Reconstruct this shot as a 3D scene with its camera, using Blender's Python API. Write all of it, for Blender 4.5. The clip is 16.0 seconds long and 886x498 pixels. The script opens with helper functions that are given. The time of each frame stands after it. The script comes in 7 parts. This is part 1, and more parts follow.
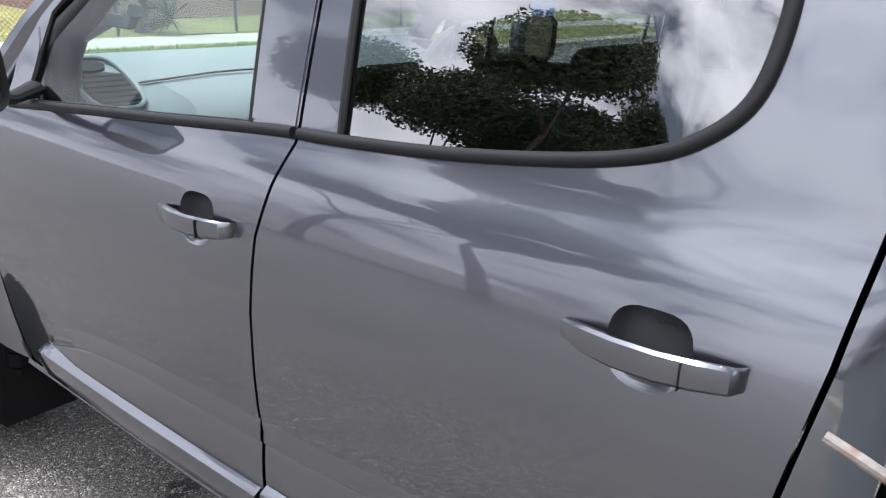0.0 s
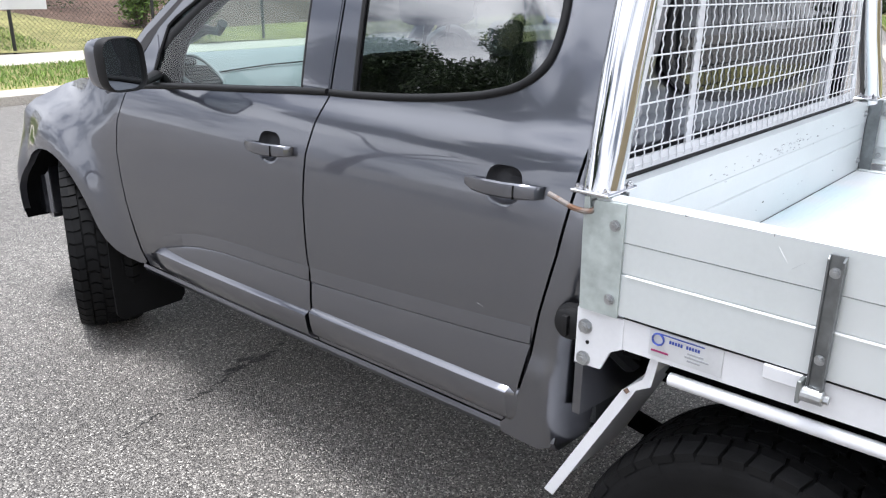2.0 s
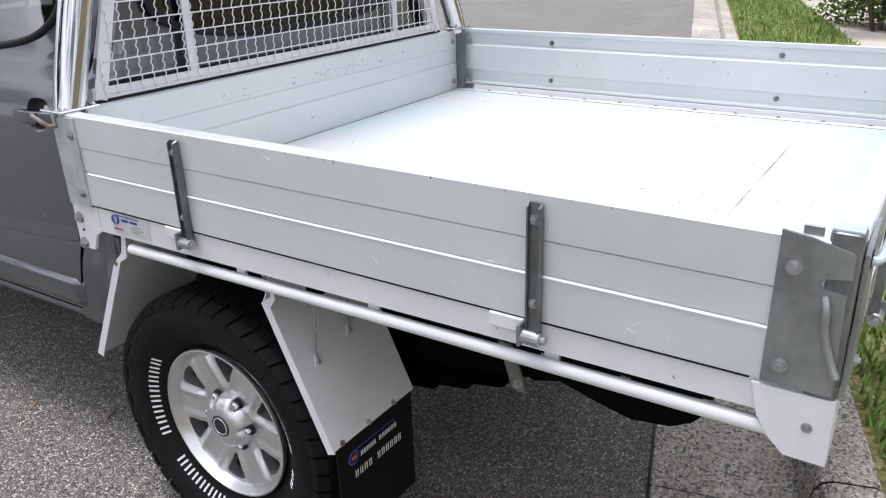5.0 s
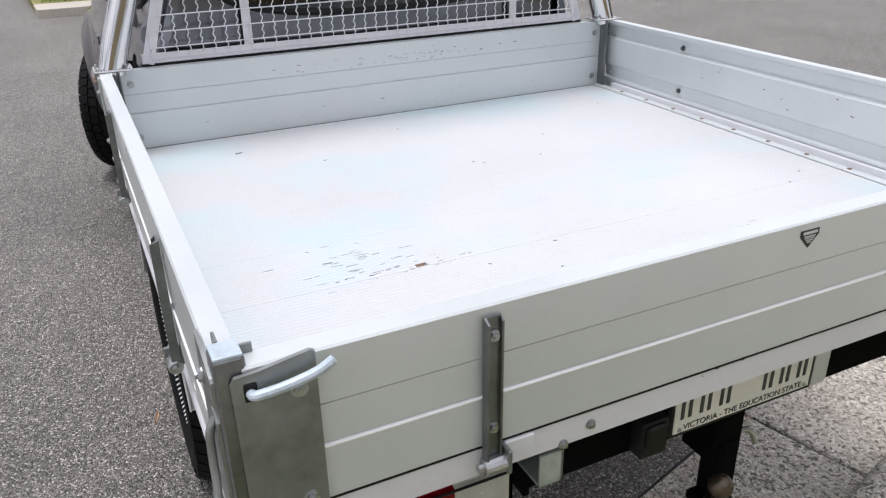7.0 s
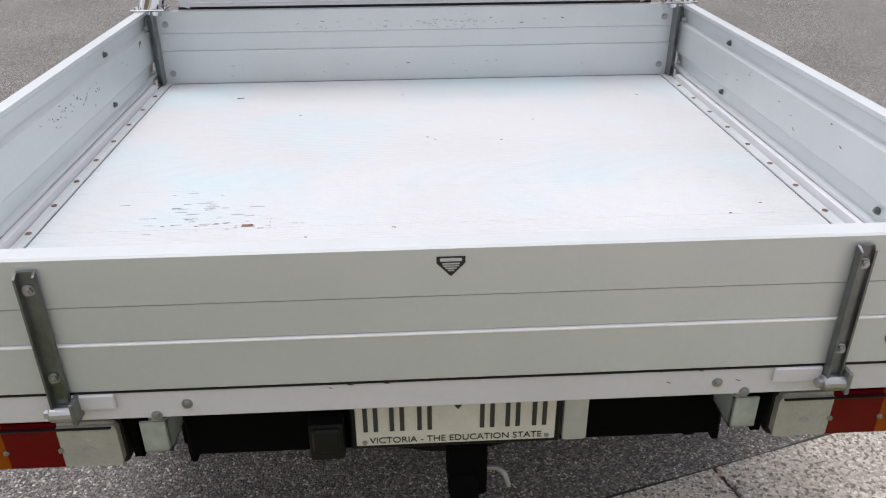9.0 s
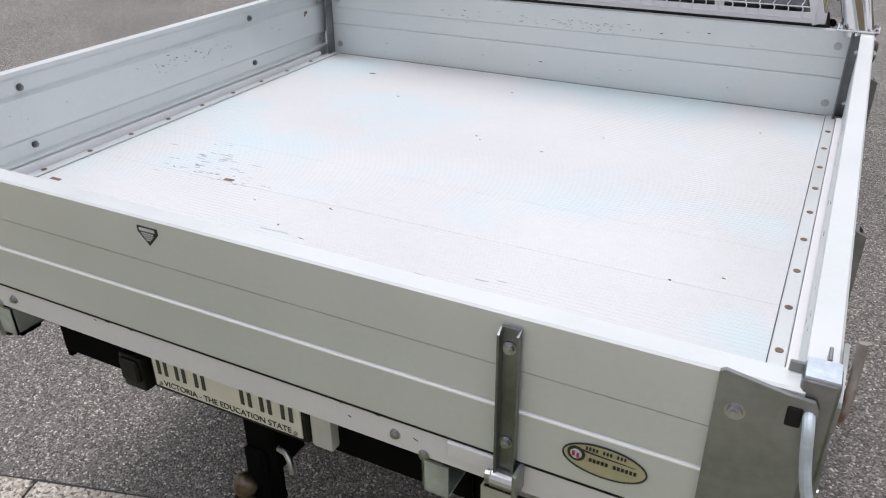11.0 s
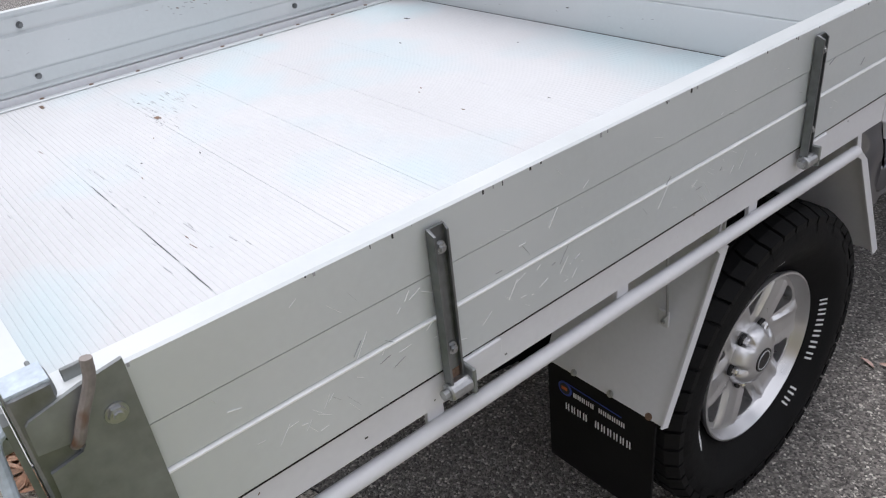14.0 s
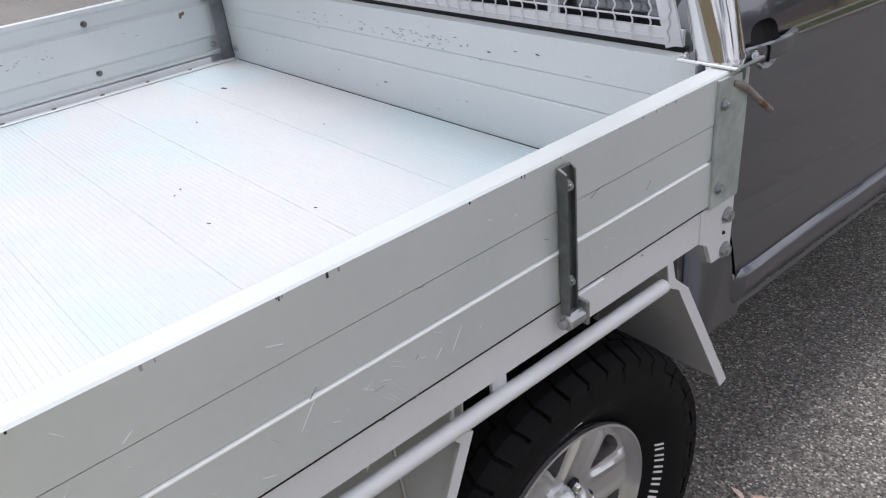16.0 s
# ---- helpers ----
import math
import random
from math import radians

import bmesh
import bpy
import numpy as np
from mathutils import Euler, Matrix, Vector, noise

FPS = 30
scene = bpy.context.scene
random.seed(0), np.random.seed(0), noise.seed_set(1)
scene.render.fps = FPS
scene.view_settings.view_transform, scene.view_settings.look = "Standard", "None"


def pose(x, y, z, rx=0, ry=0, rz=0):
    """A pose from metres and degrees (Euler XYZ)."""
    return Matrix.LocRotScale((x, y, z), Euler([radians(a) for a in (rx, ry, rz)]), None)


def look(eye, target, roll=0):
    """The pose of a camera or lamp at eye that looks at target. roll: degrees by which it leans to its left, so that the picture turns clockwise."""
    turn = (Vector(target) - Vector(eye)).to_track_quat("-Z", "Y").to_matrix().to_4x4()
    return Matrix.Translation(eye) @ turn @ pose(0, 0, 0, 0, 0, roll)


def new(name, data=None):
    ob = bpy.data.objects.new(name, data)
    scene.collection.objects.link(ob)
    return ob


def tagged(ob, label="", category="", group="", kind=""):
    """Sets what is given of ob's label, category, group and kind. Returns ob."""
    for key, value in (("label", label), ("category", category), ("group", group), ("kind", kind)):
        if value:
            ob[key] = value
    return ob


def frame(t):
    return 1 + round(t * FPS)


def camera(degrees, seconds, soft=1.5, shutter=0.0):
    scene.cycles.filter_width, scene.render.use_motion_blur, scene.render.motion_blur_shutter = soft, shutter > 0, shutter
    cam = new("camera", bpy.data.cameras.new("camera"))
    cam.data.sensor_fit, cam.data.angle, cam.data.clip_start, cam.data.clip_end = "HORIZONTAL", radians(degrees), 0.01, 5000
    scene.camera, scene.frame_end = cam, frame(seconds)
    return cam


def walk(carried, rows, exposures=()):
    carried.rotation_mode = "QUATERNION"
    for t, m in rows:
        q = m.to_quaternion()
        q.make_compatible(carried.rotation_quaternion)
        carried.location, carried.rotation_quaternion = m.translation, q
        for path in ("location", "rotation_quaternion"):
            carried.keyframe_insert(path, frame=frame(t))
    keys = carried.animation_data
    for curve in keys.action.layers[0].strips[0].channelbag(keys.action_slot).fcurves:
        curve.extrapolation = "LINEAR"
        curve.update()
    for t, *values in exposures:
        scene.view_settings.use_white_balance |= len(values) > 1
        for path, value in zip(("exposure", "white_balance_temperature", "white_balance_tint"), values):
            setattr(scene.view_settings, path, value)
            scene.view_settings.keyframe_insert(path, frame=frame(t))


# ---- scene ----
import mathutils

cam = camera(59.3, 16.0, soft=1.2)
PATH = [
    (0, (-1.538, 1.724, 1.5), (-0.092, 2.943, 0.848), 1.7),
    (0.5, (-1.753, 1.525, 1.525), (-0.37, 2.819, 0.884), 1.7),
    (1, (-1.878, 1.31, 1.534), (-0.509, 2.62, 0.896), 1.5),
    (1.5, (-2.006, 1.102, 1.544), (-0.63, 2.406, 0.905), 0.9),
    (2, (-2.149, 1.016, 1.549), (-0.741, 2.282, 0.905), 0.5),
    (2.5, (-2.279, 0.913, 1.556), (-0.813, 2.102, 0.898), 0.1),
    (3, (-2.345, 0.743, 1.547), (-0.791, 1.801, 0.866), -0.5),
    (3.5, (-2.376, 0.542, 1.542), (-0.736, 1.442, 0.837), -1.1),
    (4, (-2.305, 0.392, 1.542), (-0.622, 1.198, 0.822), -1.2),
    (4.5, (-2.124, 0.172, 1.551), (-0.473, 1.026, 0.811), -1.5),
    (4.7, (-2.058, 0.08, 1.552), (-0.446, 0.997, 0.805), -1.6),
    (6.8, (-1.132, -0.728, 1.674), (-0.286, 0.878, 0.834), -1.3),
    (7, (-1.002, -0.755, 1.669), (-0.227, 0.879, 0.816), -1.1),
    (7.5, (-0.75, -0.837, 1.685), (-0.133, 0.85, 0.805), -0.9),
    (8, (-0.533, -0.977, 1.693), (-0.067, 0.747, 0.793), -0.7),
    (8.5, (-0.292, -0.96, 1.671), (-0.002, 0.794, 0.755), -0.5),
    (9, (-0.071, -0.94, 1.675), (0.027, 0.827, 0.744), -0.3),
    (9.5, (0.201, -1.016, 1.685), (0.099, 0.74, 0.733), -0.1),
    (10, (0.403, -0.972, 1.678), (0.095, 0.751, 0.711), -0.1),
    (10.2, (0.485, -0.926, 1.691), (0.084, 0.776, 0.72), 0.0),
    (12.3, (1.457, -0.404, 1.67), (0.15, 0.816, 0.774), -2.5),
    (12.5, (1.53, -0.37, 1.671), (0.186, 0.806, 0.771), -2.8),
    (13, (1.603, -0.306, 1.658), (0.209, 0.788, 0.73), -3.9),
    (13.5, (1.561, -0.15, 1.629), (0.166, 0.903, 0.656), -5.2),
    (14, (1.553, -0.001, 1.594), (0.173, 1.026, 0.574), -6.7),
    (14.5, (1.649, 0.177, 1.597), (0.274, 1.173, 0.54), -8.0),
    (15, (1.658, 0.313, 1.568), (0.279, 1.291, 0.501), -8.4),
    (15.5, (1.575, 0.507, 1.554), (0.198, 1.511, 0.507), -7.7),
    (16, (1.543, 0.615, 1.58), (0.174, 1.696, 0.6), -6.6),
]
EXPOSURES = [(0.0, 0.90, 5950, 12), (2.0, 0.64, 6000, 12), (3.5, 0.38, 6050, 14), (4.5, 0.20, 6050, 14), (7.0, -0.21, 6150, 15), (9.0, -0.31, 6250, 16), (13.0, -0.28, 6150, 15), (16.0, -0.18, 6100, 15)]
walk(cam, [(t, look(eye, target, roll)) for t, eye, target, roll in PATH], EXPOSURES)

# ---- world, sun, exposure ----
world = bpy.data.worlds.new("overcast_sky")
scene.world = world
world.use_nodes = True
wn, wl = world.node_tree.nodes, world.node_tree.links
wn.clear()
w_out = wn.new("ShaderNodeOutputWorld")
w_bg = wn.new("ShaderNodeBackground")
sky = wn.new("ShaderNodeTexSky")
sky.sky_type = "NISHITA"
sky.sun_disc = False
sky.sun_elevation = radians(80.5)
sky.sun_rotation = radians(-41)
sky.air_density, sky.dust_density = 1.0, 1.5
w_co = wn.new("ShaderNodeTexCoord")
w_map = wn.new("ShaderNodeMapping")
w_map.inputs["Scale"].default_value = (1.0, 1.0, 2.2)
w_map.inputs["Rotation"].default_value = (0.0, 0.0, radians(100))
w_noise = wn.new("ShaderNodeTexNoise")
w_noise.inputs["Scale"].default_value = 2.9
w_noise.inputs["Detail"].default_value = 7.0
w_noise.inputs["Roughness"].default_value = 0.55
w_ramp = wn.new("ShaderNodeValToRGB")
w_ramp.color_ramp.elements[0].position = 0.36
w_ramp.color_ramp.elements[1].position = 0.45
w_ramp.color_ramp.elements[0].color = (0.25, 0.25, 0.25, 1)
w_tone = wn.new("ShaderNodeValToRGB")
w_tone.color_ramp.elements[0].color = (22.0, 22.8, 24.5, 1)
w_tone.color_ramp.elements[0].position = 0.36
w_tone.color_ramp.elements[1].color = (57.0, 56.6, 56.0, 1)
w_tone.color_ramp.elements[1].position = 0.60
w_mix = wn.new("ShaderNodeMixRGB")
wl.new(w_co.outputs["Generated"], w_map.inputs["Vector"])
wl.new(w_map.outputs["Vector"], w_noise.inputs["Vector"])
wl.new(w_noise.outputs["Fac"], w_ramp.inputs["Fac"])
wl.new(w_noise.outputs["Fac"], w_tone.inputs["Fac"])
wl.new(w_ramp.outputs["Color"], w_mix.inputs["Fac"])
wl.new(sky.outputs["Color"], w_mix.inputs["Color1"])
# clouds are brighter overhead than near the horizon
w_sep, w_rise, w_lift = wn.new("ShaderNodeSeparateXYZ"), wn.new("ShaderNodeMapRange"), wn.new("ShaderNodeVectorMath")
w_rise.inputs["To Min"].default_value, w_rise.inputs["To Max"].default_value = 0.82, 1.28
w_lift.operation = "SCALE"
wl.new(w_co.outputs["Generated"], w_sep.inputs["Vector"])
wl.new(w_sep.outputs["Z"], w_rise.inputs["Value"])
wl.new(w_tone.outputs["Color"], w_lift.inputs[0])
wl.new(w_rise.outputs["Result"], w_lift.inputs["Scale"])
wl.new(w_lift.outputs["Vector"], w_mix.inputs["Color2"])
wl.new(w_mix.outputs["Color"], w_bg.inputs["Color"])
w_bg.inputs["Strength"].default_value = 0.0255
wl.new(w_bg.outputs["Background"], w_out.inputs["Surface"])

sun_data = bpy.data.lights.new("sun", "SUN")
sun_data.energy, sun_data.angle, sun_data.color = 2.85, radians(20), (1.0, 0.96, 0.9)
sun = new("sun", sun_data)
sun.matrix_world = look((-1.3, 1.5, 12), (0, 0, 0))


# ---- materials ----
def mat(name, color, rough=0.5, metal=0.0, vary=0.12, scale=6.0, fine=120.0, bump=0.0, coat=0.0, spec=0.5, speck=None, island=0.0):
    """Principled surface: base colour varied at a coarse and a fine scale, roughness varied with it, fine bump.
    speck: (colour, scale, low, high) of small spots laid over the base."""
    m = bpy.data.materials.new(name)
    m.use_nodes = True
    n, l = m.node_tree.nodes, m.node_tree.links
    p = n["Principled BSDF"]
    co = n.new("ShaderNodeTexCoord")
    big, small = n.new("ShaderNodeTexNoise"), n.new("ShaderNodeTexNoise")
    big.inputs["Scale"].default_value, big.inputs["Detail"].default_value = scale, 5.0
    small.inputs["Scale"].default_value, small.inputs["Detail"].default_value = fine, 3.0
    for t in (big, small):
        l.new(co.outputs["Object"], t.inputs["Vector"])
    add = n.new("ShaderNodeMath")
    add.operation = "MULTIPLY_ADD"
    add.inputs[1].default_value = 0.45
    l.new(small.outputs["Fac"], add.inputs[0])
    l.new(big.outputs["Fac"], add.inputs[2])
    ramp = n.new("ShaderNodeValToRGB")
    lo, hi = [min(1.0, c * (1 - vary)) for c in color], [min(1.0, c * (1 + vary)) for c in color]
    ramp.color_ramp.elements[0].position, ramp.color_ramp.elements[1].position = 0.45, 0.98
    ramp.color_ramp.elements[0].color, ramp.color_ramp.elements[1].color = (*lo, 1), (*hi, 1)
    l.new(add.outputs[0], ramp.inputs["Fac"])
    last = ramp.outputs["Color"]
    if speck:
        vor = n.new("ShaderNodeTexNoise")
        vor.inputs["Scale"].default_value, vor.inputs["Detail"].default_value = speck[1], 2.0
        l.new(co.outputs["Object"], vor.inputs["Vector"])
        sr = n.new("ShaderNodeMapRange")
        sr.inputs["From Min"].default_value, sr.inputs["From Max"].default_value = speck[2], speck[3]
        l.new(vor.outputs["Fac"], sr.inputs["Value"])
        mx = n.new("ShaderNodeMixRGB")
        mx.inputs["Color2"].default_value = (*speck[0], 1)
        l.new(sr.outputs["Result"], mx.inputs["Fac"])
        l.new(last, mx.inputs["Color1"])
        last = mx.outputs["Color"]
    if island:
        geo, hsv = n.new("ShaderNodeNewGeometry"), n.new("ShaderNodeHueSaturation")
        mr = n.new("ShaderNodeMapRange")
        mr.inputs["To Min"].default_value, mr.inputs["To Max"].default_value = 1 - island, 1 + island
        l.new(geo.outputs["Random Per Island"], mr.inputs["Value"])
        l.new(mr.outputs["Result"], hsv.inputs["Value"])
        l.new(last, hsv.inputs["Color"])
        last = hsv.outputs["Color"]
    l.new(last, p.inputs["Base Color"])
    rr = n.new("ShaderNodeMapRange")
    rr.inputs["From Min"].default_value, rr.inputs["From Max"].default_value = 0.4, 1.0
    rr.inputs["To Min"].default_value, rr.inputs["To Max"].default_value = rough * 0.85, min(1.0, rough * 1.15)
    l.new(add.outputs[0], rr.inputs["Value"])
    l.new(rr.outputs["Result"], p.inputs["Roughness"])
    p.inputs["Metallic"].default_value = metal
    p.inputs["Specular IOR Level"].default_value = spec
    if coat:
        p.inputs["Coat Weight"].default_value, p.inputs["Coat Roughness"].default_value, p.inputs["Coat IOR"].default_value = coat, 0.025, 1.8
    if bump:
        b = n.new("ShaderNodeBump")
        b.inputs["Strength"].default_value, b.inputs["Distance"].default_value = bump, 0.004
        l.new(small.outputs["Fac"], b.inputs["Height"])
        l.new(b.outputs["Normal"], p.inputs["Normal"])
    return m


def glass(name, tint, gloss=1.5):
    m = bpy.data.materials.new(name)
    m.use_nodes = True
    n, l = m.node_tree.nodes, m.node_tree.links
    n.remove(n["Principled BSDF"])
    tr, gl, mx, fr = (n.new("ShaderNode" + k) for k in ("BsdfTransparent", "BsdfGlossy", "MixShader", "Fresnel"))
    tr.inputs["Color"].default_value = (*tint, 1)
    gl.inputs["Roughness"].default_value = 0.0
    fr.inputs["IOR"].default_value = gloss
    l.new(fr.outputs["Fac"], mx.inputs["Fac"])
    l.new(tr.outputs["BSDF"], mx.inputs[1])
    l.new(gl.outputs["BSDF"], mx.inputs[2])
    l.new(mx.outputs["Shader"], n["Material Output"].inputs["Surface"])
    return m


PAINT = mat("grey_metallic_paint", (0.127, 0.131, 0.152), 0.31, 1.0, 0.01, 1.5, 60, 0.0, coat=1.0)
PAINT.node_tree.nodes["Principled BSDF"].inputs["Specular Tint"].default_value = (0.45, 0.45, 0.48, 1)
TRIM_BLACK = mat("black_trim", (0.010, 0.010, 0.011), 0.5, 0, 0.2, 20, 200, 0.05, spec=0.25)
RUBBER = mat("tyre_rubber", (0.0085, 0.0085, 0.009), 0.65, 0, 0.3, 12, 160, 0.15, spec=0.12)
# dark grey that carries the shade inside the handle recess
RECESS_SHADE = mat("handle_recess_shade", (0.045, 0.045, 0.05), 0.6, 0.2, 0.1, 10, 300)
CHROME = mat("polished_steel", (0.66, 0.66, 0.67), 0.07, 1.0, 0.04, 8, 300)
GALV = mat("galvanised_steel", (0.25, 0.265, 0.265), 0.42, 0.65, 0.28, 9, 60, 0.06)
BOLT = mat("zinc_bolt", (0.42, 0.43, 0.44), 0.32, 0.9, 0.15, 60, 300)
ROD = mat("weathered_rod", (0.24, 0.215, 0.20), 0.65, 0.3, 0.3, 30, 200, 0.2, speck=((0.16, 0.085, 0.05), 22, 0.56, 0.64))
# post tops' sky reflection put into a pale blue; pale rods share it
CAP_ZINC = mat("skylit_pale_zinc", (0.46, 0.53, 0.60), 0.5, 0.15, 0.2, 40, 160, 0.05)
POST = mat("galvanised_post", (0.185, 0.195, 0.20), 0.32, 0.8, 0.3, 14, 80, 0.05)
RUST = mat("rusty_steel", (0.19, 0.125, 0.09), 0.75, 0.3, 0.5, 40, 220, 0.4)
ALU = mat("painted_white_aluminium", (0.625, 0.66, 0.668), 0.36, 0.32, 0.05, 2.5, 90, 0.02, speck=((0.66, 0.69, 0.70), 4.5, 0.48, 0.72))
ALU_DECK = mat("white_aluminium_deck", (0.56, 0.568, 0.583), 0.5, 0.0, 0.05, 1.8, 70, 0.02, spec=0.35, speck=((0.50, 0.59, 0.62), 2.6, 0.50, 0.70))
SHACKLE = mat("dull_plated_steel", (0.20, 0.195, 0.165), 0.5, 0.5, 0.3, 30, 160, 0.1)
# skylight on the board step put into a paler colour; scratches use it too
GLINT_SCRATCH = mat("edge_glint_and_scratch", (0.92, 0.93, 0.93), 0.35, 0.0, 0.03, 8, spec=0.5)
WHITE_STEEL = mat("white_painted_steel", (0.67, 0.675, 0.70), 0.4, 0, 0.05, 5, 90, 0.04, speck=((0.3, 0.2, 0.14), 45, 0.80, 0.84))
CHASSIS = mat("black_chassis_paint", (0.004, 0.004, 0.0045), 0.8, 0, 0.3, 12, 80, 0.1, spec=0.03)
ALLOY = mat("silver_alloy", (0.68, 0.68, 0.69), 0.3, 0.9, 0.02, 12, 400, 0, coat=0.2)
# shade behind the spokes, put into a dark alloy colour
BARREL = mat("shaded_alloy", (0.09, 0.088, 0.085), 0.55, 0.6, 0.2, 20, 100)
WHITE_INK = mat("white_lettering", (0.75, 0.75, 0.75), 0.6, 0, 0.1, 40)
BLUE_INK = mat("blue_print", (0.03, 0.06, 0.3), 0.5)
PLATE_INK = mat("faded_plate_print", (0.045, 0.045, 0.05), 0.5)
ORANGE_INK = mat("orange_print", (0.55, 0.13, 0.03), 0.5)
BLACK_INK = mat("black_print", (0.015, 0.015, 0.015), 0.5)
GREY_INK = mat("grey_print", (0.35, 0.36, 0.38), 0.5)
RED_INK = mat("red_print", (0.3, 0.03, 0.12), 0.5)
STICKER = mat("silver_sticker", (0.6, 0.61, 0.63), 0.4, 0.3, 0.06, 20)
# bright sheet for the brackets, and lit copy of GALV for front corner plates
BRIGHT_LIT_GALV = mat("bright_lit_galvanised_sheet", (0.43, 0.475, 0.465), 0.45, 0.4, 0.28, 12, 60, 0.06)
GOLD = mat("pale_gold_foil", (0.46, 0.44, 0.30), 0.3, 0.3, 0.1, 30)
PLATE_WHITE = mat("plate_cream", (0.72, 0.71, 0.64), 0.5, 0, 0.06, 30)
LENS_RED = mat("red_lens", (0.135, 0.002, 0.006), 0.12, 0, 0.1, 30, 200, 0, spec=0.3)
LENS_AMBER = mat("amber_lens", (0.27, 0.062, 0.004), 0.12, 0, 0.1, 30, 200, 0, spec=0.3)
LENS_WHITE = mat("frosted_clear_lens", (0.42, 0.42, 0.38), 0.25, 0, 0.1, 25, 200, 0, coat=0.3)
DASH = mat("grey_dash_plastic", (0.22, 0.25, 0.26), 0.55, 0, 0.06, 8, 400, 0.05)
DARK_CABIN = mat("dark_cabin_trim", (0.03, 0.032, 0.035), 0.7, 0, 0.15, 8)
SEAT = mat("dark_seat_fabric", (0.028, 0.03, 0.034), 0.85, 0, 0.2, 14, 300, 0.2)
GLASS_F = glass("front_glass", (0.74, 0.84, 0.82), 1.4)
GLASS_B = glass("cab_rear_glass", (0.12, 0.13, 0.135), 2.0)
GLASS_R = glass("rear_tinted_glass", (0.27, 0.3, 0.31), 3.7)
MIRROR = mat("mirror_glass", (0.42, 0.45, 0.47), 0.02, 1.0, 0.0)
LAMP_CLEAR = mat("headlamp_lens", (0.5, 0.52, 0.55), 0.08, 0.2, 0.1, 10, 100, 0, coat=1.0)
BARK = mat("pale_bark", (0.3, 0.27, 0.23), 0.85, 0, 0.3, 6, 40, 0.5)
DARK_BARK = mat("dark_bark", (0.08, 0.06, 0.05), 0.9, 0, 0.3, 6, 40, 0.5)
LEAF = mat("shrub_leaf", (0.10, 0.17, 0.03), 0.5, 0, 0.25, 3, 30, island=0.45)
LEAF_DARK = mat("tree_leaf", (0.035, 0.06, 0.02), 0.55, 0, 0.25, 3, 30, island=0.4)
GRASS = mat("grass_blade", (0.16, 0.25, 0.05), 0.6, 0, 0.25, 2, 30, island=0.4)
DRY = mat("dry_leaf", (0.55, 0.35, 0.24), 0.7, 0, 0.25, 30, island=0.35)
PALE_DRY = mat("pale_dry_leaf", (0.60, 0.44, 0.38), 0.7, 0, 0.25, 30)
FENCE = mat("black_fence_paint", (0.012, 0.012, 0.012), 0.5, 0, 0.1)
BIN_BLUE = mat("blue_plastic", (0.01, 0.12, 0.42), 0.45, 0, 0.08)
SIGN_WHITE = mat("white_board", (0.78, 0.78, 0.78), 0.5, 0, 0.04)


def ground_mat(name, stops, scale_fine, rough, bump, patch=0.15, pits=None, dist=0.01):
    """Aggregate surface: cells of several stone colours, coarse patches, optional dark pits."""
    m = bpy.data.materials.new(name)
    m.use_nodes = True
    n, l = m.node_tree.nodes, m.node_tree.links
    p = n["Principled BSDF"]
    co = n.new("ShaderNodeTexCoord")
    vor, big = n.new("ShaderNodeTexVoronoi"), n.new("ShaderNodeTexNoise")
    vor.inputs["Scale"].default_value = scale_fine
    big.inputs["Scale"].default_value, big.inputs["Detail"].default_value = 1.3, 6.0
    l.new(co.outputs["Object"], vor.inputs["Vector"])
    l.new(co.outputs["Object"], big.inputs["Vector"])
    sep = n.new("ShaderNodeSeparateColor")
    l.new(vor.outputs["Color"], sep.inputs["Color"])
    ramp = n.new("ShaderNodeValToRGB")
    while len(ramp.color_ramp.elements) < len(stops):
        ramp.color_ramp.elements.new(0.5)
    for e, (pos, col) in zip(ramp.color_ramp.elements, stops):
        e.position, e.color = pos, (*col, 1)
    l.new(sep.outputs[0], ramp.inputs["Fac"])
    mr = n.new("ShaderNodeMapRange")
    mr.inputs["From Min"].default_value, mr.inputs["From Max"].default_value = 0.3, 0.7
    mr.inputs["To Min"].default_value, mr.inputs["To Max"].default_value = 1 - patch, 1 + patch
    l.new(big.outputs["Fac"], mr.inputs["Value"])
    hsv = n.new("ShaderNodeHueSaturation")
    l.new(ramp.outputs["Color"], hsv.inputs["Color"])
    l.new(mr.outputs["Result"], hsv.inputs["Value"])
    last = hsv.outputs["Color"]
    height = vor.outputs["Distance"]
    if pits:
        pn = n.new("ShaderNodeTexNoise")
        pn.inputs["Scale"].default_value, pn.inputs["Detail"].default_value = pits[0], 3.0
        l.new(co.outputs["Object"], pn.inputs["Vector"])
        pr = n.new("ShaderNodeMapRange")
        pr.inputs["From Min"].default_value, pr.inputs["From Max"].default_value = pits[1], pits[2]
        l.new(pn.outputs["Fac"], pr.inputs["Value"])
        mx = n.new("ShaderNodeMixRGB")
        mx.inputs["Color2"].default_value = (*pits[3], 1)
        l.new(pr.outputs["Result"], mx.inputs["Fac"])
        l.new(last, mx.inputs["Color1"])
        last = mx.outputs["Color"]
    l.new(last, p.inputs["Base Color"])
    p.inputs["Roughness"].default_value = rough
    p.inputs["Specular IOR Level"].default_value = 0.35
    b = n.new("ShaderNodeBump")
    b.inputs["Strength"].default_value, b.inputs["Distance"].default_value = bump, dist
    b.invert = True
    l.new(height, b.inputs["Height"])
    l.new(b.outputs["Normal"], p.inputs["Normal"])
    return m


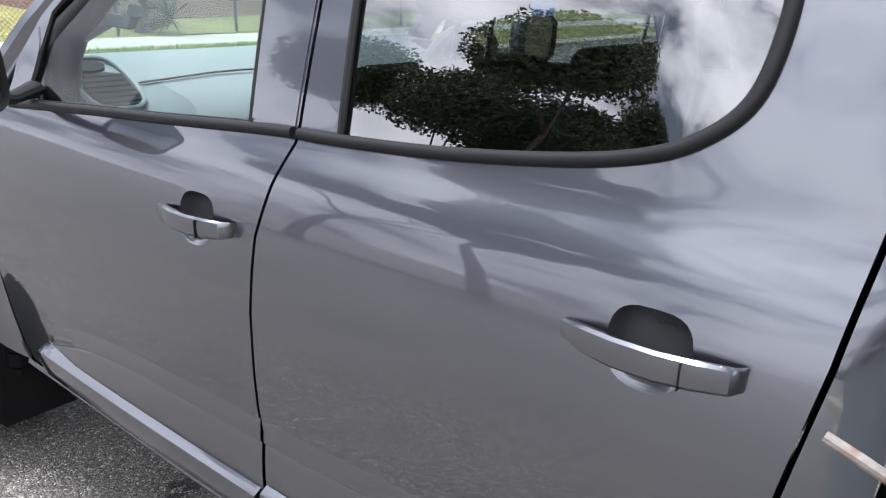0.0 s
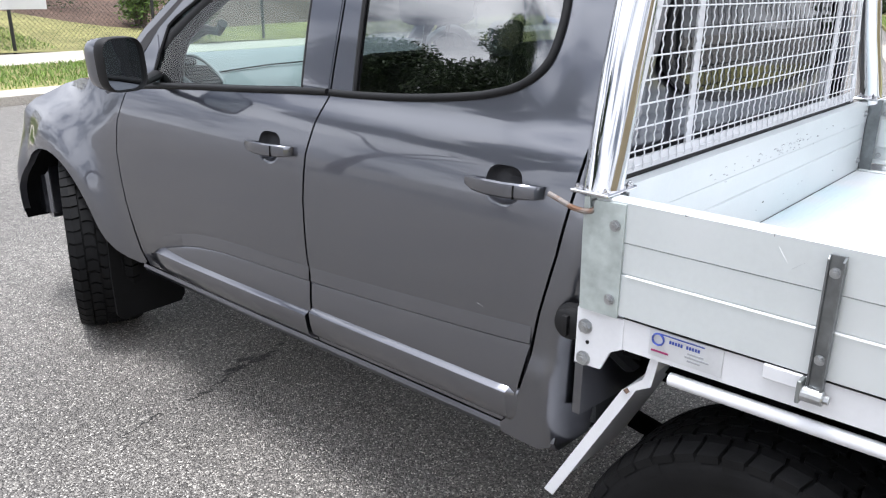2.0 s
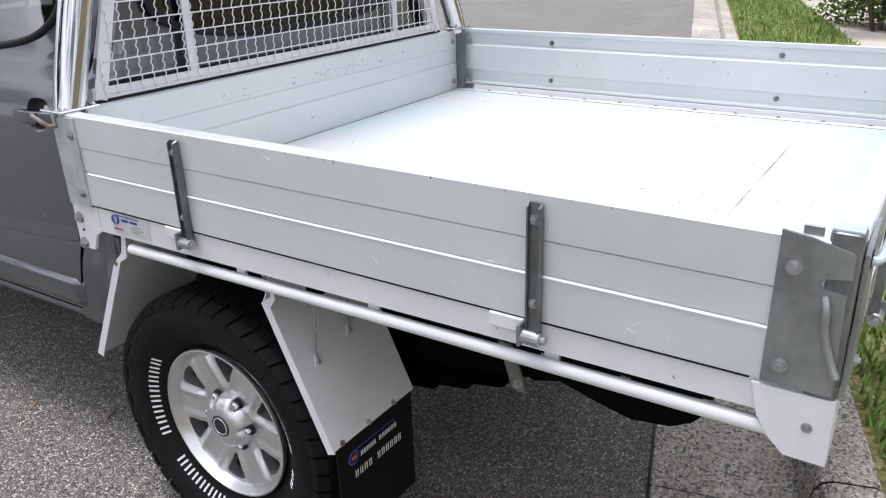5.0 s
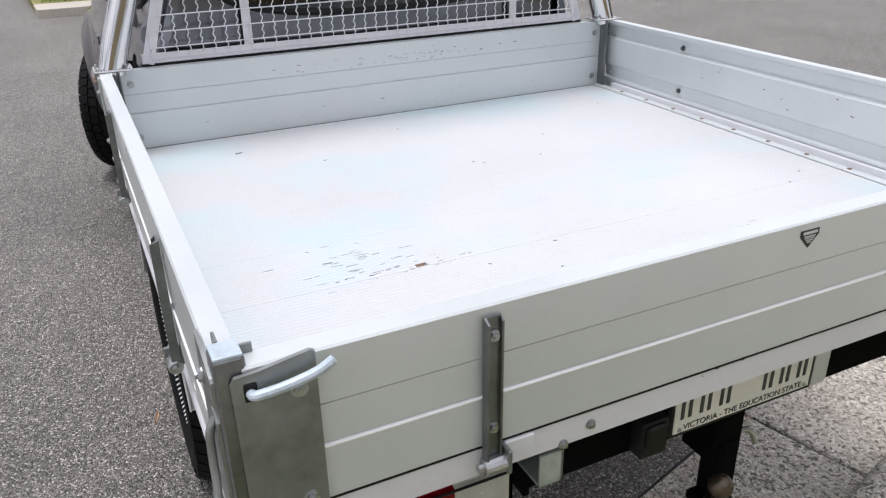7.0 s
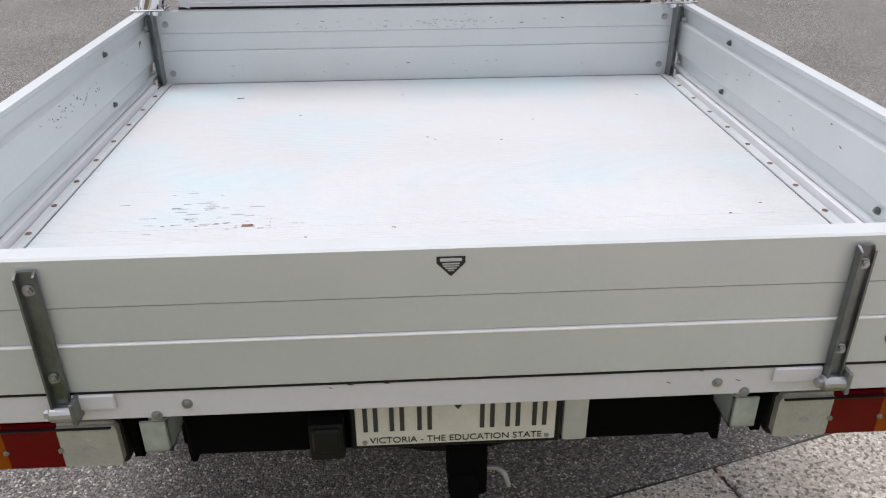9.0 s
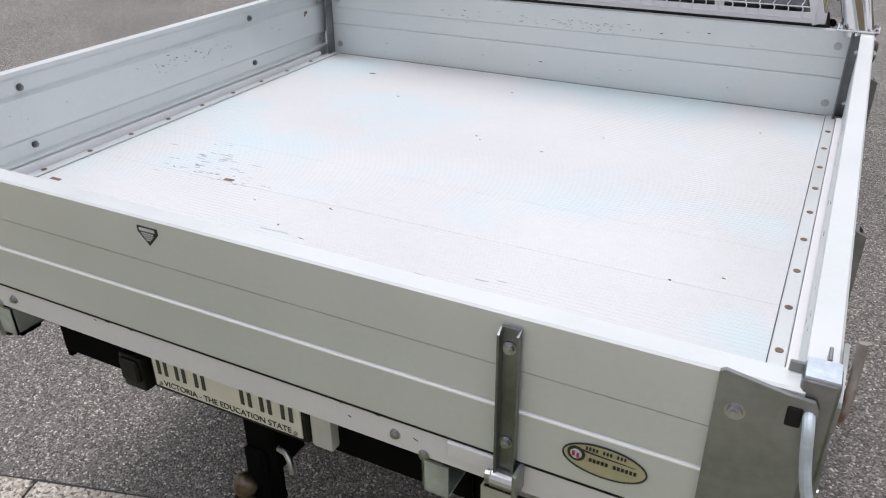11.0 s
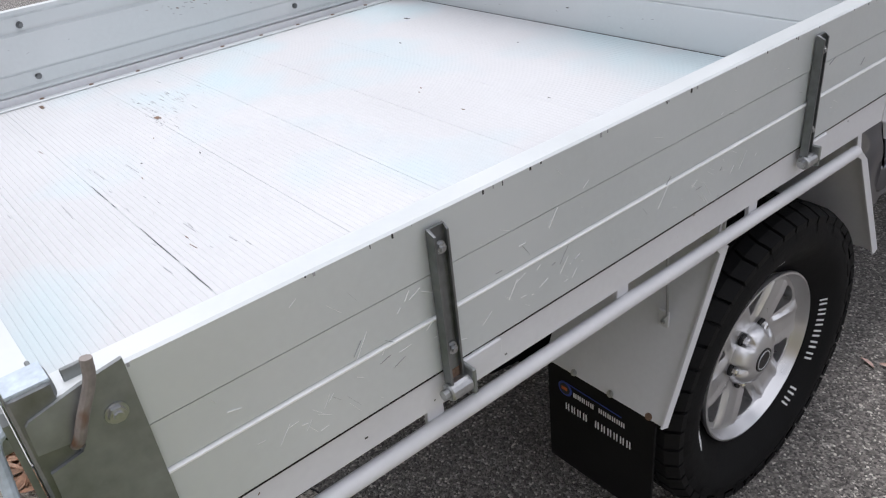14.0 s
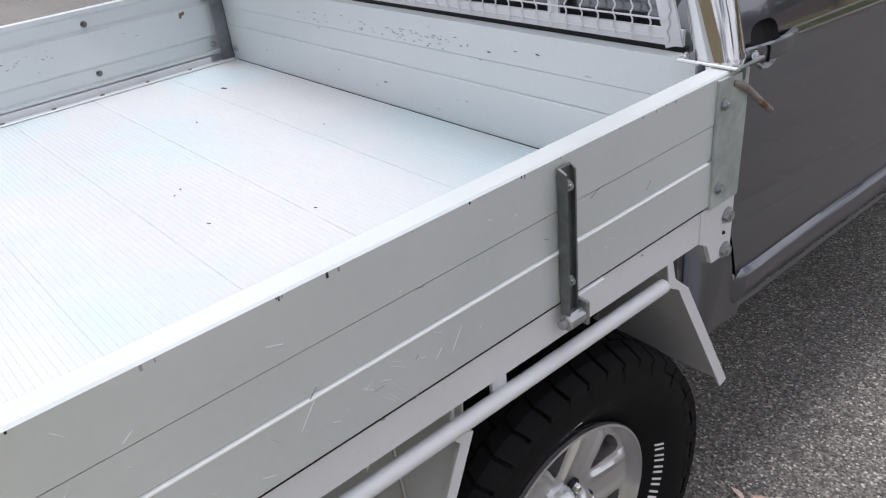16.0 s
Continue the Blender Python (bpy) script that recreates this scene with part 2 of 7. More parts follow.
ASPHALT = ground_mat("asphalt", [(0.0, (0.050, 0.047, 0.044)), (0.35, (0.124, 0.116, 0.108)), (0.75, (0.232, 0.217, 0.200)), (0.92, (0.35, 0.33, 0.30)), (1.0, (0.70, 0.67, 0.61))], 185, 0.5, 0.65, 0.14, dist=0.012)
STAINED = ground_mat("oil_stained_asphalt", [(0.0, (0.012, 0.012, 0.012)), (0.6, (0.035, 0.034, 0.033)), (1.0, (0.12, 0.117, 0.112))], 185, 0.5, 0.9, 0.14, dist=0.012)
CONCRETE = ground_mat("pitted_concrete", [(0.0, (0.34, 0.305, 0.265)), (0.5, (0.51, 0.468, 0.41)), (0.9, (0.62, 0.58, 0.52)), (1.0, (0.74, 0.71, 0.66))], 110, 0.9, 0.9, 0.25, (74, 0.55, 0.61, (0.17, 0.155, 0.135)))
PATH_CONC = ground_mat("footpath_concrete", [(0.0, (0.40, 0.365, 0.315)), (1.0, (0.52, 0.48, 0.42))], 90, 0.9, 0.3, 0.1)
SOIL_GRASS = ground_mat("lawn_soil", [(0.0, (0.10, 0.11, 0.035)), (0.5, (0.215, 0.21, 0.075)), (1.0, (0.34, 0.30, 0.14))], 60, 0.95, 0.6, 0.3)
BOUNCE_TAN = mat("tan_bounce", (0.30, 0.25, 0.16), 0.85, 0, 0.15, 1.5, 40, 0.2)
MULCH = ground_mat("bark_mulch", [(0.0, (0.05, 0.03, 0.022)), (1.0, (0.14, 0.09, 0.065))], 30, 0.95, 0.8, 0.2)


# ---- mesh helpers ----
def finish(bm, name, material, smooth=False):
    me = bpy.data.meshes.new(name)
    bm.to_mesh(me)
    bm.free()
    me.materials.append(material)
    if smooth:
        me.polygons.foreach_set("use_smooth", [True] * len(me.polygons))
        me.set_sharp_from_angle(angle=radians(35))
    return me


def part(name, bm, material, parent=None, label="", smooth=True):
    ob = new(name, finish(bm, name, material, smooth))
    ob.parent = parent
    if label:
        ob["label"] = label
    return ob


def thing(name, label, category, group="", kind="", at=(0, 0, 0)):
    ob = new(name)
    ob.location = at
    ob.empty_display_size = 0.1
    return tagged(ob, label, category, group, kind)


def box(bm, lo, hi, bevel=0.0, m=None, seg=1):
    c, d = [(a + b) / 2 for a, b in zip(lo, hi)], [abs(b - a) for a, b in zip(lo, hi)]
    made = bmesh.ops.create_cube(bm, size=1.0)["verts"]
    bmesh.ops.transform(bm, matrix=Matrix.Translation(c) @ Matrix.Diagonal((*d, 1)), verts=made)
    if bevel:
        edges = list({e for v in made for e in v.link_edges})
        out = bmesh.ops.bevel(bm, geom=edges, offset=bevel, segments=seg, affect="EDGES", profile=0.6)
        made = list({v for v in out["verts"]} | {v for v in made if v.is_valid})
    if m is not None:
        bmesh.ops.transform(bm, matrix=m, verts=[v for v in made if v.is_valid])
    return bm


def B(lo, hi, bevel=0.003, seg=1):
    return box(bmesh.new(), lo, hi, bevel, None, seg)


def tube(bm, pts, r, seg=8, closed=False, caps=True, flat=1.0):
    """A round bar swept along points; r may be one radius or one for each point."""
    pts = [Vector(p) for p in pts]
    n = len(pts)
    radii = r if isinstance(r, (list, tuple)) else [r] * n
    rings, up = [], None
    for i, p in enumerate(pts):
        a = pts[(i - 1) % n] if (closed or i) else p
        b = pts[(i + 1) % n] if (closed or i < n - 1) else p
        d = (b - a).normalized()
        if up is None:
            up = Vector((0, 0, 1)) if abs(d.z) < 0.9 else Vector((0, 1, 0))
        side = d.cross(up).normalized()
        up = side.cross(d).normalized()
        rings.append([bm.verts.new(p + radii[i] * (math.cos(k * 2 * math.pi / seg) * side + flat * math.sin(k * 2 * math.pi / seg) * up)) for k in range(seg)])
    for i in range(n if closed else n - 1):
        a, b = rings[i], rings[(i + 1) % n]
        for k in range(seg):
            bm.faces.new((a[k], a[(k + 1) % seg], b[(k + 1) % seg], b[k]))
    if caps and not closed:
        bm.faces.new(rings[0][::-1])
        bm.faces.new(rings[-1])
    return bm


def prism(bm, poly, axis, a, b):
    """A 2D outline pushed from a to b along an axis; the outline holds the other two coordinates in x, y, z order."""
    def place(p, v):
        q = list(p)
        q.insert(axis, v)
        return q
    lo = [bm.verts.new(place(p, a)) for p in poly]
    hi = [bm.verts.new(place(p, b)) for p in poly]
    n = len(poly)
    f = [bm.faces.new(lo), bm.faces.new(hi[::-1])]
    for i in range(n):
        f.append(bm.faces.new((lo[i], hi[i], hi[(i + 1) % n], lo[(i + 1) % n])))
    bmesh.ops.recalc_face_normals(bm, faces=f)
    return bm


def lathe(bm, profile, centre, axis="x", seg=48, closed=False):
    """Turns a profile of (along, radius) about an axis through centre."""
    c, rings = Vector(centre), []
    for k in range(seg):
        a = 2 * math.pi * k / seg
        ring = []
        for t, r in profile:
            v = {"x": (t, r * math.cos(a), r * math.sin(a)), "y": (r * math.cos(a), t, r * math.sin(a)), "z": (r * math.cos(a), r * math.sin(a), t)}[axis]
            ring.append(bm.verts.new(c + Vector(v)))
        rings.append(ring)
    n = len(profile)
    f = []
    for k in range(seg):
        a, b = rings[k], rings[(k + 1) % seg]
        for i in range(n if closed else n - 1):
            j = (i + 1) % n
            f.append(bm.faces.new((a[i], a[j], b[j], b[i])))
    bmesh.ops.recalc_face_normals(bm, faces=f)
    return bm


def inside(p, poly):
    x, y, c = p[0], p[1], False
    for i in range(len(poly)):
        (x1, y1), (x2, y2) = poly[i - 1][:2], poly[i][:2]
        if (y1 > y) != (y2 > y) and x < (x2 - x1) * (y - y1) / (y2 - y1) + x1:
            c = not c
    return c


def dense(poly, step):
    out = []
    for i in range(len(poly)):
        a, b = Vector(poly[i]), Vector(poly[(i + 1) % len(poly)])
        k = max(1, int((b - a).length / step))
        out += [a.lerp(b, j / k) for j in range(k)]
    return out


def rounded(poly, times=2):
    """Corner cutting: rounds an outline."""
    pts = [Vector(p) for p in poly]
    for _ in range(times):
        pts = [q for i, p in enumerate(pts) for q in (p.lerp(pts[(i + 1) % len(pts)], 0.25), p.lerp(pts[(i + 1) % len(pts)], 0.75))]
    return pts


def edge_dist(p, rim):
    return min((p - q).length for q in rim)


def sheet(outline, holes, lift, step=0.03, turn=0.02, flip=False):
    """A curved sheet: the outline in two coordinates, with holes, each point lifted by lift(a, b) to a place; its rims are turned in by turn."""
    rims = [dense(outline, step)] + [dense(h, step) for h in holes]
    pts, edges = [], []
    for rim in rims:
        k = len(pts)
        pts += rim
        edges += [(k + i, k + (i + 1) % len(rim)) for i in range(len(rim))]
    a0, a1 = min(p[0] for p in rims[0]), max(p[0] for p in rims[0])
    b0, b1 = min(p[1] for p in rims[0]), max(p[1] for p in rims[0])
    rim_all = list(pts)
    na, nb = int((a1 - a0) / step), int((b1 - b0) / step)
    for i in range(1, na + 1):
        for j in range(1, nb + 1):
            p = Vector((a0 + (i + 0.5 * (j % 2)) * step, b0 + j * step))
            if inside(p, rims[0]) and not any(inside(p, h) for h in rims[1:]) and edge_dist(p, rim_all) > 0.55 * step:
                pts.append(p)
    vs, _, fs, *_ = mathutils.geometry.delaunay_2d_cdt(pts, edges, [], 0, 1e-6)
    bm = bmesh.new()
    made = [bm.verts.new(lift(p[0], p[1])) for p in vs]
    for f in fs:
        c = sum((vs[i] for i in f), Vector((0, 0))) / len(f)
        if inside(c, rims[0]) and not any(inside(c, h) for h in rims[1:]):
            bm.faces.new([made[i] for i in (f[::-1] if flip else f)])
    bmesh.ops.delete(bm, geom=[v for v in bm.verts if not v.link_faces], context="VERTS")
    if turn:
        border = [e for e in bm.edges if len(e.link_faces) == 1]
        out = bmesh.ops.extrude_edge_only(bm, edges=border)
        moved = [g for g in out["geom"] if isinstance(g, bmesh.types.BMVert)]
        for v in moved:
            v.co += Vector(turn) if isinstance(turn, (tuple, Vector)) else Vector((0, 0, -turn))
    return bm


def smooth_step(t):
    t = min(1.0, max(0.0, t))
    return t * t * (3 - 2 * t)


def knots(table, v):
    if v <= table[0][0]:
        return table[0][1]
    for (a, p), (b, q) in zip(table, table[1:]):
        if v <= b:
            return p + (q - p) * (v - a) / (b - a)
    return table[-1][1]


def through_points(pts, n=5):
    """A smooth open line through points (Catmull-Rom)."""
    p = [Vector(q) for q in pts]
    p = [2 * p[0] - p[1]] + p + [2 * p[-1] - p[-2]]
    out = []
    for a, b, c, d in zip(p, p[1:], p[2:], p[3:]):
        for i in range(n):
            t = i / n
            out.append(0.5 * (2 * b + (c - a) * t + (2 * a - 5 * b + 4 * c - d) * t * t + (3 * b - a - 3 * c + d) * t ** 3))
    return out + [p[-2]]


def loft(bm, rings, closed_ends=True):
    """A skin over rings of as many points each."""
    vs = [[bm.verts.new(q) for q in r] for r in rings]
    n = len(vs[0])
    for a, b in zip(vs, vs[1:]):
        for k in range(n):
            bm.faces.new((a[k], a[(k + 1) % n], b[(k + 1) % n], b[k]))
    if closed_ends:
        bm.faces.new(vs[0][::-1]), bm.faces.new(vs[-1])
    bmesh.ops.recalc_face_normals(bm, faces=bm.faces)
    return bm


def bolt(parent, at, along, r=0.009, h=0.007, material=None, name="bolt"):
    """A hexagon head on a washer, standing on a face."""
    bm = bmesh.new()
    p, d = Vector(at), Vector(along)
    tube(bm, [p, p + 0.0015 * d], r * 1.3, 14)
    tube(bm, [p + 0.0015 * d, p + h * d], r, 6)
    tube(bm, [p + h * d, p + (h + 0.003) * d], r * 0.55, 8)
    return part(name, bm, material or BOLT, parent, smooth=False)


# ---- ground, road edge, verges ----
def gz(x, y):
    """Height of the road, which rises slightly ahead and falls to the kerb."""
    return 0.005 + 0.022 * y - 0.006 * x


KA = radians(16.2)
KU, KV = Vector((math.cos(KA), math.sin(KA))), Vector((math.sin(KA), -math.cos(KA)))
K0 = Vector((0.0, 0.51))


def kerb_xy(u, v):
    return K0 + u * KU + v * KV


def slab(bm, quad, low, high, rows=1):
    """A slab on a four-sided plan, with its top at high over the road and its foot at low."""
    prism_v = []
    for h in (low, high):
        prism_v.append([bm.verts.new((p[0], p[1], gz(p[0], p[1]) + h)) for p in quad])
    a, b = prism_v
    n = len(quad)
    f = [bm.faces.new(b), bm.faces.new(a[::-1])]
    for i in range(n):
        f.append(bm.faces.new((a[i], a[(i + 1) % n], b[(i + 1) % n], b[i])))
    bmesh.ops.recalc_face_normals(bm, faces=f)
    return bm


bm = bmesh.new()
S = 900.0
cells = [-S, -60, -20, 0, 20, 60, S]
gv = {}
for x in cells:
    for y in cells:
        k = min(1.0, 60 / max(60, abs(x), abs(y)))
        gv[x, y] = bm.verts.new((x, y, gz(x * k, y * k)))
for a, b in zip(cells, cells[1:]):
    for c, d in zip(cells, cells[1:]):
        bm.faces.new((gv[a, c], gv[b, c], gv[b, d], gv[a, d]))
tagged(part("ground", bm, ASPHALT), "worn grey asphalt road with light stone chips", "road", kind="structure")


def verge(name, quad, h, material, label, category):
    return tagged(part(name, slab(bmesh.new(), quad, -0.1, h), material, smooth=False), label, category, kind="structure")


# verge behind the kerb, with a driveway across it and a footpath behind
verge("verge", [kerb_xy(-30, 0.6), kerb_xy(19.6, 0.6), kerb_xy(19.6, 2.0), kerb_xy(-30, 2.0)], 0.125, SOIL_GRASS, "mown grass verge behind the concrete kerb", "grass")
verge("driveway", [kerb_xy(19.6, 0.6), kerb_xy(27.5, 0.6), kerb_xy(27.5, 12), kerb_xy(19.6, 12)], 0.1, PATH_CONC, "pale concrete driveway crossing the verge", "driveway")
verge("verge", [kerb_xy(27.5, 0.6), kerb_xy(60, 0.6), kerb_xy(60, 3.4), kerb_xy(27.5, 3.4)], 0.125, SOIL_GRASS, "mown grass verge beyond the driveway", "grass")
verge("footpath", [kerb_xy(-30, 2.0), kerb_xy(19.6, 2.0), kerb_xy(19.6, 4.8), kerb_xy(-30, 4.8)], 0.13, PATH_CONC, "pale concrete footpath behind the verge", "footpath")
verge("footpath", [kerb_xy(27.5, 3.4), kerb_xy(60, 3.4), kerb_xy(60, 4.8), kerb_xy(27.5, 4.8)], 0.13, PATH_CONC, "pale concrete footpath beyond the driveway", "footpath")
verge("lawn", [kerb_xy(-30, 4.8), kerb_xy(19.6, 4.8), kerb_xy(19.6, 30), kerb_xy(-30, 30)], 0.125, SOIL_GRASS, "grass front garden behind the footpath", "grass")

# unseen wall added behind to cut low skylight and bounce tan light
verge("unseen_wall", [kerb_xy(-22, 5.6), kerb_xy(5, 5.6), kerb_xy(5, 5.85), kerb_xy(-22, 5.85)], 3.0, BOUNCE_TAN, "unseen tan wall added to dim and warm the light from behind", "wall")

# far side of the road: kerb, strip of grass, path, grass bank behind the fence
FA = radians(4.0)
FU, FV = Vector((math.cos(FA), math.sin(FA))), Vector((-math.sin(FA), math.cos(FA)))
F0 = Vector((0.0, 10.35))


def far_xy(u, v):
    return F0 + u * FU + v * FV


verge("kerb", [far_xy(-1.2, 0), far_xy(45, 0), far_xy(45, 0.5), far_xy(-1.2, 0.5)], 0.1, PATH_CONC, "pale concrete kerb across the road", "kerb")
verge("verge", [far_xy(-1.2, 0.5), far_xy(45, 0.5), far_xy(45, 2.8), far_xy(-1.2, 2.8)], 0.1, SOIL_GRASS, "green grass strip across the road", "grass")
verge("footpath", [far_xy(-1.2, 2.8), far_xy(45, 2.8), far_xy(45, 4.3), far_xy(-1.2, 4.3)], 0.105, PATH_CONC, "pale concrete footpath across the road", "footpath")
BANK = [(4.3, 0.1), (6.0, 0.22), (9.0, 0.62), (13.0, 1.05), (18.0, 1.5), (40.0, 2.5)]


def bank_top(u):
    """Where the grass of the bank gives way to the mulch bed."""
    return 10.5 - 4.2 * smooth_step((u - 3.0) / 3.5)


def bank_sheet(name, material, span, label, category):
    """A strip of the sloping bank; span(u) gives its near and far edge."""
    bm = bmesh.new()
    vs = []
    for i in range(9):
        row = []
        for k in range(-2, 93):
            u = k * 0.5
            v0, v1 = span(u)
            v = v0 + (v1 - v0) * i / 8
            p = far_xy(u, v)
            row.append(bm.verts.new((*p, gz(*p) + knots(BANK, v) + 0.03 * math.sin(u * 1.3 + v))))
        vs.append(row)
    for a, b in zip(vs, vs[1:]):
        for i in range(len(a) - 1):
            bm.faces.new((a[i], a[i + 1], b[i + 1], b[i]))
    tagged(part(name, bm, material), label, category, kind="structure")


bank_sheet("grass_bank", SOIL_GRASS, lambda u: (4.3, bank_top(u)), "sunlit grass bank behind the mesh fence", "grass")
bank_sheet("garden_bed", MULCH, lambda u: (bank_top(u), 40.0), "brown bark mulch bed on top of the bank", "garden bed")


# ---- the utility truck: axes x to its right, y ahead, z up; the tail face lies at y = 0 ----
truck = thing("utility_truck", "dark grey dual-cab utility truck with a white aluminium tray", "truck")

W = 0.925            # half the width of the tray
DECK = 0.935         # deck height
WHEEL_R = (1.38, 0.388)
WHEEL_F = (4.35, 0.465)
TYRE = 0.372

SIDE = [(0.44, 0.778), (0.5, 0.795), (0.58, 0.808), (0.66, 0.816), (0.76, 0.822), (0.86, 0.824), (0.96, 0.820), (1.04, 0.8145), (1.10, 0.806), (1.15, 0.7955),
        (1.185, 0.786), (1.205, 0.779), (1.222, 0.7705), (1.245, 0.7585), (1.265, 0.748), (1.30, 0.740), (1.4, 0.713), (1.5, 0.683), (1.58, 0.655), (1.64, 0.625), (1.70, 0.57)]


def knot_smooth(table, v, w=0.022):
    return sum(knots(table, v + d * w) * k for d, k in ((-1, 0.17), (-0.5, 0.2), (0, 0.26), (0.5, 0.2), (1, 0.17)))


def side_x(y, z):
    """Half-width of the cab's skin."""
    x = knot_smooth(SIDE, z) + 0.028 * smooth_step((y - 1.9) / 1.5) * (1.0 if z < 1.2 else 0.5 + 0.5 * smooth_step((1.5 - z) / 0.3))
    if y < 2.08:
        x -= 0.25 * (2.08 - y) ** 2
        x -= 0.08 * max(0.0, z - 1.22) * smooth_step((2.10 - y) / 0.15)
    if y > 3.3:
        r = math.hypot(y - WHEEL_F[0], z - WHEEL_F[1])
        x += 0.055 * math.exp(-((r - 0.42) / 0.13) ** 2) * smooth_step((y - 3.55) / 0.35)
        x -= 0.06 * smooth_step((y - 3.8) / 1.2) ** 2 + 0.22 * smooth_step((y - 4.77) / 0.42)
        x += 0.035 * smooth_step((y - 4.61) / 0.14) * smooth_step((1.0 - z) / 0.25)
        x -= (0.03 + 0.09 * smooth_step((y - 4.0) / 0.6)) * smooth_step((z - 0.98) / 0.2) * smooth_step((y - 3.75) / 0.3)
    return x


def side_sheet(s, outline, holes=(), out=0.0, step=0.03, turn=0.02):
    def lift(y, z):
        return (s * (side_x(y, z) + out), y, z)
    return sheet(outline, list(holes), lift, step, (-s * turn, 0, 0) if turn else 0, flip=(s < 0))


# outlines of the side, in y and z
FRONT_EDGE = [(3.70, 0.535), (3.725, 0.58), (3.78, 0.77), (3.812, 0.95), (3.80, 1.07), (3.75, 1.17), (3.70, 1.215)]
GAP = [(2.713, 0.535), (2.705, 0.60), (2.70, 0.65), (2.72, 0.80), (2.731, 0.97), (2.726, 1.10), (2.705, 1.185), (2.680, 1.255), (2.683, 1.32), (2.692, 1.5), (2.70, 1.66)]
REAR_EDGE = [(2.03, 0.535), (1.99, 0.575), (1.948, 0.71), (1.925, 0.85), (1.892, 1.0), (1.868, 1.156), (1.852, 1.32), (1.855, 1.52), (1.875, 1.64)]
WIN_F = [(3.598, 1.214), (3.585, 1.32), (3.563, 1.408), (3.525, 1.436), (3.41, 1.498), (3.18, 1.61), (2.98, 1.645), (2.845, 1.648), (2.825, 1.45), (2.800, 1.268), (3.05, 1.25), (3.3, 1.236)]
WIN_R = [(2.59, 1.272), (2.4, 1.282), (2.22, 1.302), (2.115, 1.322), (2.05, 1.348), (2.012, 1.385), (1.998, 1.44), (2.002, 1.52), (2.025, 1.6), (2.07, 1.645), (2.635, 1.65), (2.612, 1.45)]


def shifted(line, d):
    return [(y + d, z) for y, z in line]


def door_handle(s, door, y, z):
    """Pull handle over a cup coloured dark for its shade, with a bright lower lip and a key cap."""
    x = side_x(y, z)
    bm = bmesh.new()
    pts = [(s * (side_x(y + d, z) + o), y + d, z + zz) for d, o, zz in ((-0.105, 0.004, 0.003), (-0.096, 0.018, 0.003), (-0.06, 0.027, 0.002), (-0.02, 0.030, 0), (0.03, 0.028, -0.001), (0.075, 0.018, -0.002), (0.106, 0.004, -0.002))]
    rings = []
    for i, p in enumerate(pts):
        hh = (0.0135, 0.0155, 0.0175, 0.018, 0.018, 0.0165, 0.011)[i]
        dd = 0.009
        ring = [(p[0] + s * a * dd, p[1], p[2] + b * hh) for a, b in ((0.35, -1), (0.9, -0.72), (1, 0.2), (0.8, 0.82), (0.25, 1), (-1, 0.8), (-1, -0.8))]
        rings.append([bm.verts.new(q) for q in ring])
    f = []
    for a, b in zip(rings, rings[1:]):
        for k in range(7):
            f.append(bm.faces.new((a[k], a[(k + 1) % 7], b[(k + 1) % 7], b[k])))
    f += [bm.faces.new(rings[0][::-1]), bm.faces.new(rings[-1])]
    bmesh.ops.recalc_face_normals(bm, faces=f)
    part("handle", bm, PAINT, door, "grey painted pull handle")
    # seam of the key cap
    bm = bmesh.new()
    box(bm, (s * (x + 0.018), y - 0.0500, z - 0.0155), (s * (x + 0.0385), y - 0.0490, z + 0.0155))
    part("key_cap_seam", bm, TRIM_BLACK, door)
    # hollow behind the handle, its shade put into a dark grey
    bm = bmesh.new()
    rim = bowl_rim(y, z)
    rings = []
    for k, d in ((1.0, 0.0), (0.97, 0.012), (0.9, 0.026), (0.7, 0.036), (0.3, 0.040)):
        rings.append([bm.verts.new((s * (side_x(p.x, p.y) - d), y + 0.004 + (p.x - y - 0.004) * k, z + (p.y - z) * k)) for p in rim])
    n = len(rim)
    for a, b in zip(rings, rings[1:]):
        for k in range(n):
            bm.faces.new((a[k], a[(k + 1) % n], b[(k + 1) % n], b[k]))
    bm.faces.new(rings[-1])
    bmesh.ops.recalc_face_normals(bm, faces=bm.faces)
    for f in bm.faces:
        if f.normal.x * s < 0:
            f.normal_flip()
    part("handle_recess", bm, RECESS_SHADE, door, "finger recess coloured dark for the shade in it")
    low = bmesh.new()
    half = [p for p in rim if p.y <= z - 0.010]
    half.sort(key=lambda p: p.x)
    rows = [[low.verts.new((s * (side_x(p.x, p.y) - d), y + 0.004 + (p.x - y - 0.004) * k, z + (p.y - z) * k)) for p in half] for k, d in ((1.0, -0.0004), (0.93, 0.001), (0.80, 0.005), (0.62, 0.011), (0.45, 0.019))]
    for q, r in zip(rows, rows[1:]):
        for k in range(len(half) - 1):
            low.faces.new((q[k], q[k + 1], r[k + 1], r[k]))
    part("recess_lip", low, PAINT, door, "bright lower lip of the finger recess")


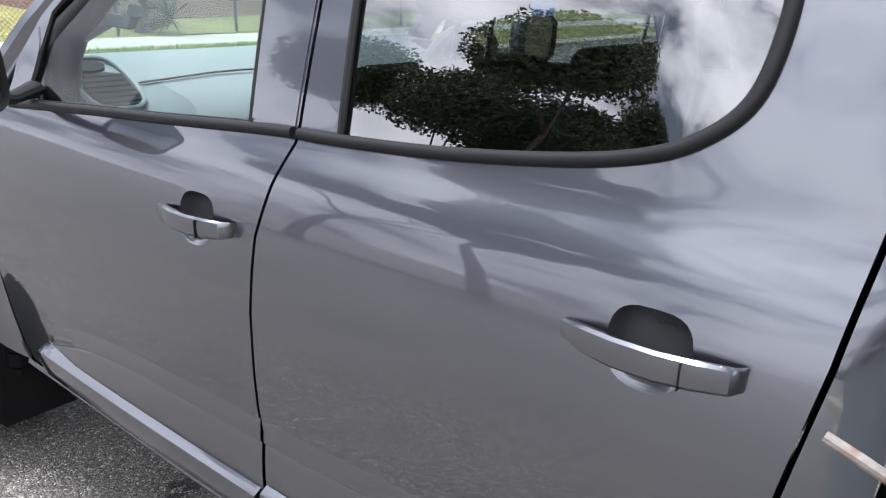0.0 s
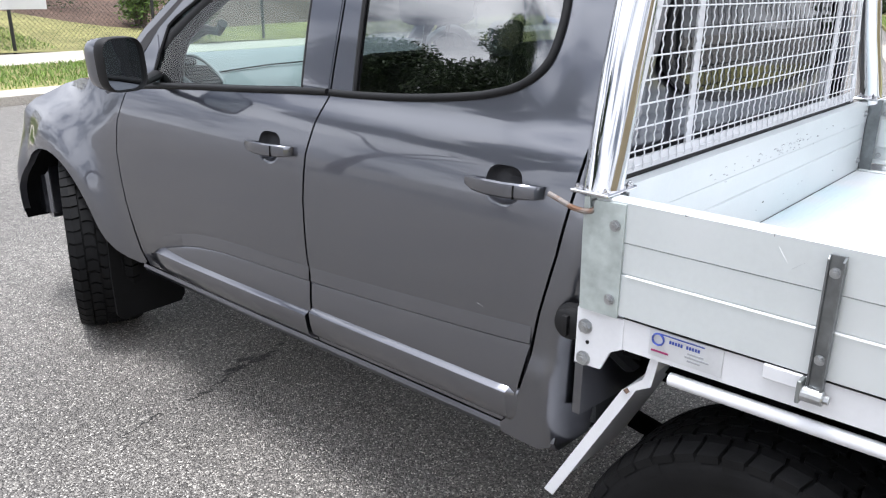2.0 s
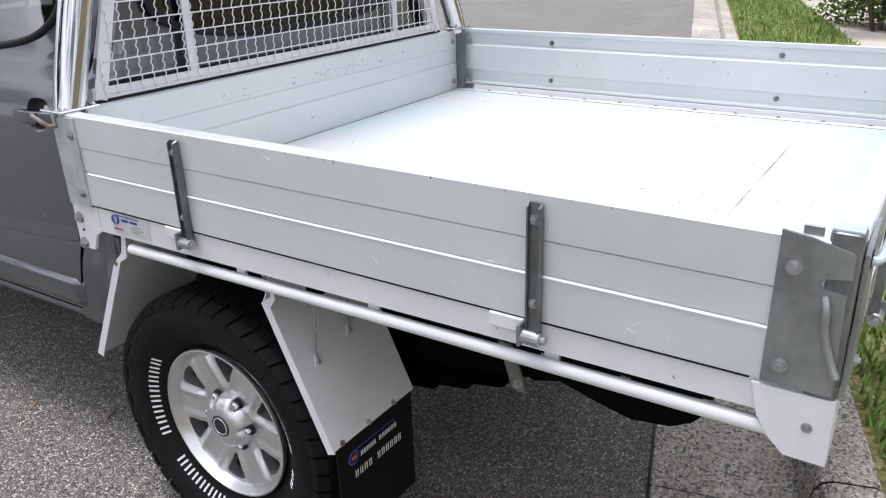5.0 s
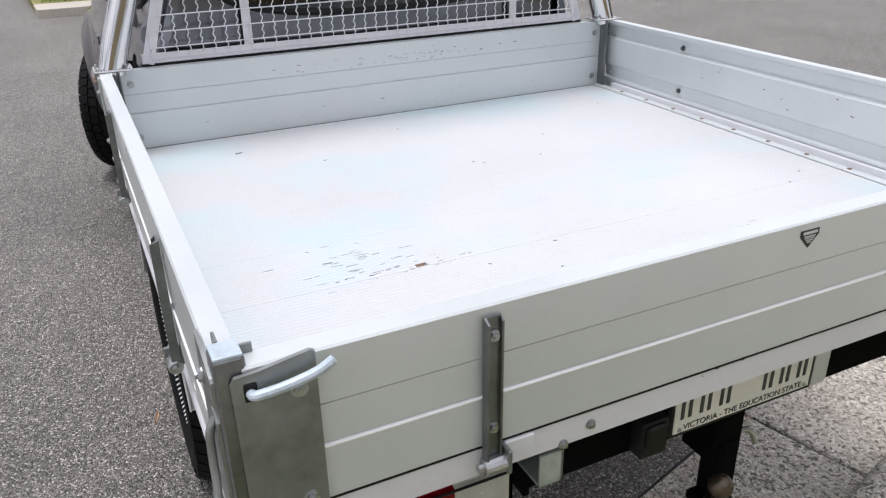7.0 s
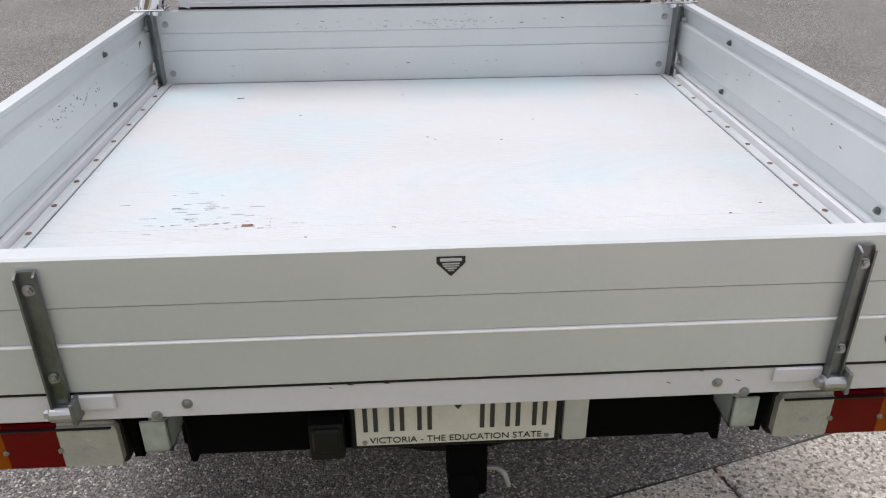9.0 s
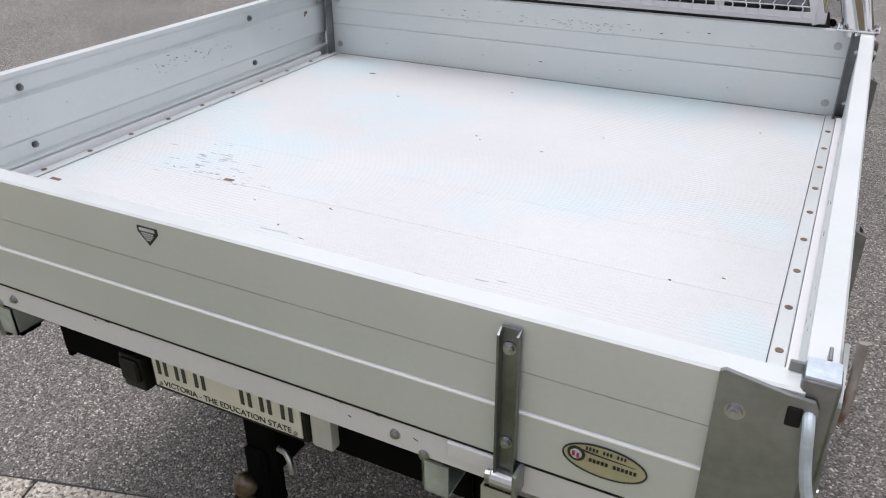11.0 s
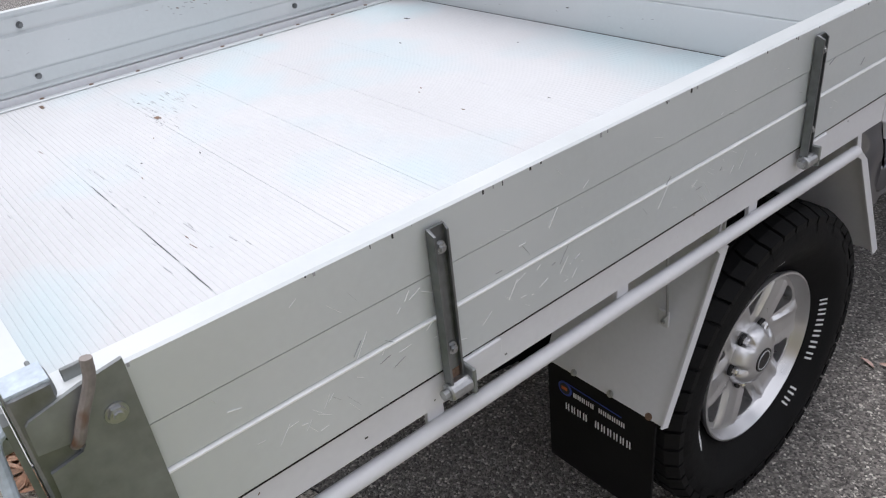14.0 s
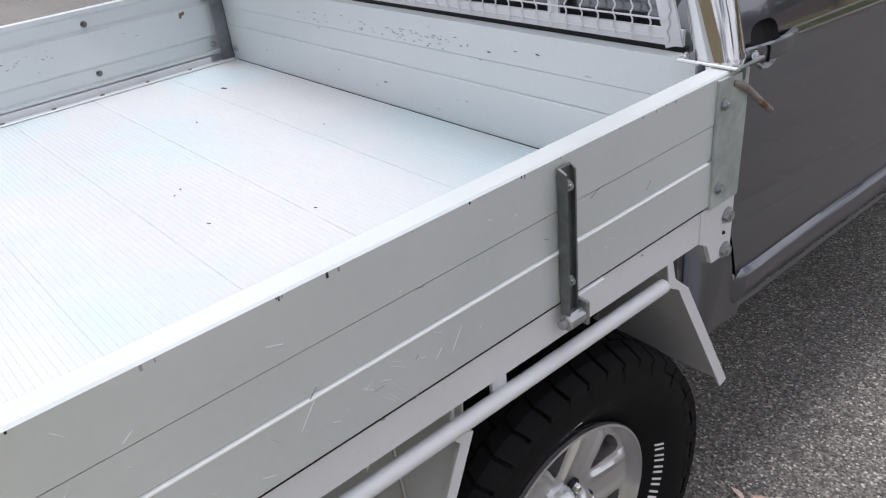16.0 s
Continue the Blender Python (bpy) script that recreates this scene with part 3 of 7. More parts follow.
def moulding(s, door, y0, y1, z0, z1, taper):
    """Protective strip low on a door."""
    bm = bmesh.new()
    n = 24
    rings = []
    for i in range(n + 1):
        t = i / n
        y = y0 + (y1 - y0) * t
        k = smooth_step(min(1, t / taper)) if taper > 0 else smooth_step(min(1, (1 - t) / -taper))
        a, b = z0 + (1 - k) * 0.012, z1 - (1 - k) * (z1 - z0) * (0.5 if taper > 0 else 0.12)
        prof = [(a, -0.004), (a + 0.007, 0.014 * k + 0.002), (a + 0.020, 0.024 * k + 0.003), (a + 0.5 * (b - a), 0.0285 * k + 0.003), (b - 0.017, 0.0300 * k + 0.003), (b - 0.013, 0.0285 * k + 0.003), (b - 0.002, 0.012 * k + 0.002), (b + 0.002, -0.004)]
        rings.append([bm.verts.new((s * (side_x(y, z) + o), y, z)) for z, o in prof])
    f = []
    for a, b in zip(rings, rings[1:]):
        for k in range(7):
            f.append(bm.faces.new((a[k], a[k + 1], b[k + 1], b[k])))
    f += [bm.faces.new(rings[0]), bm.faces.new(rings[-1][::-1])]
    bmesh.ops.recalc_face_normals(bm, faces=f)
    part("side_moulding", bm, PAINT, door, "grey painted protective strip")


CREASE = [(1.90, 0.778), (1.95, 0.775), (2.15, 0.760), (2.41, 0.744), (2.67, 0.731), (3.01, 0.722), (3.16, 0.716), (3.29, 0.703), (3.40, 0.682), (3.50, 0.653), (3.56, 0.632)]


def lower_step(s, door, front, rear, zb):
    """Pressed step low on a door: front and rear are its end edges, each (top y, foot y)."""
    bm = bmesh.new()
    n, m, rings = 48, 12, []
    for i in range(n + 1):
        t = i / n
        yt, yb = front[0] + (rear[0] - front[0]) * t, front[1] + (rear[1] - front[1]) * t
        zt = knot_smooth(CREASE, yt, 0.03)
        h = max(zt - zb, 0.004)
        ring = []
        lip = min(h / 0.06, 1.0)
        for dz, o in ((0.045, -0.0006), (0.040, 0.0004), (0.002, 0.0046), (0.0, 0.0034), (-0.003, 0.0006)):
            ring.append(bm.verts.new((s * (side_x(yt, zt + dz) + 0.0003 + lip * o), yt, zt + dz)))
        for k in range(1, m + 1):
            v = k / m
            y, z = yt + (yb - yt) * v, zt - h * v
            ring.append(bm.verts.new((s * (side_x(y, z) + 0.0009 + 0.016 * lip * math.sin(v * 1.35)), y, z)))
        rings.append(ring)
    for a, b in zip(rings, rings[1:]):
        for k in range(m + 4):
            q = (a[k], a[k + 1], b[k + 1], b[k])
            bm.faces.new(q if s < 0 else q[::-1])
    part("lower_step", bm, PAINT, door, "grey pressed step above the strip")


def weatherstrip(s, door, win, line):
    """Black belt strip along the foot of a window, and a thin dark edge round the pane."""
    ring = dense([Vector(p) for p in win], 0.03)
    pts = [(s * (side_x(p[0], p[1]) - 0.002), p[0], p[1]) for p in ring]
    part("pane_edge", tube(bmesh.new(), pts, 0.0065, 6, closed=True), TRIM_BLACK, door)
    fine = through_points(line, 6)
    part("weatherstrip", tube(bmesh.new(), [(s * (side_x(y, z) + 0.002), y, z) for y, z in fine], 0.0098, 12), TRIM_BLACK, door, "black rubber belt strip")


def rounded_open(poly):
    """Rounds only the rear end of the rear pane and keeps its front corners sharp."""
    return through_points(poly[:10]) + [Vector(p) for p in poly[10:]]


def bowl_rim(y, z, n=28):
    """Outline of the finger recess behind a handle."""
    out = []
    for k in range(n):
        a = 2 * math.pi * k / n
        up = math.sin(a) > 0
        out.append(Vector((y + 0.004 + (0.050 if up else 0.050) * math.copysign(abs(math.cos(a)) ** (0.62 if up else 0.85), math.cos(a)), z + (0.045 if up else 0.047) * math.copysign(abs(math.sin(a)) ** (0.7 if up else 0.95), math.sin(a)))))
    return out


def cab_side(s):
    side = "left" if s < 0 else "right"
    g = 0.0035
    # front door
    out = shifted(FRONT_EDGE, -g) + [(3.705, 1.29), (3.62, 1.40), (3.47, 1.515), (3.25, 1.635), (3.08, 1.685), (2.9, 1.70), (2.71, 1.70)] + shifted(GAP[::-1], g)
    win = [Vector(p) for p in WIN_F]
    door = part("front_door", side_sheet(s, out, [win, bowl_rim(2.885, 1.097)], 0.0, 0.016), PAINT, truck, "grey metallic front door")
    part("window", side_sheet(s, win, (), -0.008, 0.06, 0), GLASS_F, door, "clear side window").visible_shadow = False
    weatherstrip(s, door, win, [(3.66, 1.203), (3.56, 1.211), (3.3, 1.230), (3.05, 1.245), (2.795, 1.262), (2.69, 1.268)])
    door_handle(s, door, 2.885, 1.097)
    moulding(s, door, 3.66, 2.716, 0.542, 0.640, 0.12)
    lower_step(s, door, (3.545, 3.56), (2.7155, 2.7065), 0.625)
    bm = side_sheet(s, [(3.605, 1.218), (3.69, 1.215), (3.68, 1.30), (3.62, 1.375), (3.592, 1.33)], (), 0.003, 0.03, 0.01)
    part("mirror_sail", bm, PAINT, door, "grey mirror mounting panel")
    pts = [(s * 0.72, 3.61, 1.14), (s * 0.715, 3.60, 1.22), (s * 0.71, 3.585, 1.31), (s * 0.70, 3.54, 1.375), (s * 0.68, 3.43, 1.45), (s * 0.64, 3.22, 1.58)]
    part("inner_pillar", tube(bmesh.new(), pts, [0.045, 0.042, 0.04, 0.038, 0.03, 0.03], 12), TRIM_BLACK, door, "black inner pillar trim")
    pts = [(s * 0.685, 3.53, 1.365), (s * 0.655, 3.45, 1.398), (s * 0.64, 3.395, 1.392), (s * 0.645, 3.36, 1.42)]
    part("grab_handle", tube(bmesh.new(), pts, [0.022, 0.016, 0.014, 0.016], 10), DASH, door, "curved grey grab handle")
    bm = side_sheet(s, [(2.803, 1.277), (2.843, 1.64), (2.71, 1.65), (2.69, 1.277)], (), 0.002, 0.04, 0.008)
    part("pillar_cover", bm, PAINT, door)
    # rear door
    out = [(2.03, 0.535)] + shifted(REAR_EDGE[1:], g) + [(1.90, 1.69), (2.0, 1.70), (2.69, 1.70)] + shifted(GAP[::-1], -g)
    win = rounded_open(WIN_R)
    door = part("rear_door", side_sheet(s, out, [win, bowl_rim(2.045, 1.124)], 0.0, 0.016), PAINT, truck, "grey metallic rear door with fine scratches")
    part("window", side_sheet(s, win, (), -0.008, 0.06, 0), GLASS_R, door, "tinted side window").visible_shadow = False
    weatherstrip(s, door, win, [(2.675, 1.268), (2.59, 1.270), (2.4, 1.280), (2.22, 1.299), (2.115, 1.319), (2.055, 1.343), (2.012, 1.383), (1.997, 1.44), (1.999, 1.52), (2.022, 1.6), (2.07, 1.645)])
    door_handle(s, door, 2.045, 1.124)
    moulding(s, door, 2.697, 1.960, 0.552, 0.655, -0.025)
    lower_step(s, door, (2.7065, 2.6955), (1.942, 1.972), 0.635)
    rnd = random.Random(4)
    for _ in range(2):
        y, z, d = rnd.uniform(2.05, 2.6), rnd.uniform(0.72, 1.0), rnd.uniform(0.006, 0.018)
        a = rnd.uniform(-0.4, 0.4)
        bm = tube(bmesh.new(), [(s * (side_x(y + k * d, z + k * d * a) - 0.0002), y + k * d, z + k * d * a) for k in (-0.5, 0, 0.5)], 0.0005, 4)
        if s < 0:
            part("scratch", bm, GREY_INK, door)
    # corner of the cab behind the rear door
    out = [(1.832, 0.62), (1.822, 0.80), (1.815, 1.0), (1.80, 1.2), (1.785, 1.32), (1.79, 1.55), (1.83, 1.69), (1.87, 1.70)] + shifted(REAR_EDGE[::-1], -g) + [(2.02, 0.508), (1.92, 0.50), (1.85, 0.53)]

    def corner_lift(y, z):
        return (s * (side_x(y, z) - 6.5 * smooth_step((1.26 - z) / 0.12) * smooth_step((z - 0.70) / 0.16) * max(0.0, 1.875 - y) ** 2 - 12.0 * smooth_step((1.0 - z) / 0.1) * max(0.0, 1.87 - y) ** 2 - 14.0 * smooth_step((0.90 - z) / 0.14) * max(0.0, 1.915 - y) ** 2 + 0.013 * smooth_step((0.76 - z) / 0.06) * smooth_step((y - 1.85) / 0.05)), y, z)
    part("cab_corner", sheet(out, [], corner_lift, 0.02, (-s * 0.03, 0, 0), flip=(s < 0)), PAINT, truck, "grey cab corner panel")
    # fender with its wheel opening
    arch = [(WHEEL_F[0] + 0.435 * math.cos(a), WHEEL_F[1] + 0.425 * math.sin(a)) for a in (radians(d) for d in range(12, 149, 8))]
    out = shifted(FRONT_EDGE[2:], g) + [(3.78, 1.205), (3.95, 1.195), (4.28, 1.175), (4.52, 1.13), (4.73, 1.05), (4.87, 0.93), (4.90, 0.82), (4.89, 0.6), (4.84, 0.54)] + [(4.79, 0.53)] + arch + [(3.948, 0.640), (3.915, 0.600), (3.870, 0.563), (3.820, 0.538), (3.765, 0.527), (3.725, 0.530), (3.715, 0.545), (3.735, 0.58)]
    part("front_fender", side_sheet(s, out, (), 0.0, 0.03, 0.03), PAINT, truck, "flared grey front fender")
    # dark liner in the wheel opening
    bm = bmesh.new()
    arc = [radians(d) for d in range(5, 152, 8)]
    rings = []
    for a in arc:
        y, z = WHEEL_F[0] + 0.438 * math.cos(a), WHEEL_F[1] + 0.428 * math.sin(a)
        rings.append([bm.verts.new((s * x, y, z)) for x in (side_x(y, max(z, 0.5)) - 0.004, 0.45)])
    for a, b in zip(rings, rings[1:]):
        bm.faces.new((a[0], a[1], b[1], b[0]))
    box(bm, (s * 0.40, 3.88, 0.42), (s * 0.46, 4.80, 0.98))
    part("wheel_liner", bm, CHASSIS, truck, "black wheel arch liner")
    # sill under the doors and the stub behind it
    bm = bmesh.new()
    ys = [3.74, 3.5, 3.0, 2.5, 2.05, 1.93, 1.88]
    rings = []
    for i, y in enumerate(ys):
        lift_z = 0.012 * (i == len(ys) - 1)
        prof = [(0.528, 0.0), (0.515, 0.004), (0.50, -0.004), (0.486, -0.02), (0.482, -0.14), (0.53, -0.14)]
        rings.append([bm.verts.new((s * (side_x(y, 0.52) + o), y, z + lift_z)) for z, o in prof])
    for a, b in zip(rings, rings[1:]):
        for k in range(5):
            bm.faces.new((a[k], a[k + 1], b[k + 1], b[k]))
    bm.faces.new(rings[0]), bm.faces.new(rings[-1])
    bmesh.ops.recalc_face_normals(bm, faces=bm.faces)
    part("sill", bm, PAINT, truck, "grey sill under the doors")
    # flap behind the front wheel
    bm = bmesh.new()
    prism(bm, [(s * 0.57, 0.62), (s * 0.82, 0.66), (s * 0.868, 0.60), (s * 0.872, 0.42), (s * 0.868, 0.262), (s * 0.848, 0.236), (s * 0.585, 0.243), (s * 0.565, 0.27)], 1, 3.945, 3.958)
    part("mud_flap", bm, RUBBER, truck, "black rubber front mud flap")
    # mirror on its arm
    mx, mz, lean = s * 0.978, 1.305, Matrix.Rotation(radians(-s * 14), 3, "Z")

    def oval(k, dy, sx=1.0, shift=0.0):
        """One rounded-square ring of the mirror's shell, k times full size, dy ahead of the glass."""
        ring = []
        for i in range(40):
            a = 2 * math.pi * i / 40
            x = 0.079 * k * sx * math.copysign(abs(math.cos(a)) ** 0.5, math.cos(a))
            z = 0.083 * k * math.copysign(abs(math.sin(a)) ** 0.55, math.sin(a))
            v = lean @ Vector((s * (x + shift) + 0.08 * z * s, dy, 0))
            ring.append((mx + v.x, 3.40 + v.y, mz + z))
        return ring
    mirror = part("wing_mirror", loft(bmesh.new(), [oval(0.99, 0.03), oval(0.98, 0.055), oval(0.93, 0.085, 0.97), oval(0.78, 0.112, 0.9), oval(0.5, 0.128, 0.85), oval(0.2, 0.134)]), PAINT, truck, "grey and black wing mirror")
    part("mirror_rim", loft(bmesh.new(), [oval(0.93, 0.016), oval(0.945, 0.0), oval(0.98, -0.004), oval(1.01, 0.002), oval(1.015, 0.03), oval(0.96, 0.045)], False), TRIM_BLACK, mirror, "black mirror rim")
    part("mirror_glass", loft(bmesh.new(), [oval(0.2, 0.0095), oval(0.935, 0.010), oval(0.935, 0.014)]), MIRROR, mirror, "mirror glass", smooth=False)
    bm = tube(bmesh.new(), [(s * 0.95, 3.46, 1.25), (s * 0.86, 3.52, 1.235), (s * 0.79, 3.57, 1.245)], [0.022, 0.02, 0.026], 10, flat=0.7)
    part("mirror_arm", bm, TRIM_BLACK, mirror)


for s in (-1, 1):
    cab_side(s)

# bonnet, cowl, nose
bm = bmesh.new()
nx, ys = 16, [3.95, 4.08, 4.26, 4.44, 4.61, 4.74, 4.85, 4.92]
zs = [1.235, 1.24, 1.232, 1.21, 1.165, 1.11, 1.04, 0.95]
grid = []
for y, z in zip(ys, zs):
    half = side_x(min(y, 4.9), 1.17) - 0.012 - 0.10 * smooth_step((y - 4.85) / 0.25)
    row = []
    for i in range(nx + 1):
        u = -1 + 2 * i / nx
        row.append(bm.verts.new((u * half, y, z - 0.055 * abs(u) ** 2.2 - 0.02 * smooth_step((abs(u) - 0.86) / 0.14) + 0.016 * math.exp(-((abs(u) - 0.52) / 0.1) ** 2))))
    grid.append(row)
for a, b in zip(grid, grid[1:]):
    for i in range(nx):
        bm.faces.new((a[i], a[i + 1], b[i + 1], b[i]))
edge = [e for e in bm.edges if len(e.link_faces) == 1]
for g in bmesh.ops.extrude_edge_only(bm, edges=edge)["geom"]:
    if isinstance(g, bmesh.types.BMVert):
        g.co.z -= 0.05
part("bonnet", bm, PAINT, truck, "grey bonnet")
bm = B((-0.62, 4.78, 0.76), (0.62, 4.93, 0.97), 0.03, 2)
part("grille", bm, TRIM_BLACK, truck, "black front grille")
bm = bmesh.new()
prism(bm, [(-0.80, 4.68), (-0.78, 4.87), (-0.55, 5.01), (0.55, 5.01), (0.78, 4.87), (0.80, 4.68)], 2, 0.50, 0.78)
bmesh.ops.bevel(bm, geom=list(bm.edges), offset=0.03, segments=3, affect="EDGES")
part("front_bumper", bm, PAINT, truck, "grey front bumper")
for s in (-1, 1):
    bm = bmesh.new()
    prism(bm, [(s * 0.55, 4.93), (s * 0.735, 4.81), (s * 0.79, 4.62), (s * 0.76, 4.58), (s * 0.5, 4.82)], 2, 0.83, 1.03)
    bmesh.ops.bevel(bm, geom=list(bm.edges), offset=0.02, segments=2, affect="EDGES")
    part("headlight", bm, LAMP_CLEAR, truck, "clear headlight")

# roof, windscreen, back of the cab
bm = bmesh.new()
rows = []
for y, z, half in ((1.80, 1.64, 0.56), (1.86, 1.70, 0.575), (2.0, 1.735, 0.59), (2.4, 1.75, 0.60), (2.8, 1.745, 0.60), (3.05, 1.715, 0.59), (3.14, 1.69, 0.58)):
    rows.append([bm.verts.new((u * half, y, z - 0.045 * abs(u) ** 4)) for u in (-1, -0.9, -0.7, -0.35, 0, 0.35, 0.7, 0.9, 1)])
for a, b in zip(rows, rows[1:]):
    for i in range(8):
        bm.faces.new((a[i], a[i + 1], b[i + 1], b[i]))
part("roof", bm, PAINT, truck, "grey cab roof")
bm = bmesh.new()
rows = []
for t in range(9):
    k = t / 8
    y, z, half = 4.0 + (3.12 - 4.0) * k, 1.215 + (1.695 - 1.215) * k + 0.03 * math.sin(math.pi * k), 0.70 - 0.12 * k
    rows.append([bm.verts.new((u * half, y - 0.05 * u * u, z)) for u in (-1, -0.75, -0.5, -0.25, 0, 0.25, 0.5, 0.75, 1)])
for a, b in zip(rows, rows[1:]):
    for i in range(8):
        bm.faces.new((a[i], a[i + 1], b[i + 1], b[i]))
part("windscreen", bm, GLASS_F, truck, "clear windscreen").visible_shadow = False
for s in (-1, 1):
    pts = [(s * (side_x(y, z) - 0.036), y, z) for y, z in ((3.93, 1.16), (3.83, 1.25), (3.70, 1.375), (3.50, 1.52), (3.25, 1.65), (3.05, 1.705))]
    part("roof_pillar", tube(bmesh.new(), pts, [0.05, 0.046, 0.042, 0.040, 0.04, 0.04], 10), PAINT, truck, "grey windscreen pillar")
bm = bmesh.new()
box(bm, (-0.72, 3.76, 1.15), (0.72, 4.05, 1.205), 0.02, None, 2)
part("cowl", bm, TRIM_BLACK, truck, "black cowl panel")
back = sheet([(-0.775, 0.62), (0.775, 0.62), (0.775, 1.1), (0.735, 1.28), (0.66, 1.5), (0.585, 1.66), (-0.585, 1.66), (-0.66, 1.5), (-0.735, 1.28), (-0.775, 1.1)],
             [rounded([(-0.60, 1.30), (0.60, 1.30), (0.52, 1.60), (-0.52, 1.60)], 2)],
             lambda x, z: (x, 1.805 + 0.02 * (x / 0.75) ** 4 + 0.02 * smooth_step((z - 1.3) / 0.4), z), 0.05, (0, 0.02, 0), flip=False)
cab_back = part("cab_back", back, PAINT, truck, "dark grey rear wall of the cab")
bm = sheet(rounded([(-0.615, 1.285), (0.615, 1.285), (0.535, 1.61), (-0.535, 1.61)], 2), [], lambda x, z: (x, 1.80 + 0.02 * smooth_step((z - 1.3) / 0.4), z), 0.08, 0)
part("rear_window", bm, GLASS_B, cab_back, "dark tinted rear window")
part("window_seal", tube(bmesh.new(), [(x, 1.798 + 0.02 * smooth_step((z - 1.3) / 0.4), z) for x, z in rounded([(-0.615, 1.285), (0.615, 1.285), (0.535, 1.61), (-0.535, 1.61)], 3)], 0.012, 6, closed=True), TRIM_BLACK, cab_back)
for z in (1.0, 1.09, 1.18):
    part("pressed_rib", B((-0.6, 1.796, z - 0.018), (0.6, 1.808, z + 0.018), 0.005), PAINT, cab_back)

# inside of the cab
bm = bmesh.new()
for lo, hi in (((-0.74, 1.86, 0.52), (0.74, 3.95, 0.56)), ((-0.74, 3.90, 0.55), (0.74, 3.94, 1.14)), ((-0.70, 1.83, 0.56), (0.70, 1.85, 1.22))):
    box(bm, lo, hi, 0.004)
part("cab_floor", bm, DARK_CABIN, truck)
bm = bmesh.new()
rows = []
for x in (-0.70, -0.62, -0.45, -0.2, 0, 0.15, 0.3, 0.5, 0.66, 0.70):
    k = 0.025 * math.exp(-((x - 0.36) / 0.2) ** 2)
    prof = [(3.93, 1.215), (3.84, 1.285 + k), (3.74, 1.298 + k), (3.66, 1.272 + k), (3.55, 1.212 + k), (3.48, 1.165), (3.455, 1.11), (3.465, 1.04), (3.52, 0.93), (3.62, 0.72)]
    rows.append([bm.verts.new((x, y, z - 0.012 * (abs(x) > 0.68))) for y, z in prof])
for a, b in zip(rows, rows[1:]):
    for i in range(9):
        bm.faces.new((a[i], b[i], b[i + 1], a[i + 1]))
bm.faces.new(rows[0]), bm.faces.new(rows[-1][::-1])
bmesh.ops.recalc_face_normals(bm, faces=bm.faces)
dash = part("dashboard", bm, DASH, truck, "grey moulded dashboard")
slope = Vector((0, 0.88, 0.475)).normalized()
rise = Vector((0, -slope.z, slope.y))
for s in (-1, 1):
    def on_dash(u, v, h):
        """A place on the sloping dash face: u across, v up the slope, h above it."""
        return Vector((s * u, 3.60, 1.241)) + slope * v + rise * h

    def plate_ring(c, d, v0, v1, h, p=0.5):
        return [on_dash(c + d * math.copysign(abs(math.cos(a)) ** p, math.cos(a)), (v0 + v1) / 2 + (v1 - v0) / 2 * math.copysign(abs(math.sin(a)) ** p, math.sin(a)), h) for a in (2 * math.pi * i / 28 for i in range(28))]
    vent = part("air_vent", loft(bmesh.new(), [plate_ring(0.615, 0.062, -0.10, 0.035, -0.01), plate_ring(0.615, 0.062, -0.10, 0.035, 0.006)]), TRIM_BLACK, dash, "black dashboard air vent")
    part("small_vent", loft(bmesh.new(), [plate_ring(0.62, 0.04, 0.045, 0.09, -0.01, 0.8), plate_ring(0.62, 0.04, 0.045, 0.09, 0.006, 0.8)]), TRIM_BLACK, vent, "small oval demister vent")
    for k in range(6):
        v = -0.085 + 0.021 * k
        part("vent_slat", tube(bmesh.new(), [on_dash(0.558, v, 0.007), on_dash(0.672, v, 0.007)], 0.0035, 6), DARK_CABIN, vent)
    ring = [on_dash(0.615 + 0.072 * math.copysign(abs(math.cos(a)) ** 0.6, math.cos(a)), -0.005 + 0.108 * math.copysign(abs(math.sin(a)) ** 0.7, math.sin(a)), 0.004) for a in (2 * math.pi * i / 40 for i in range(40))]
    part("vent_ring", tube(bmesh.new(), ring, 0.007, 8, closed=True), DASH, vent, "raised grey vent surround")
part("glovebox_seam", tube(bmesh.new(), [(-0.53, 3.585, 1.237), (-0.3, 3.60, 1.247), (-0.02, 3.60, 1.250), (0.02, 3.58, 1.232)], 0.003, 5), TRIM_BLACK, dash)
bm = tube(bmesh.new(), [(0.36 + 0.185 * math.cos(a), 3.30 - 0.06 * math.sin(a), 1.20 + 0.175 * math.sin(a)) for a in (2 * math.pi * k / 28 for k in range(28))], 0.016, 8, closed=True)
wheel_s = part("steering_wheel", bm, DASH, truck, "grey steering wheel")
part("steering_hub", B((0.28, 3.305, 1.15), (0.44, 3.37, 1.25), 0.02, 2), DARK_CABIN, wheel_s)


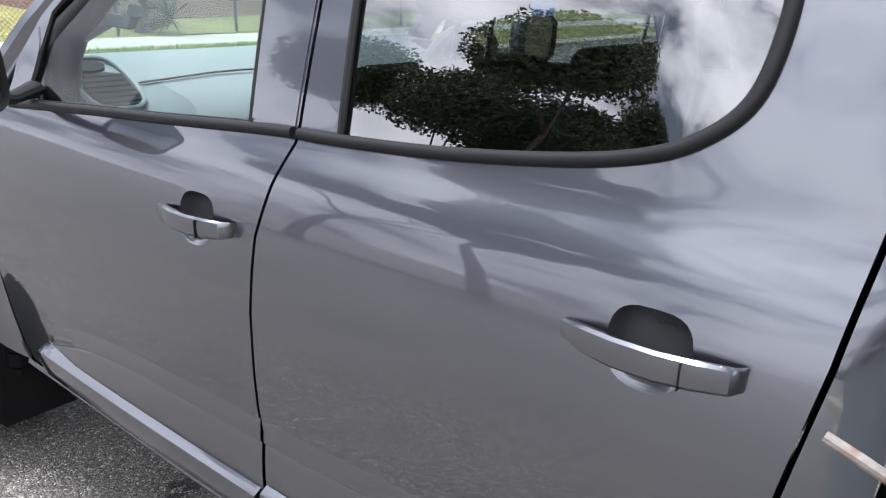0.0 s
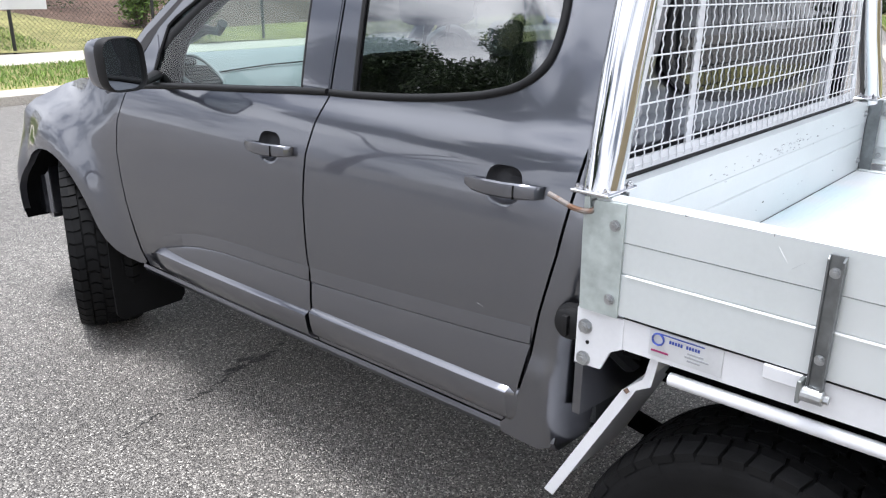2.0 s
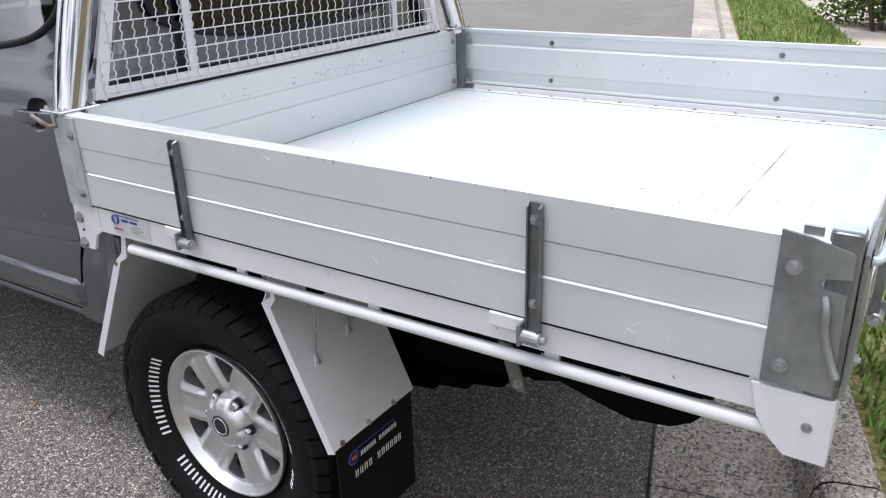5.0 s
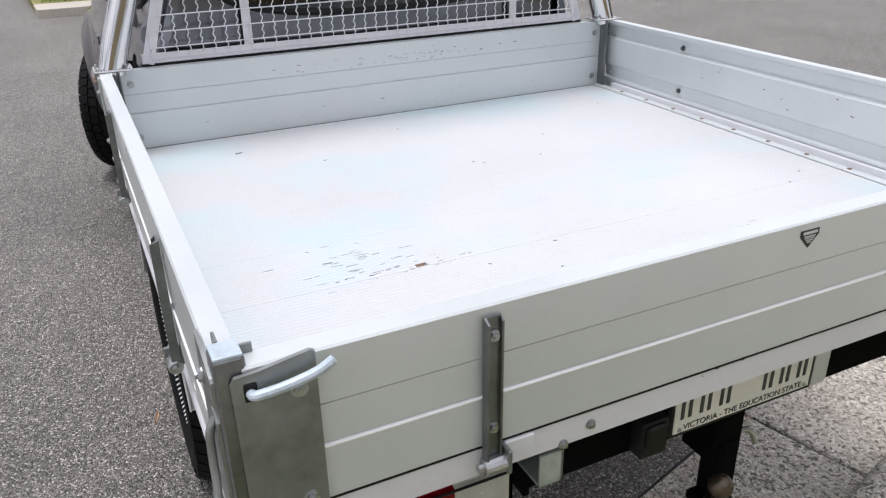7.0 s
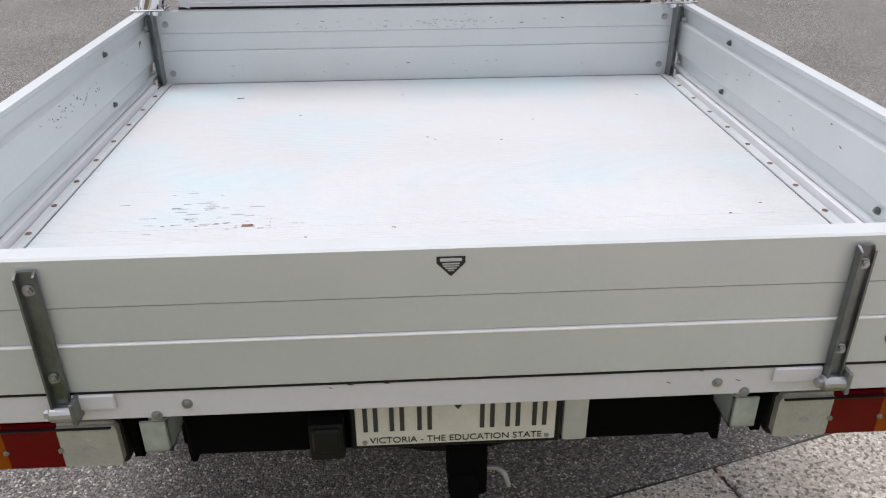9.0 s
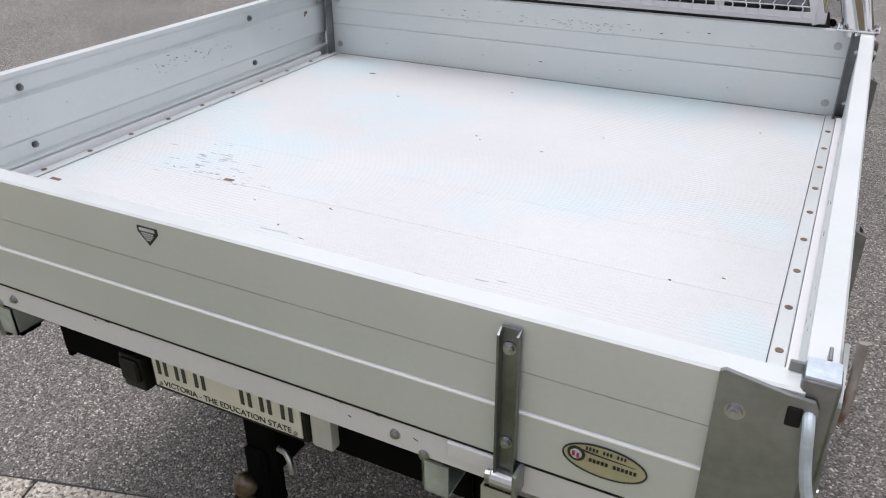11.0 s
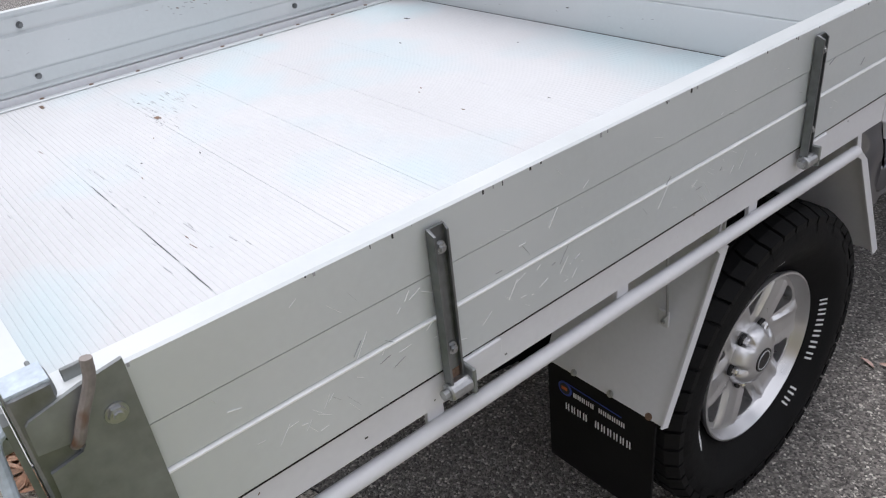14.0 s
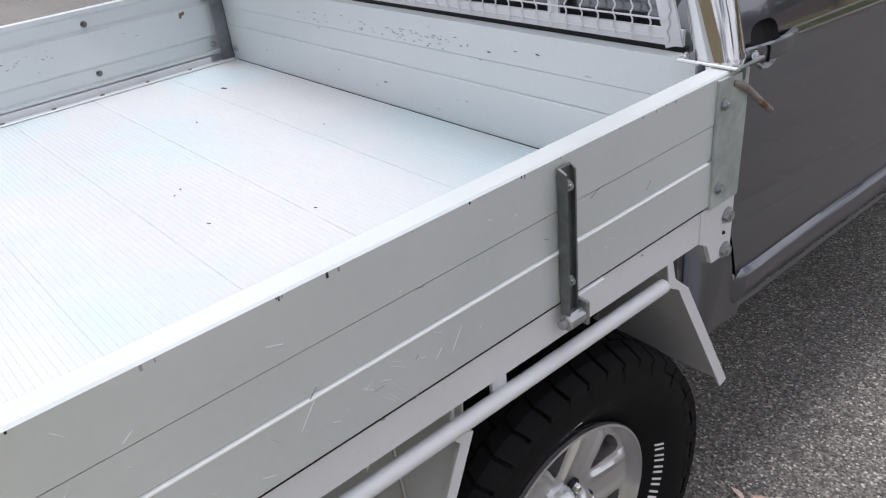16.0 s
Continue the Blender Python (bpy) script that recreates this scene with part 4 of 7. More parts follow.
def seat(x, y, w, lean=0.12):
    bm = bmesh.new()
    box(bm, (x - w / 2, y, 0.74), (x + w / 2, y + 0.5, 0.90), 0.05, None, 3)
    cushion = part("seat", bm, SEAT, truck, "dark fabric seat")
    bm = bmesh.new()
    box(bm, (x - w / 2, y - 0.06, 0.86), (x + w / 2, y + 0.08, 1.36), 0.05, None, 3)
    for v in bm.verts:
        v.co.y -= (v.co.z - 0.86) * 0.22
    part("backrest", bm, SEAT, cushion)
    heads = [x] if w < 0.7 else [x - 0.38, x + 0.38]
    for hx in heads:
        bm = bmesh.new()
        box(bm, (hx - 0.125, y - 0.19, 1.435), (hx + 0.125, y - 0.075, 1.61), 0.045, None, 3)
        part("headrest", bm, SEAT, cushion)
        for d in (-0.05, 0.05):
            part("headrest_post", tube(bmesh.new(), [(hx + d, y - 0.12, 1.33), (hx + d, y - 0.135, 1.45)], 0.006, 8), CHROME, cushion)


seat(-0.37, 2.78, 0.5)
seat(0.37, 2.78, 0.5)
seat(0.0, 2.10, 1.3)
part("interior_mirror", B((-0.11, 3.28, 1.56), (0.11, 3.31, 1.63), 0.012, 2), DARK_CABIN, truck)


# ---- wheels ----
def tyre_mesh(r, width, s):
    """Lathed carcass; axis x, outer face towards s."""
    h = width / 2
    half = [(h * 0.54, 0.205), (h * 0.60, 0.220), (h * 0.66, 0.230), (h * 0.805, 0.255), (h * 0.94, 0.279), (h * 0.985, 0.295), (h * 1.0, 0.313), (h * 0.97, 0.336), (h * 0.88, r - 0.022), (h * 0.74, r - 0.011)]
    prof = [(-x, q) for x, q in half] + [(0, r - 0.009)] + half[::-1]
    return lathe(bmesh.new(), prof, (0, 0, 0), "x", 72)


def tread_mesh(r, width):
    """Chunky all-terrain blocks round the tyre, joined."""
    bm = bmesh.new()
    h, n = width / 2, 46
    for k in range(n):
        for row, (x0, x1, sh, jag) in enumerate(((-0.98, -0.56, 0.0, 0.35), (-0.5, -0.18, 0.5, -0.3), (-0.13, 0.13, 0.1, 0.3), (0.18, 0.5, 0.6, -0.3), (0.56, 0.98, 0.25, 0.35))):
            a0 = 2 * math.pi * (k + sh) / n
            da = 2 * math.pi / n * (0.84 if row in (0, 4) else 0.82)
            quad = []
            for i, t in enumerate((0, 0.5, 1)):
                xx = h * (x0 + (x1 - x0) * t)
                zig = jag * da * (0.5 if i == 1 else 0) + 0.12 * da * t
                drop = 0.0 if abs(xx) < h * 0.74 else (abs(xx) - h * 0.74) / (h * 0.24) * 0.016
                quad.append((xx, a0 + zig, a0 + da + zig, r - drop))
            top, low = [], []
            for xx, p, q, rr in quad:
                for dst, rad in ((top, rr), (low, rr - 0.016)):
                    dst.append([bm.verts.new((xx, rad * math.cos(a), rad * math.sin(a))) for a in (p, q)])
            for i in (0, 1):
                bm.faces.new((top[i][0], top[i][1], top[i + 1][1], top[i + 1][0]))
                bm.faces.new((top[i][0], top[i + 1][0], low[i + 1][0], low[i][0]))
                bm.faces.new((top[i][1], low[i][1], low[i + 1][1], top[i + 1][1]))
            bm.faces.new((top[0][0], low[0][0], low[0][1], top[0][1]))
            bm.faces.new((top[2][0], top[2][1], low[2][1], low[2][0]))
        # shoulder lugs running down the sidewall
        for sgn in (-1, 1):
            if k % 2 == 0:
                a0, da = 2 * math.pi * k / n, 2 * math.pi / n * 1.1
                pts = [(sgn * h * 0.955, r - 0.022), (sgn * h * 0.995, r - 0.045), (sgn * h * 1.0, r - 0.052)]
                rings = [[bm.verts.new((x, q * math.cos(a), q * math.sin(a))) for a in (a0, a0 + da)] for x, q in pts] + [[bm.verts.new((sgn * h * 0.93, q * math.cos(a), q * math.sin(a))) for a in (a0, a0 + da)] for q in (r - 0.052,)]
                for a, b in zip(rings, rings[1:]):
                    bm.faces.new((a[0], a[1], b[1], b[0]))
    bmesh.ops.recalc_face_normals(bm, faces=bm.faces)
    return bm


FACE = {}


def wheel(s, centre, steer, name_label):
    hub = new("wheel")
    hub.parent = truck
    hub.empty_display_size = 0.1
    hub["label"] = name_label
    hub.matrix_local = Matrix.Translation(centre) @ Matrix.Rotation(steer, 4, "Z")
    width = 0.255
    tyre = part("tyre", tyre_mesh(TYRE, width, s), RUBBER, hub, "black all-terrain tyre with white raised lettering")
    part("tread", tread_mesh(TYRE, width), RUBBER, hub, smooth=False)
    o = s * 0.066
    # rim barrel and lip
    prof = [(s * 0.074, 0.207), (s * 0.086, 0.215), (s * 0.093, 0.2135), (s * 0.094, 0.209), (s * 0.088, 0.2055), (s * 0.074, 0.2025), (s * 0.064, 0.196)]
    part("rim", lathe(bmesh.new(), prof, (0, 0, 0), "x", 60), ALLOY, hub, "silver alloy rim with six broad spokes")
    part("rim_barrel", lathe(bmesh.new(), [(s * 0.065, 0.1965), (s * 0.03, 0.184), (-s * 0.10, 0.178)], (0, 0, 0), "x", 60), BARREL, hub, "inner rim barrel coloured dark for its shade")
    part("brake_drum", lathe(bmesh.new(), [(-s * 0.03, 0.001), (-s * 0.03, 0.14), (-s * 0.11, 0.15)], (0, 0, 0), "x", 32), CHASSIS, hub)
    # spoked face: a dished disc with six windows
    holes = []
    for k in range(6):
        a = 2 * math.pi * (k + 0.5) / 6 + 0.05
        loop = []
        for rr, d in ((0.115, -0.05), (0.111, 0.0), (0.115, 0.05), (0.145, 0.125), (0.168, 0.185), (0.182, 0.19), (0.187, 0.08), (0.187, -0.08), (0.182, -0.19), (0.168, -0.185), (0.145, -0.125)):
            loop.append((rr * math.cos(a + d), rr * math.sin(a + d)))
        holes.append(rounded(loop, 1))

    def lift(a, b):
        r = math.hypot(a, b)
        w = (math.atan2(b, a) - 0.05) % (math.pi / 3)
        lat = min(w, math.pi / 3 - w) * r
        on_spoke = smooth_step((r - 0.088) / 0.02) * smooth_step((0.196 - r) / 0.012)
        d = 0.010 * smooth_step((r - 0.07) / 0.11) * smooth_step((0.204 - r) / 0.02) - 0.004
        d += on_spoke * (0.0045 * smooth_step((lat - 0.022) / 0.006) - 0.010 * smooth_step((lat - 0.038) / 0.012))
        return (o + s * d, a, b)
    if s not in FACE:
        ring = [(0.2035 * math.cos(2 * math.pi * k / 80), 0.2035 * math.sin(2 * math.pi * k / 80)) for k in range(80)]
        FACE[s] = finish(sheet(ring, holes, lift, 0.0075, (-s * 0.032, 0, 0), flip=(s < 0)), "wheel_face", ALLOY, True)
    face = new("wheel_face", FACE[s])
    face.parent = hub
    face["label"] = "six-spoke silver wheel face"
    def cap_ring(r, x, lobe):
        """One ring of the hub cap, scalloped where the nuts sit."""
        return [(o + s * x, q * math.cos(w), q * math.sin(w)) for w, q in ((2 * math.pi * k / 72, r - lobe * max(0.0, math.cos(6 * (2 * math.pi * k / 72 - 0.05))) ** 2) for k in range(72))]
    part("hub_cap", loft(bmesh.new(), [cap_ring(0.080, -0.008, 0.020), cap_ring(0.078, 0.004, 0.020), cap_ring(0.071, 0.018, 0.014), cap_ring(0.060, 0.028, 0.007), cap_ring(0.046, 0.033, 0.002), cap_ring(0.034, 0.034, 0.0), cap_ring(0.0345, 0.0335, 0.0)]), ALLOY, hub, "silver scalloped hub cap")
    part("cap_badge", lathe(bmesh.new(), [(o + s * 0.033, 0.0305), (o + s * 0.0358, 0.0295), (o + s * 0.0358, 0.0005)], (0, 0, 0), "x", 28), BLACK_INK, hub, "black round cap badge")
    part("badge_mark", lathe(bmesh.new(), [(o + s * 0.0355, 0.0255), (o + s * 0.0366, 0.025), (o + s * 0.0366, 0.0225), (o + s * 0.0355, 0.022)], (0, 0, 0), "x", 20), STICKER, hub)
    for k in range(6):
        a = 2 * math.pi * k / 6 + 0.05
        p = Vector((o, 0.0735 * math.cos(a), 0.0735 * math.sin(a)))
        # pocket drawn as a black disc, its shade put into the colour
        part("nut_pocket_shade", tube(bmesh.new(), [p - Vector((s * 0.02, 0, 0)), p + Vector((s * 0.0025, 0, 0))], 0.0155, 18), TRIM_BLACK, hub)
        part("wheel_nut", tube(bmesh.new(), [p, p + Vector((s * 0.013, 0, 0)), p + Vector((s * 0.016, 0, 0))], [0.0098, 0.0098, 0.006], 6), CHROME, hub, smooth=False)
    # white raised strokes in place of the maker's lettering: two to a letter
    words = ((10, 7.2, 6, 0.0135, 0.0030, 0.0078), (68, 7.4, 8, 0.0135, 0.0030, 0.0078), (228, 7.0, 6, 0.0095, 0.0026, 0.0068), (281, 7.0, 2, 0.0095, 0.0026, 0.0068))
    if s > 0:
        words = ((290, -7.2, 6, 0.0135, 0.0030, 0.0078), (232, -7.4, 8, 0.0135, 0.0030, 0.0078), (97, -7.0, 6, 0.0095, 0.0026, 0.0068), (40, -7.0, 2, 0.0095, 0.0026, 0.0068))
    for first, step, count, hh, ww, off in words:
        for k in range(count):
            for d in (-off, off):
                bm = bmesh.new()
                box(bm, (-0.001, d - ww, -hh), (0.001, d + ww, hh), 0.0006)
                ob = part("raised_mark", bm, WHITE_INK, hub)
                ob.matrix_local = Matrix.Rotation(radians(first + step * k), 4, "X") @ Matrix.Translation((s * (width / 2 * 0.805 + 0.001), 0, -0.256)) @ Matrix.Rotation(-s * radians(36), 4, "Y")
    return hub


wheel(-1, (-0.775, *WHEEL_R), 0.0, "rear wheel with silver six-spoke rim")
wheel(1, (0.775, *WHEEL_R), 0.0, "rear wheel with silver six-spoke rim")
wheel(-1, (-0.735, 4.31, 0.475), radians(-23), "front wheel steered to its right")
wheel(1, (0.735, 4.31, 0.475), radians(-23), "front wheel steered to its right")


# ---- the tray ----
Z0, Z1, ZA, ZB, ZTOP = 0.904, 0.958, 1.046, 1.105, 1.183   # rail foot, panel foot, bright ridge, groove, panel top
PT = 0.034                                                  # panel thickness


def plank_profile():
    """Outer face of a drop side: three boards, with a bright step and a groove, (offset inwards, z)."""
    return [(0.003, Z1 + 0.002), (0.0, Z1 + 0.0035), (0.0, ZA - 0.0042), (0.0046, ZA - 0.0016), (0.0046, ZA + 0.0002), (0.001, ZA + 0.0010), (0.001, ZB - 0.0009), (0.006, ZB - 0.0008), (0.006, ZB + 0.0008),
            (0.0, ZB + 0.0009), (0.0, ZTOP - 0.003), (0.003, ZTOP), (PT, ZTOP), (PT, ZTOP - 0.010), (PT - 0.003, ZTOP - 0.014), (PT - 0.012, ZTOP - 0.019), (PT - 0.014, ZTOP - 0.052), (PT - 0.013, ZTOP - 0.058), (PT - 0.002, ZTOP - 0.066),
            (PT - 0.002, 1.022), (PT - 0.004, 1.018), (PT - 0.012, 1.012), (PT - 0.014, 0.974), (PT - 0.003, 0.968), (PT - 0.003, Z1 + 0.002)]


def panel(name, label, axis, face, inward, a, b):
    """A drop side: its profile pushed along an axis from a to b; face: place of the outer face."""
    bm = bmesh.new()
    prof = [(face + inward * o, z) for o, z in plank_profile()]
    prism(bm, prof, axis, a, b)
    return part(name, bm, ALU, truck, label, smooth=False)


def ridge(parent, axis, face, out, a, b):
    """The sloping step between two boards, its caught light put into a paler colour."""
    prof = [(face + out * 0.0018, ZA - 0.0050), (face + out * 0.0018, ZA - 0.0030), (face - out * 0.0036, ZA - 0.0016), (face - out * 0.0036, ZA - 0.0050)]
    part("edge_highlight", prism(bmesh.new(), prof, axis, a, b), GLINT_SCRATCH, parent, "edge step coloured paler for the skylight it catches", smooth=False)


def mark(parent, pts, half, material, name="print_bar"):
    """A flat printed bar between two points on a face; half: its half height vector."""
    a, b, h = Vector(pts[0]), Vector(pts[1]), Vector(half)
    n = (b - a).cross(h).normalized() * 0.0006
    bm = bmesh.new()
    v = [bm.verts.new(p) for p in (a - h + n, b - h + n, b + h + n, a + h + n, a - h - n, b - h - n, b + h - n, a + h - n)]
    for q in ((0, 1, 2, 3), (7, 6, 5, 4), (0, 4, 5, 1), (1, 5, 6, 2), (2, 6, 7, 3), (3, 7, 4, 0)):
        bm.faces.new([v[i] for i in q])
    bmesh.ops.recalc_face_normals(bm, faces=bm.faces)
    return part(name, bm, material, parent, smooth=False)


def latch(parent, at, out, axis, zt=1.168, zb=0.936, rusty=False):
    """Galvanised over-centre strap with a hinge barrel: at = place on the face along axis; out: unit outward vector."""
    o, u = Vector(out), Vector((0, 1, 0)) if axis == 1 else Vector((1, 0, 0))
    base = Vector(at)

    def block(du0, du1, do0, do1, za, zz, bev=0.0015):
        p, q = base + u * du0 + o * do0, base + u * du1 + o * do1
        lo = (min(p.x, q.x), min(p.y, q.y), za)
        hi = (max(p.x, q.x), max(p.y, q.y), zz)
        return lo, hi, bev
    outline = []
    for du, do in ((-0.013, 0.003), (-0.013, 0.018), (-0.0098, 0.018), (-0.0098, 0.007), (0.0098, 0.007), (0.0098, 0.013), (0.013, 0.013), (0.013, 0.003)):
        p = base + u * du + o * do
        outline.append((p.x, p.y))
    bm = prism(bmesh.new(), outline, 2, zb, zt)
    for v in bm.verts:
        if v.co.z > zt - 0.001 and (v.co - base).dot(o) > 0.009:
            v.co.z -= 0.006
    strap = part("latch", bm, POST, parent, "galvanised steel drop-side latch", smooth=False)
    if rusty:
        bm = bmesh.new()
        box(bm, *block(-0.0095, 0.0095, 0.0068, 0.0078, zb + 0.010, zb + 0.024, 0.0004))
        part("rust_patch", bm, RUST, strap, "rust at the foot of the latch", smooth=False)
    for z in (1.141, 0.995):
        bolt(strap, base + o * 0.008 + Vector((0, 0, z)), o, 0.0068, 0.006)
    p = base + o * 0.013 + Vector((0, 0, zb - 0.002))
    bm = tube(bmesh.new(), [p - u * 0.017, p - u * 0.015, p + u * 0.016, p + u * 0.018], [0.011, 0.0128, 0.0128, 0.011], 14)
    tube(bm, [p - u * 0.025, p - u * 0.017], 0.0072, 8)
    part("hinge_pin", bm, BOLT, strap, smooth=False)
    bm = bmesh.new()
    box(bm, *block(0.016, 0.023, -0.004, 0.026, zb - 0.018, zb + 0.022))
    part("hinge_lug", bm, GALV, strap, smooth=False)
    return strap


def drop_side(s):
    label = "white aluminium drop side with galvanised latches"
    p = panel("side_panel", label, 1, s * W, -s, 0.012, 1.735)
    ridge(p, 1, s * W, s, 0.095, 1.663)
    for y in (1.312, 0.455):
        latch(p, (s * W, y, 0), (s, 0, 0), 1, rusty=(s > 0 and y < 1))
        for z in (1.141, 0.995):
            bolt(p, (s * (W - PT + 0.014), y + 0.005, z), (-s, 0, 0), 0.0075, 0.008, POST)
    # front corner plate with a rusty hook
    bm = prism(bmesh.new(), [(1.672, Z1 - 0.002), (1.754, Z1 - 0.002), (1.758, 1.10), (1.758, 1.178), (1.747, 1.179), (1.746, 1.160), (1.738, 1.157), (1.736, 1.175), (1.672, 1.177)], 0, s * W, s * (W + 0.005))
    # lighter copy than the rear plates: side light is in the colour
    q = part("corner_plate", bm, BRIGHT_LIT_GALV, p, "galvanised corner plate", smooth=False)
    for z in (1.135, 0.990):
        bolt(p, (s * (W + 0.006), 1.690, z), (s, 0, 0), 0.0085, 0.006)
        bolt(p, (s * (W - PT + 0.004), 1.690, z), (-s, 0, 0), 0.007, 0.007)
    hook = [(s * (W - 0.004), 1.738, 1.156), (s * (W + 0.008), 1.746, 1.152), (s * (W + 0.012), 1.775, 1.153), (s * (W + 0.011), 1.81, 1.163), (s * (W + 0.010), 1.835, 1.170)]
    if s > 0:
        hook = [(W + 0.002, 1.714, 1.163), (W + 0.010, 1.738, 1.152), (W + 0.012, 1.761, 1.134), (W + 0.012, 1.795, 1.108), (W + 0.012, 1.827, 1.085)]
    part("hook", tube(bmesh.new(), through_points(hook, 4), 0.0055, 10), ROD, p, "bent rusty steel locking rod")
    part("hook_keeper", B((s * (W - 0.03), 1.736, 1.10), (s * (W - 0.003), 1.750, 1.172), 0.002), GALV, p, smooth=False)
    # rear corner plate
    bm = prism(bmesh.new(), [(0.007, Z1 + 0.004), (0.100, Z1 + 0.004), (0.098, 1.190), (0.060, 1.184), (0.012, 1.172), (0.008, 1.168), (0.007, 1.136), (0.036, 1.132), (0.044, 1.124), (0.040, 1.118), (0.010, 1.112)], 0, s * W, s * (W + 0.005))
    part("corner_plate", bm, GALV, p, "galvanised corner plate", smooth=False)
    for z in (1.140, 0.993):
        bolt(p, (s * (W + 0.005), 0.077, z), (s, 0, 0), 0.0085, 0.006)
        bolt(p, (s * (W - PT + 0.004), 0.077, z), (-s, 0, 0), 0.007, 0.007)
    rod = [(s * (W + 0.002), 0.035, 1.105), (s * (W + 0.012), 0.03, 1.09), (s * (W + 0.014), 0.028, 1.06), (s * (W + 0.016), 0.015, 1.02), (s * (W + 0.02), 0.005, 1.0)]
    if s > 0:
        rod = [(W - 0.004, 0.036, 1.124), (W + 0.009, 0.040, 1.134), (W + 0.013, 0.050, 1.158), (W + 0.014, 0.066, 1.190), (W + 0.014, 0.070, 1.212)]
    part("hook", tube(bmesh.new(), through_points(rod, 4), 0.0055, 10), GALV if s < 0 else ROD, p, "bent steel locking rod")
    return p


for s in (-1, 1):
    drop_side(s)

# tailgate
tail = panel("tailgate", "white aluminium tailgate, its face in shade", 0, 0.0, 1, -0.895, 0.895)
ridge(tail, 0, 0.0, -1, -0.815, 0.815)
for x in (-0.578, 0.578):
    latch(tail, (x, 0, 0), (0, -1, 0), 0)
    for z in (1.141, 0.995):
        bolt(tail, (x, PT - 0.014, z), (0, 1, 0), 0.0075, 0.008, POST)
for s in (-1, 1):
    bm = prism(bmesh.new(), [(s * 0.812, Z1 - 0.004), (s * 0.908, Z1 - 0.004), (s * 0.911, 1.166), (s * 0.906, 1.176), (s * 0.880, 1.178), (s * 0.818, 1.189), (s * 0.812, 1.186)], 1, -0.007, -0.001)
    part("corner_plate", bm, GALV, tail, "galvanised corner plate", smooth=False)
    for z in (1.141, 0.978):
        bolt(tail, (s * 0.834, -0.006, z), (0, -1, 0), 0.0085, 0.006)
        bolt(tail, (s * 0.834, PT, z), (0, 1, 0), 0.007, 0.007)
    part("rod_slot", B((s * 0.882, -0.0085, 1.142), (s * 0.897, -0.0065, 1.166), 0.0015), TRIM_BLACK, tail, "dark slot in the corner plate", smooth=False)
    rod = [(s * 0.890, -0.004, 1.153), (s * 0.888, -0.014, 1.153), (s * 0.878, -0.018, 1.155), (s * 0.85, -0.02, 1.159), (s * 0.815, -0.022, 1.168), (s * 0.795, -0.024, 1.180)]
    if s > 0:
        rod = [(0.903, -0.004, 1.160), (0.905, -0.018, 1.150), (0.909, -0.022, 1.12), (0.916, -0.026, 1.085), (0.930, -0.030, 1.045)]
    part("hook", tube(bmesh.new(), through_points(rod, 4), 0.0062, 10), CAP_ZINC, tail, "bent galvanised locking rod")
    # corner post
    bm = bmesh.new()
    box(bm, (s * 0.8885, 0.001, 0.905), (s * 0.9262, 0.042, 1.198), 0.008, None, 3)
    part("corner_post", bm, POST, truck, "galvanised square corner post")
    # paler top piece: reflected sky is in its colour
    part("post_cap", B((s * 0.8905, 0.003, 1.196), (s * 0.9242, 0.040, 1.2005), 0.002, 2), CAP_ZINC, truck, "post top coloured pale blue for the sky it reflects")
    part("post_gap", B((s * 0.880, 0.004, 0.91), (s * 0.892, 0.028, 1.176), 0.001), TRIM_BLACK, truck, smooth=False)
    part("post_tab", B((s * 0.875, 0.03, 1.15), (s * 0.892, 0.034, 1.196), 0.001), GALV, truck, smooth=False)
    part("post_tab", B((s * 0.91, 0.05, 1.15), (s * 0.914, 0.075, 1.196), 0.001), GALV, truck, smooth=False)
# small shield sticker, its lettering as bars
bm = bmesh.new()
prism(bm, [(-0.028, 1.168), (0.012, 1.168), (0.012, 1.158), (-0.008, 1.137), (-0.028, 1.158)], 1, -0.0012, 0.0)
shield = part("shield_sticker", bm, BLACK_INK, tail, "small black shield-shaped sticker", smooth=False)
mark(shield, [(-0.023, -0.0018, 1.1635), (0.007, -0.0018, 1.1635)], (0, 0, 0.0022), STICKER)
mark(shield, [(-0.02, -0.0018, 1.1575), (0.004, -0.0018, 1.1575)], (0, 0, 0.0010), STICKER)
for k, (a, b) in enumerate(((0.011, 1.154), (0.008, 1.1505), (0.0045, 1.147))):
    mark(shield, [(-0.008 - a, -0.0018, b), (-0.008 + a, -0.0018, b)], (0, 0, 0.0008), STICKER)
# oval sticker
bm = bmesh.new()
prism(bm, [(0.703 + 0.052 * math.cos(a), 1.006 + 0.0235 * math.sin(a)) for a in (2 * math.pi * k / 36 for k in range(36))], 1, -0.0012, 0.0)
oval = part("oval_sticker", bm, GOLD, tail, "oval pale gold sticker with dark print", smooth=False)
part("sticker_rim", tube(bmesh.new(), [(0.703 + 0.052 * math.cos(a), -0.0012, 1.006 + 0.0235 * math.sin(a)) for a in (2 * math.pi * k / 36 for k in range(36))], 0.0012, 5, closed=True), BLACK_INK, oval)
part("sticker_roundel", lathe(bmesh.new(), [(-0.0014, 0.0115), (-0.0022, 0.011), (-0.0022, 0.0005)], (0.668, 0, 1.008), "y", 20), BLACK_INK, oval)
part("sticker_roundel", lathe(bmesh.new(), [(-0.0022, 0.0075), (-0.003, 0.007), (-0.003, 0.0005)], (0.668, 0, 1.008), "y", 16), STICKER, oval)
mark(oval, [(0.6632, -0.0034, 1.009), (0.6668, -0.0034, 1.009)], (0, 0, 0.0036), RED_INK)
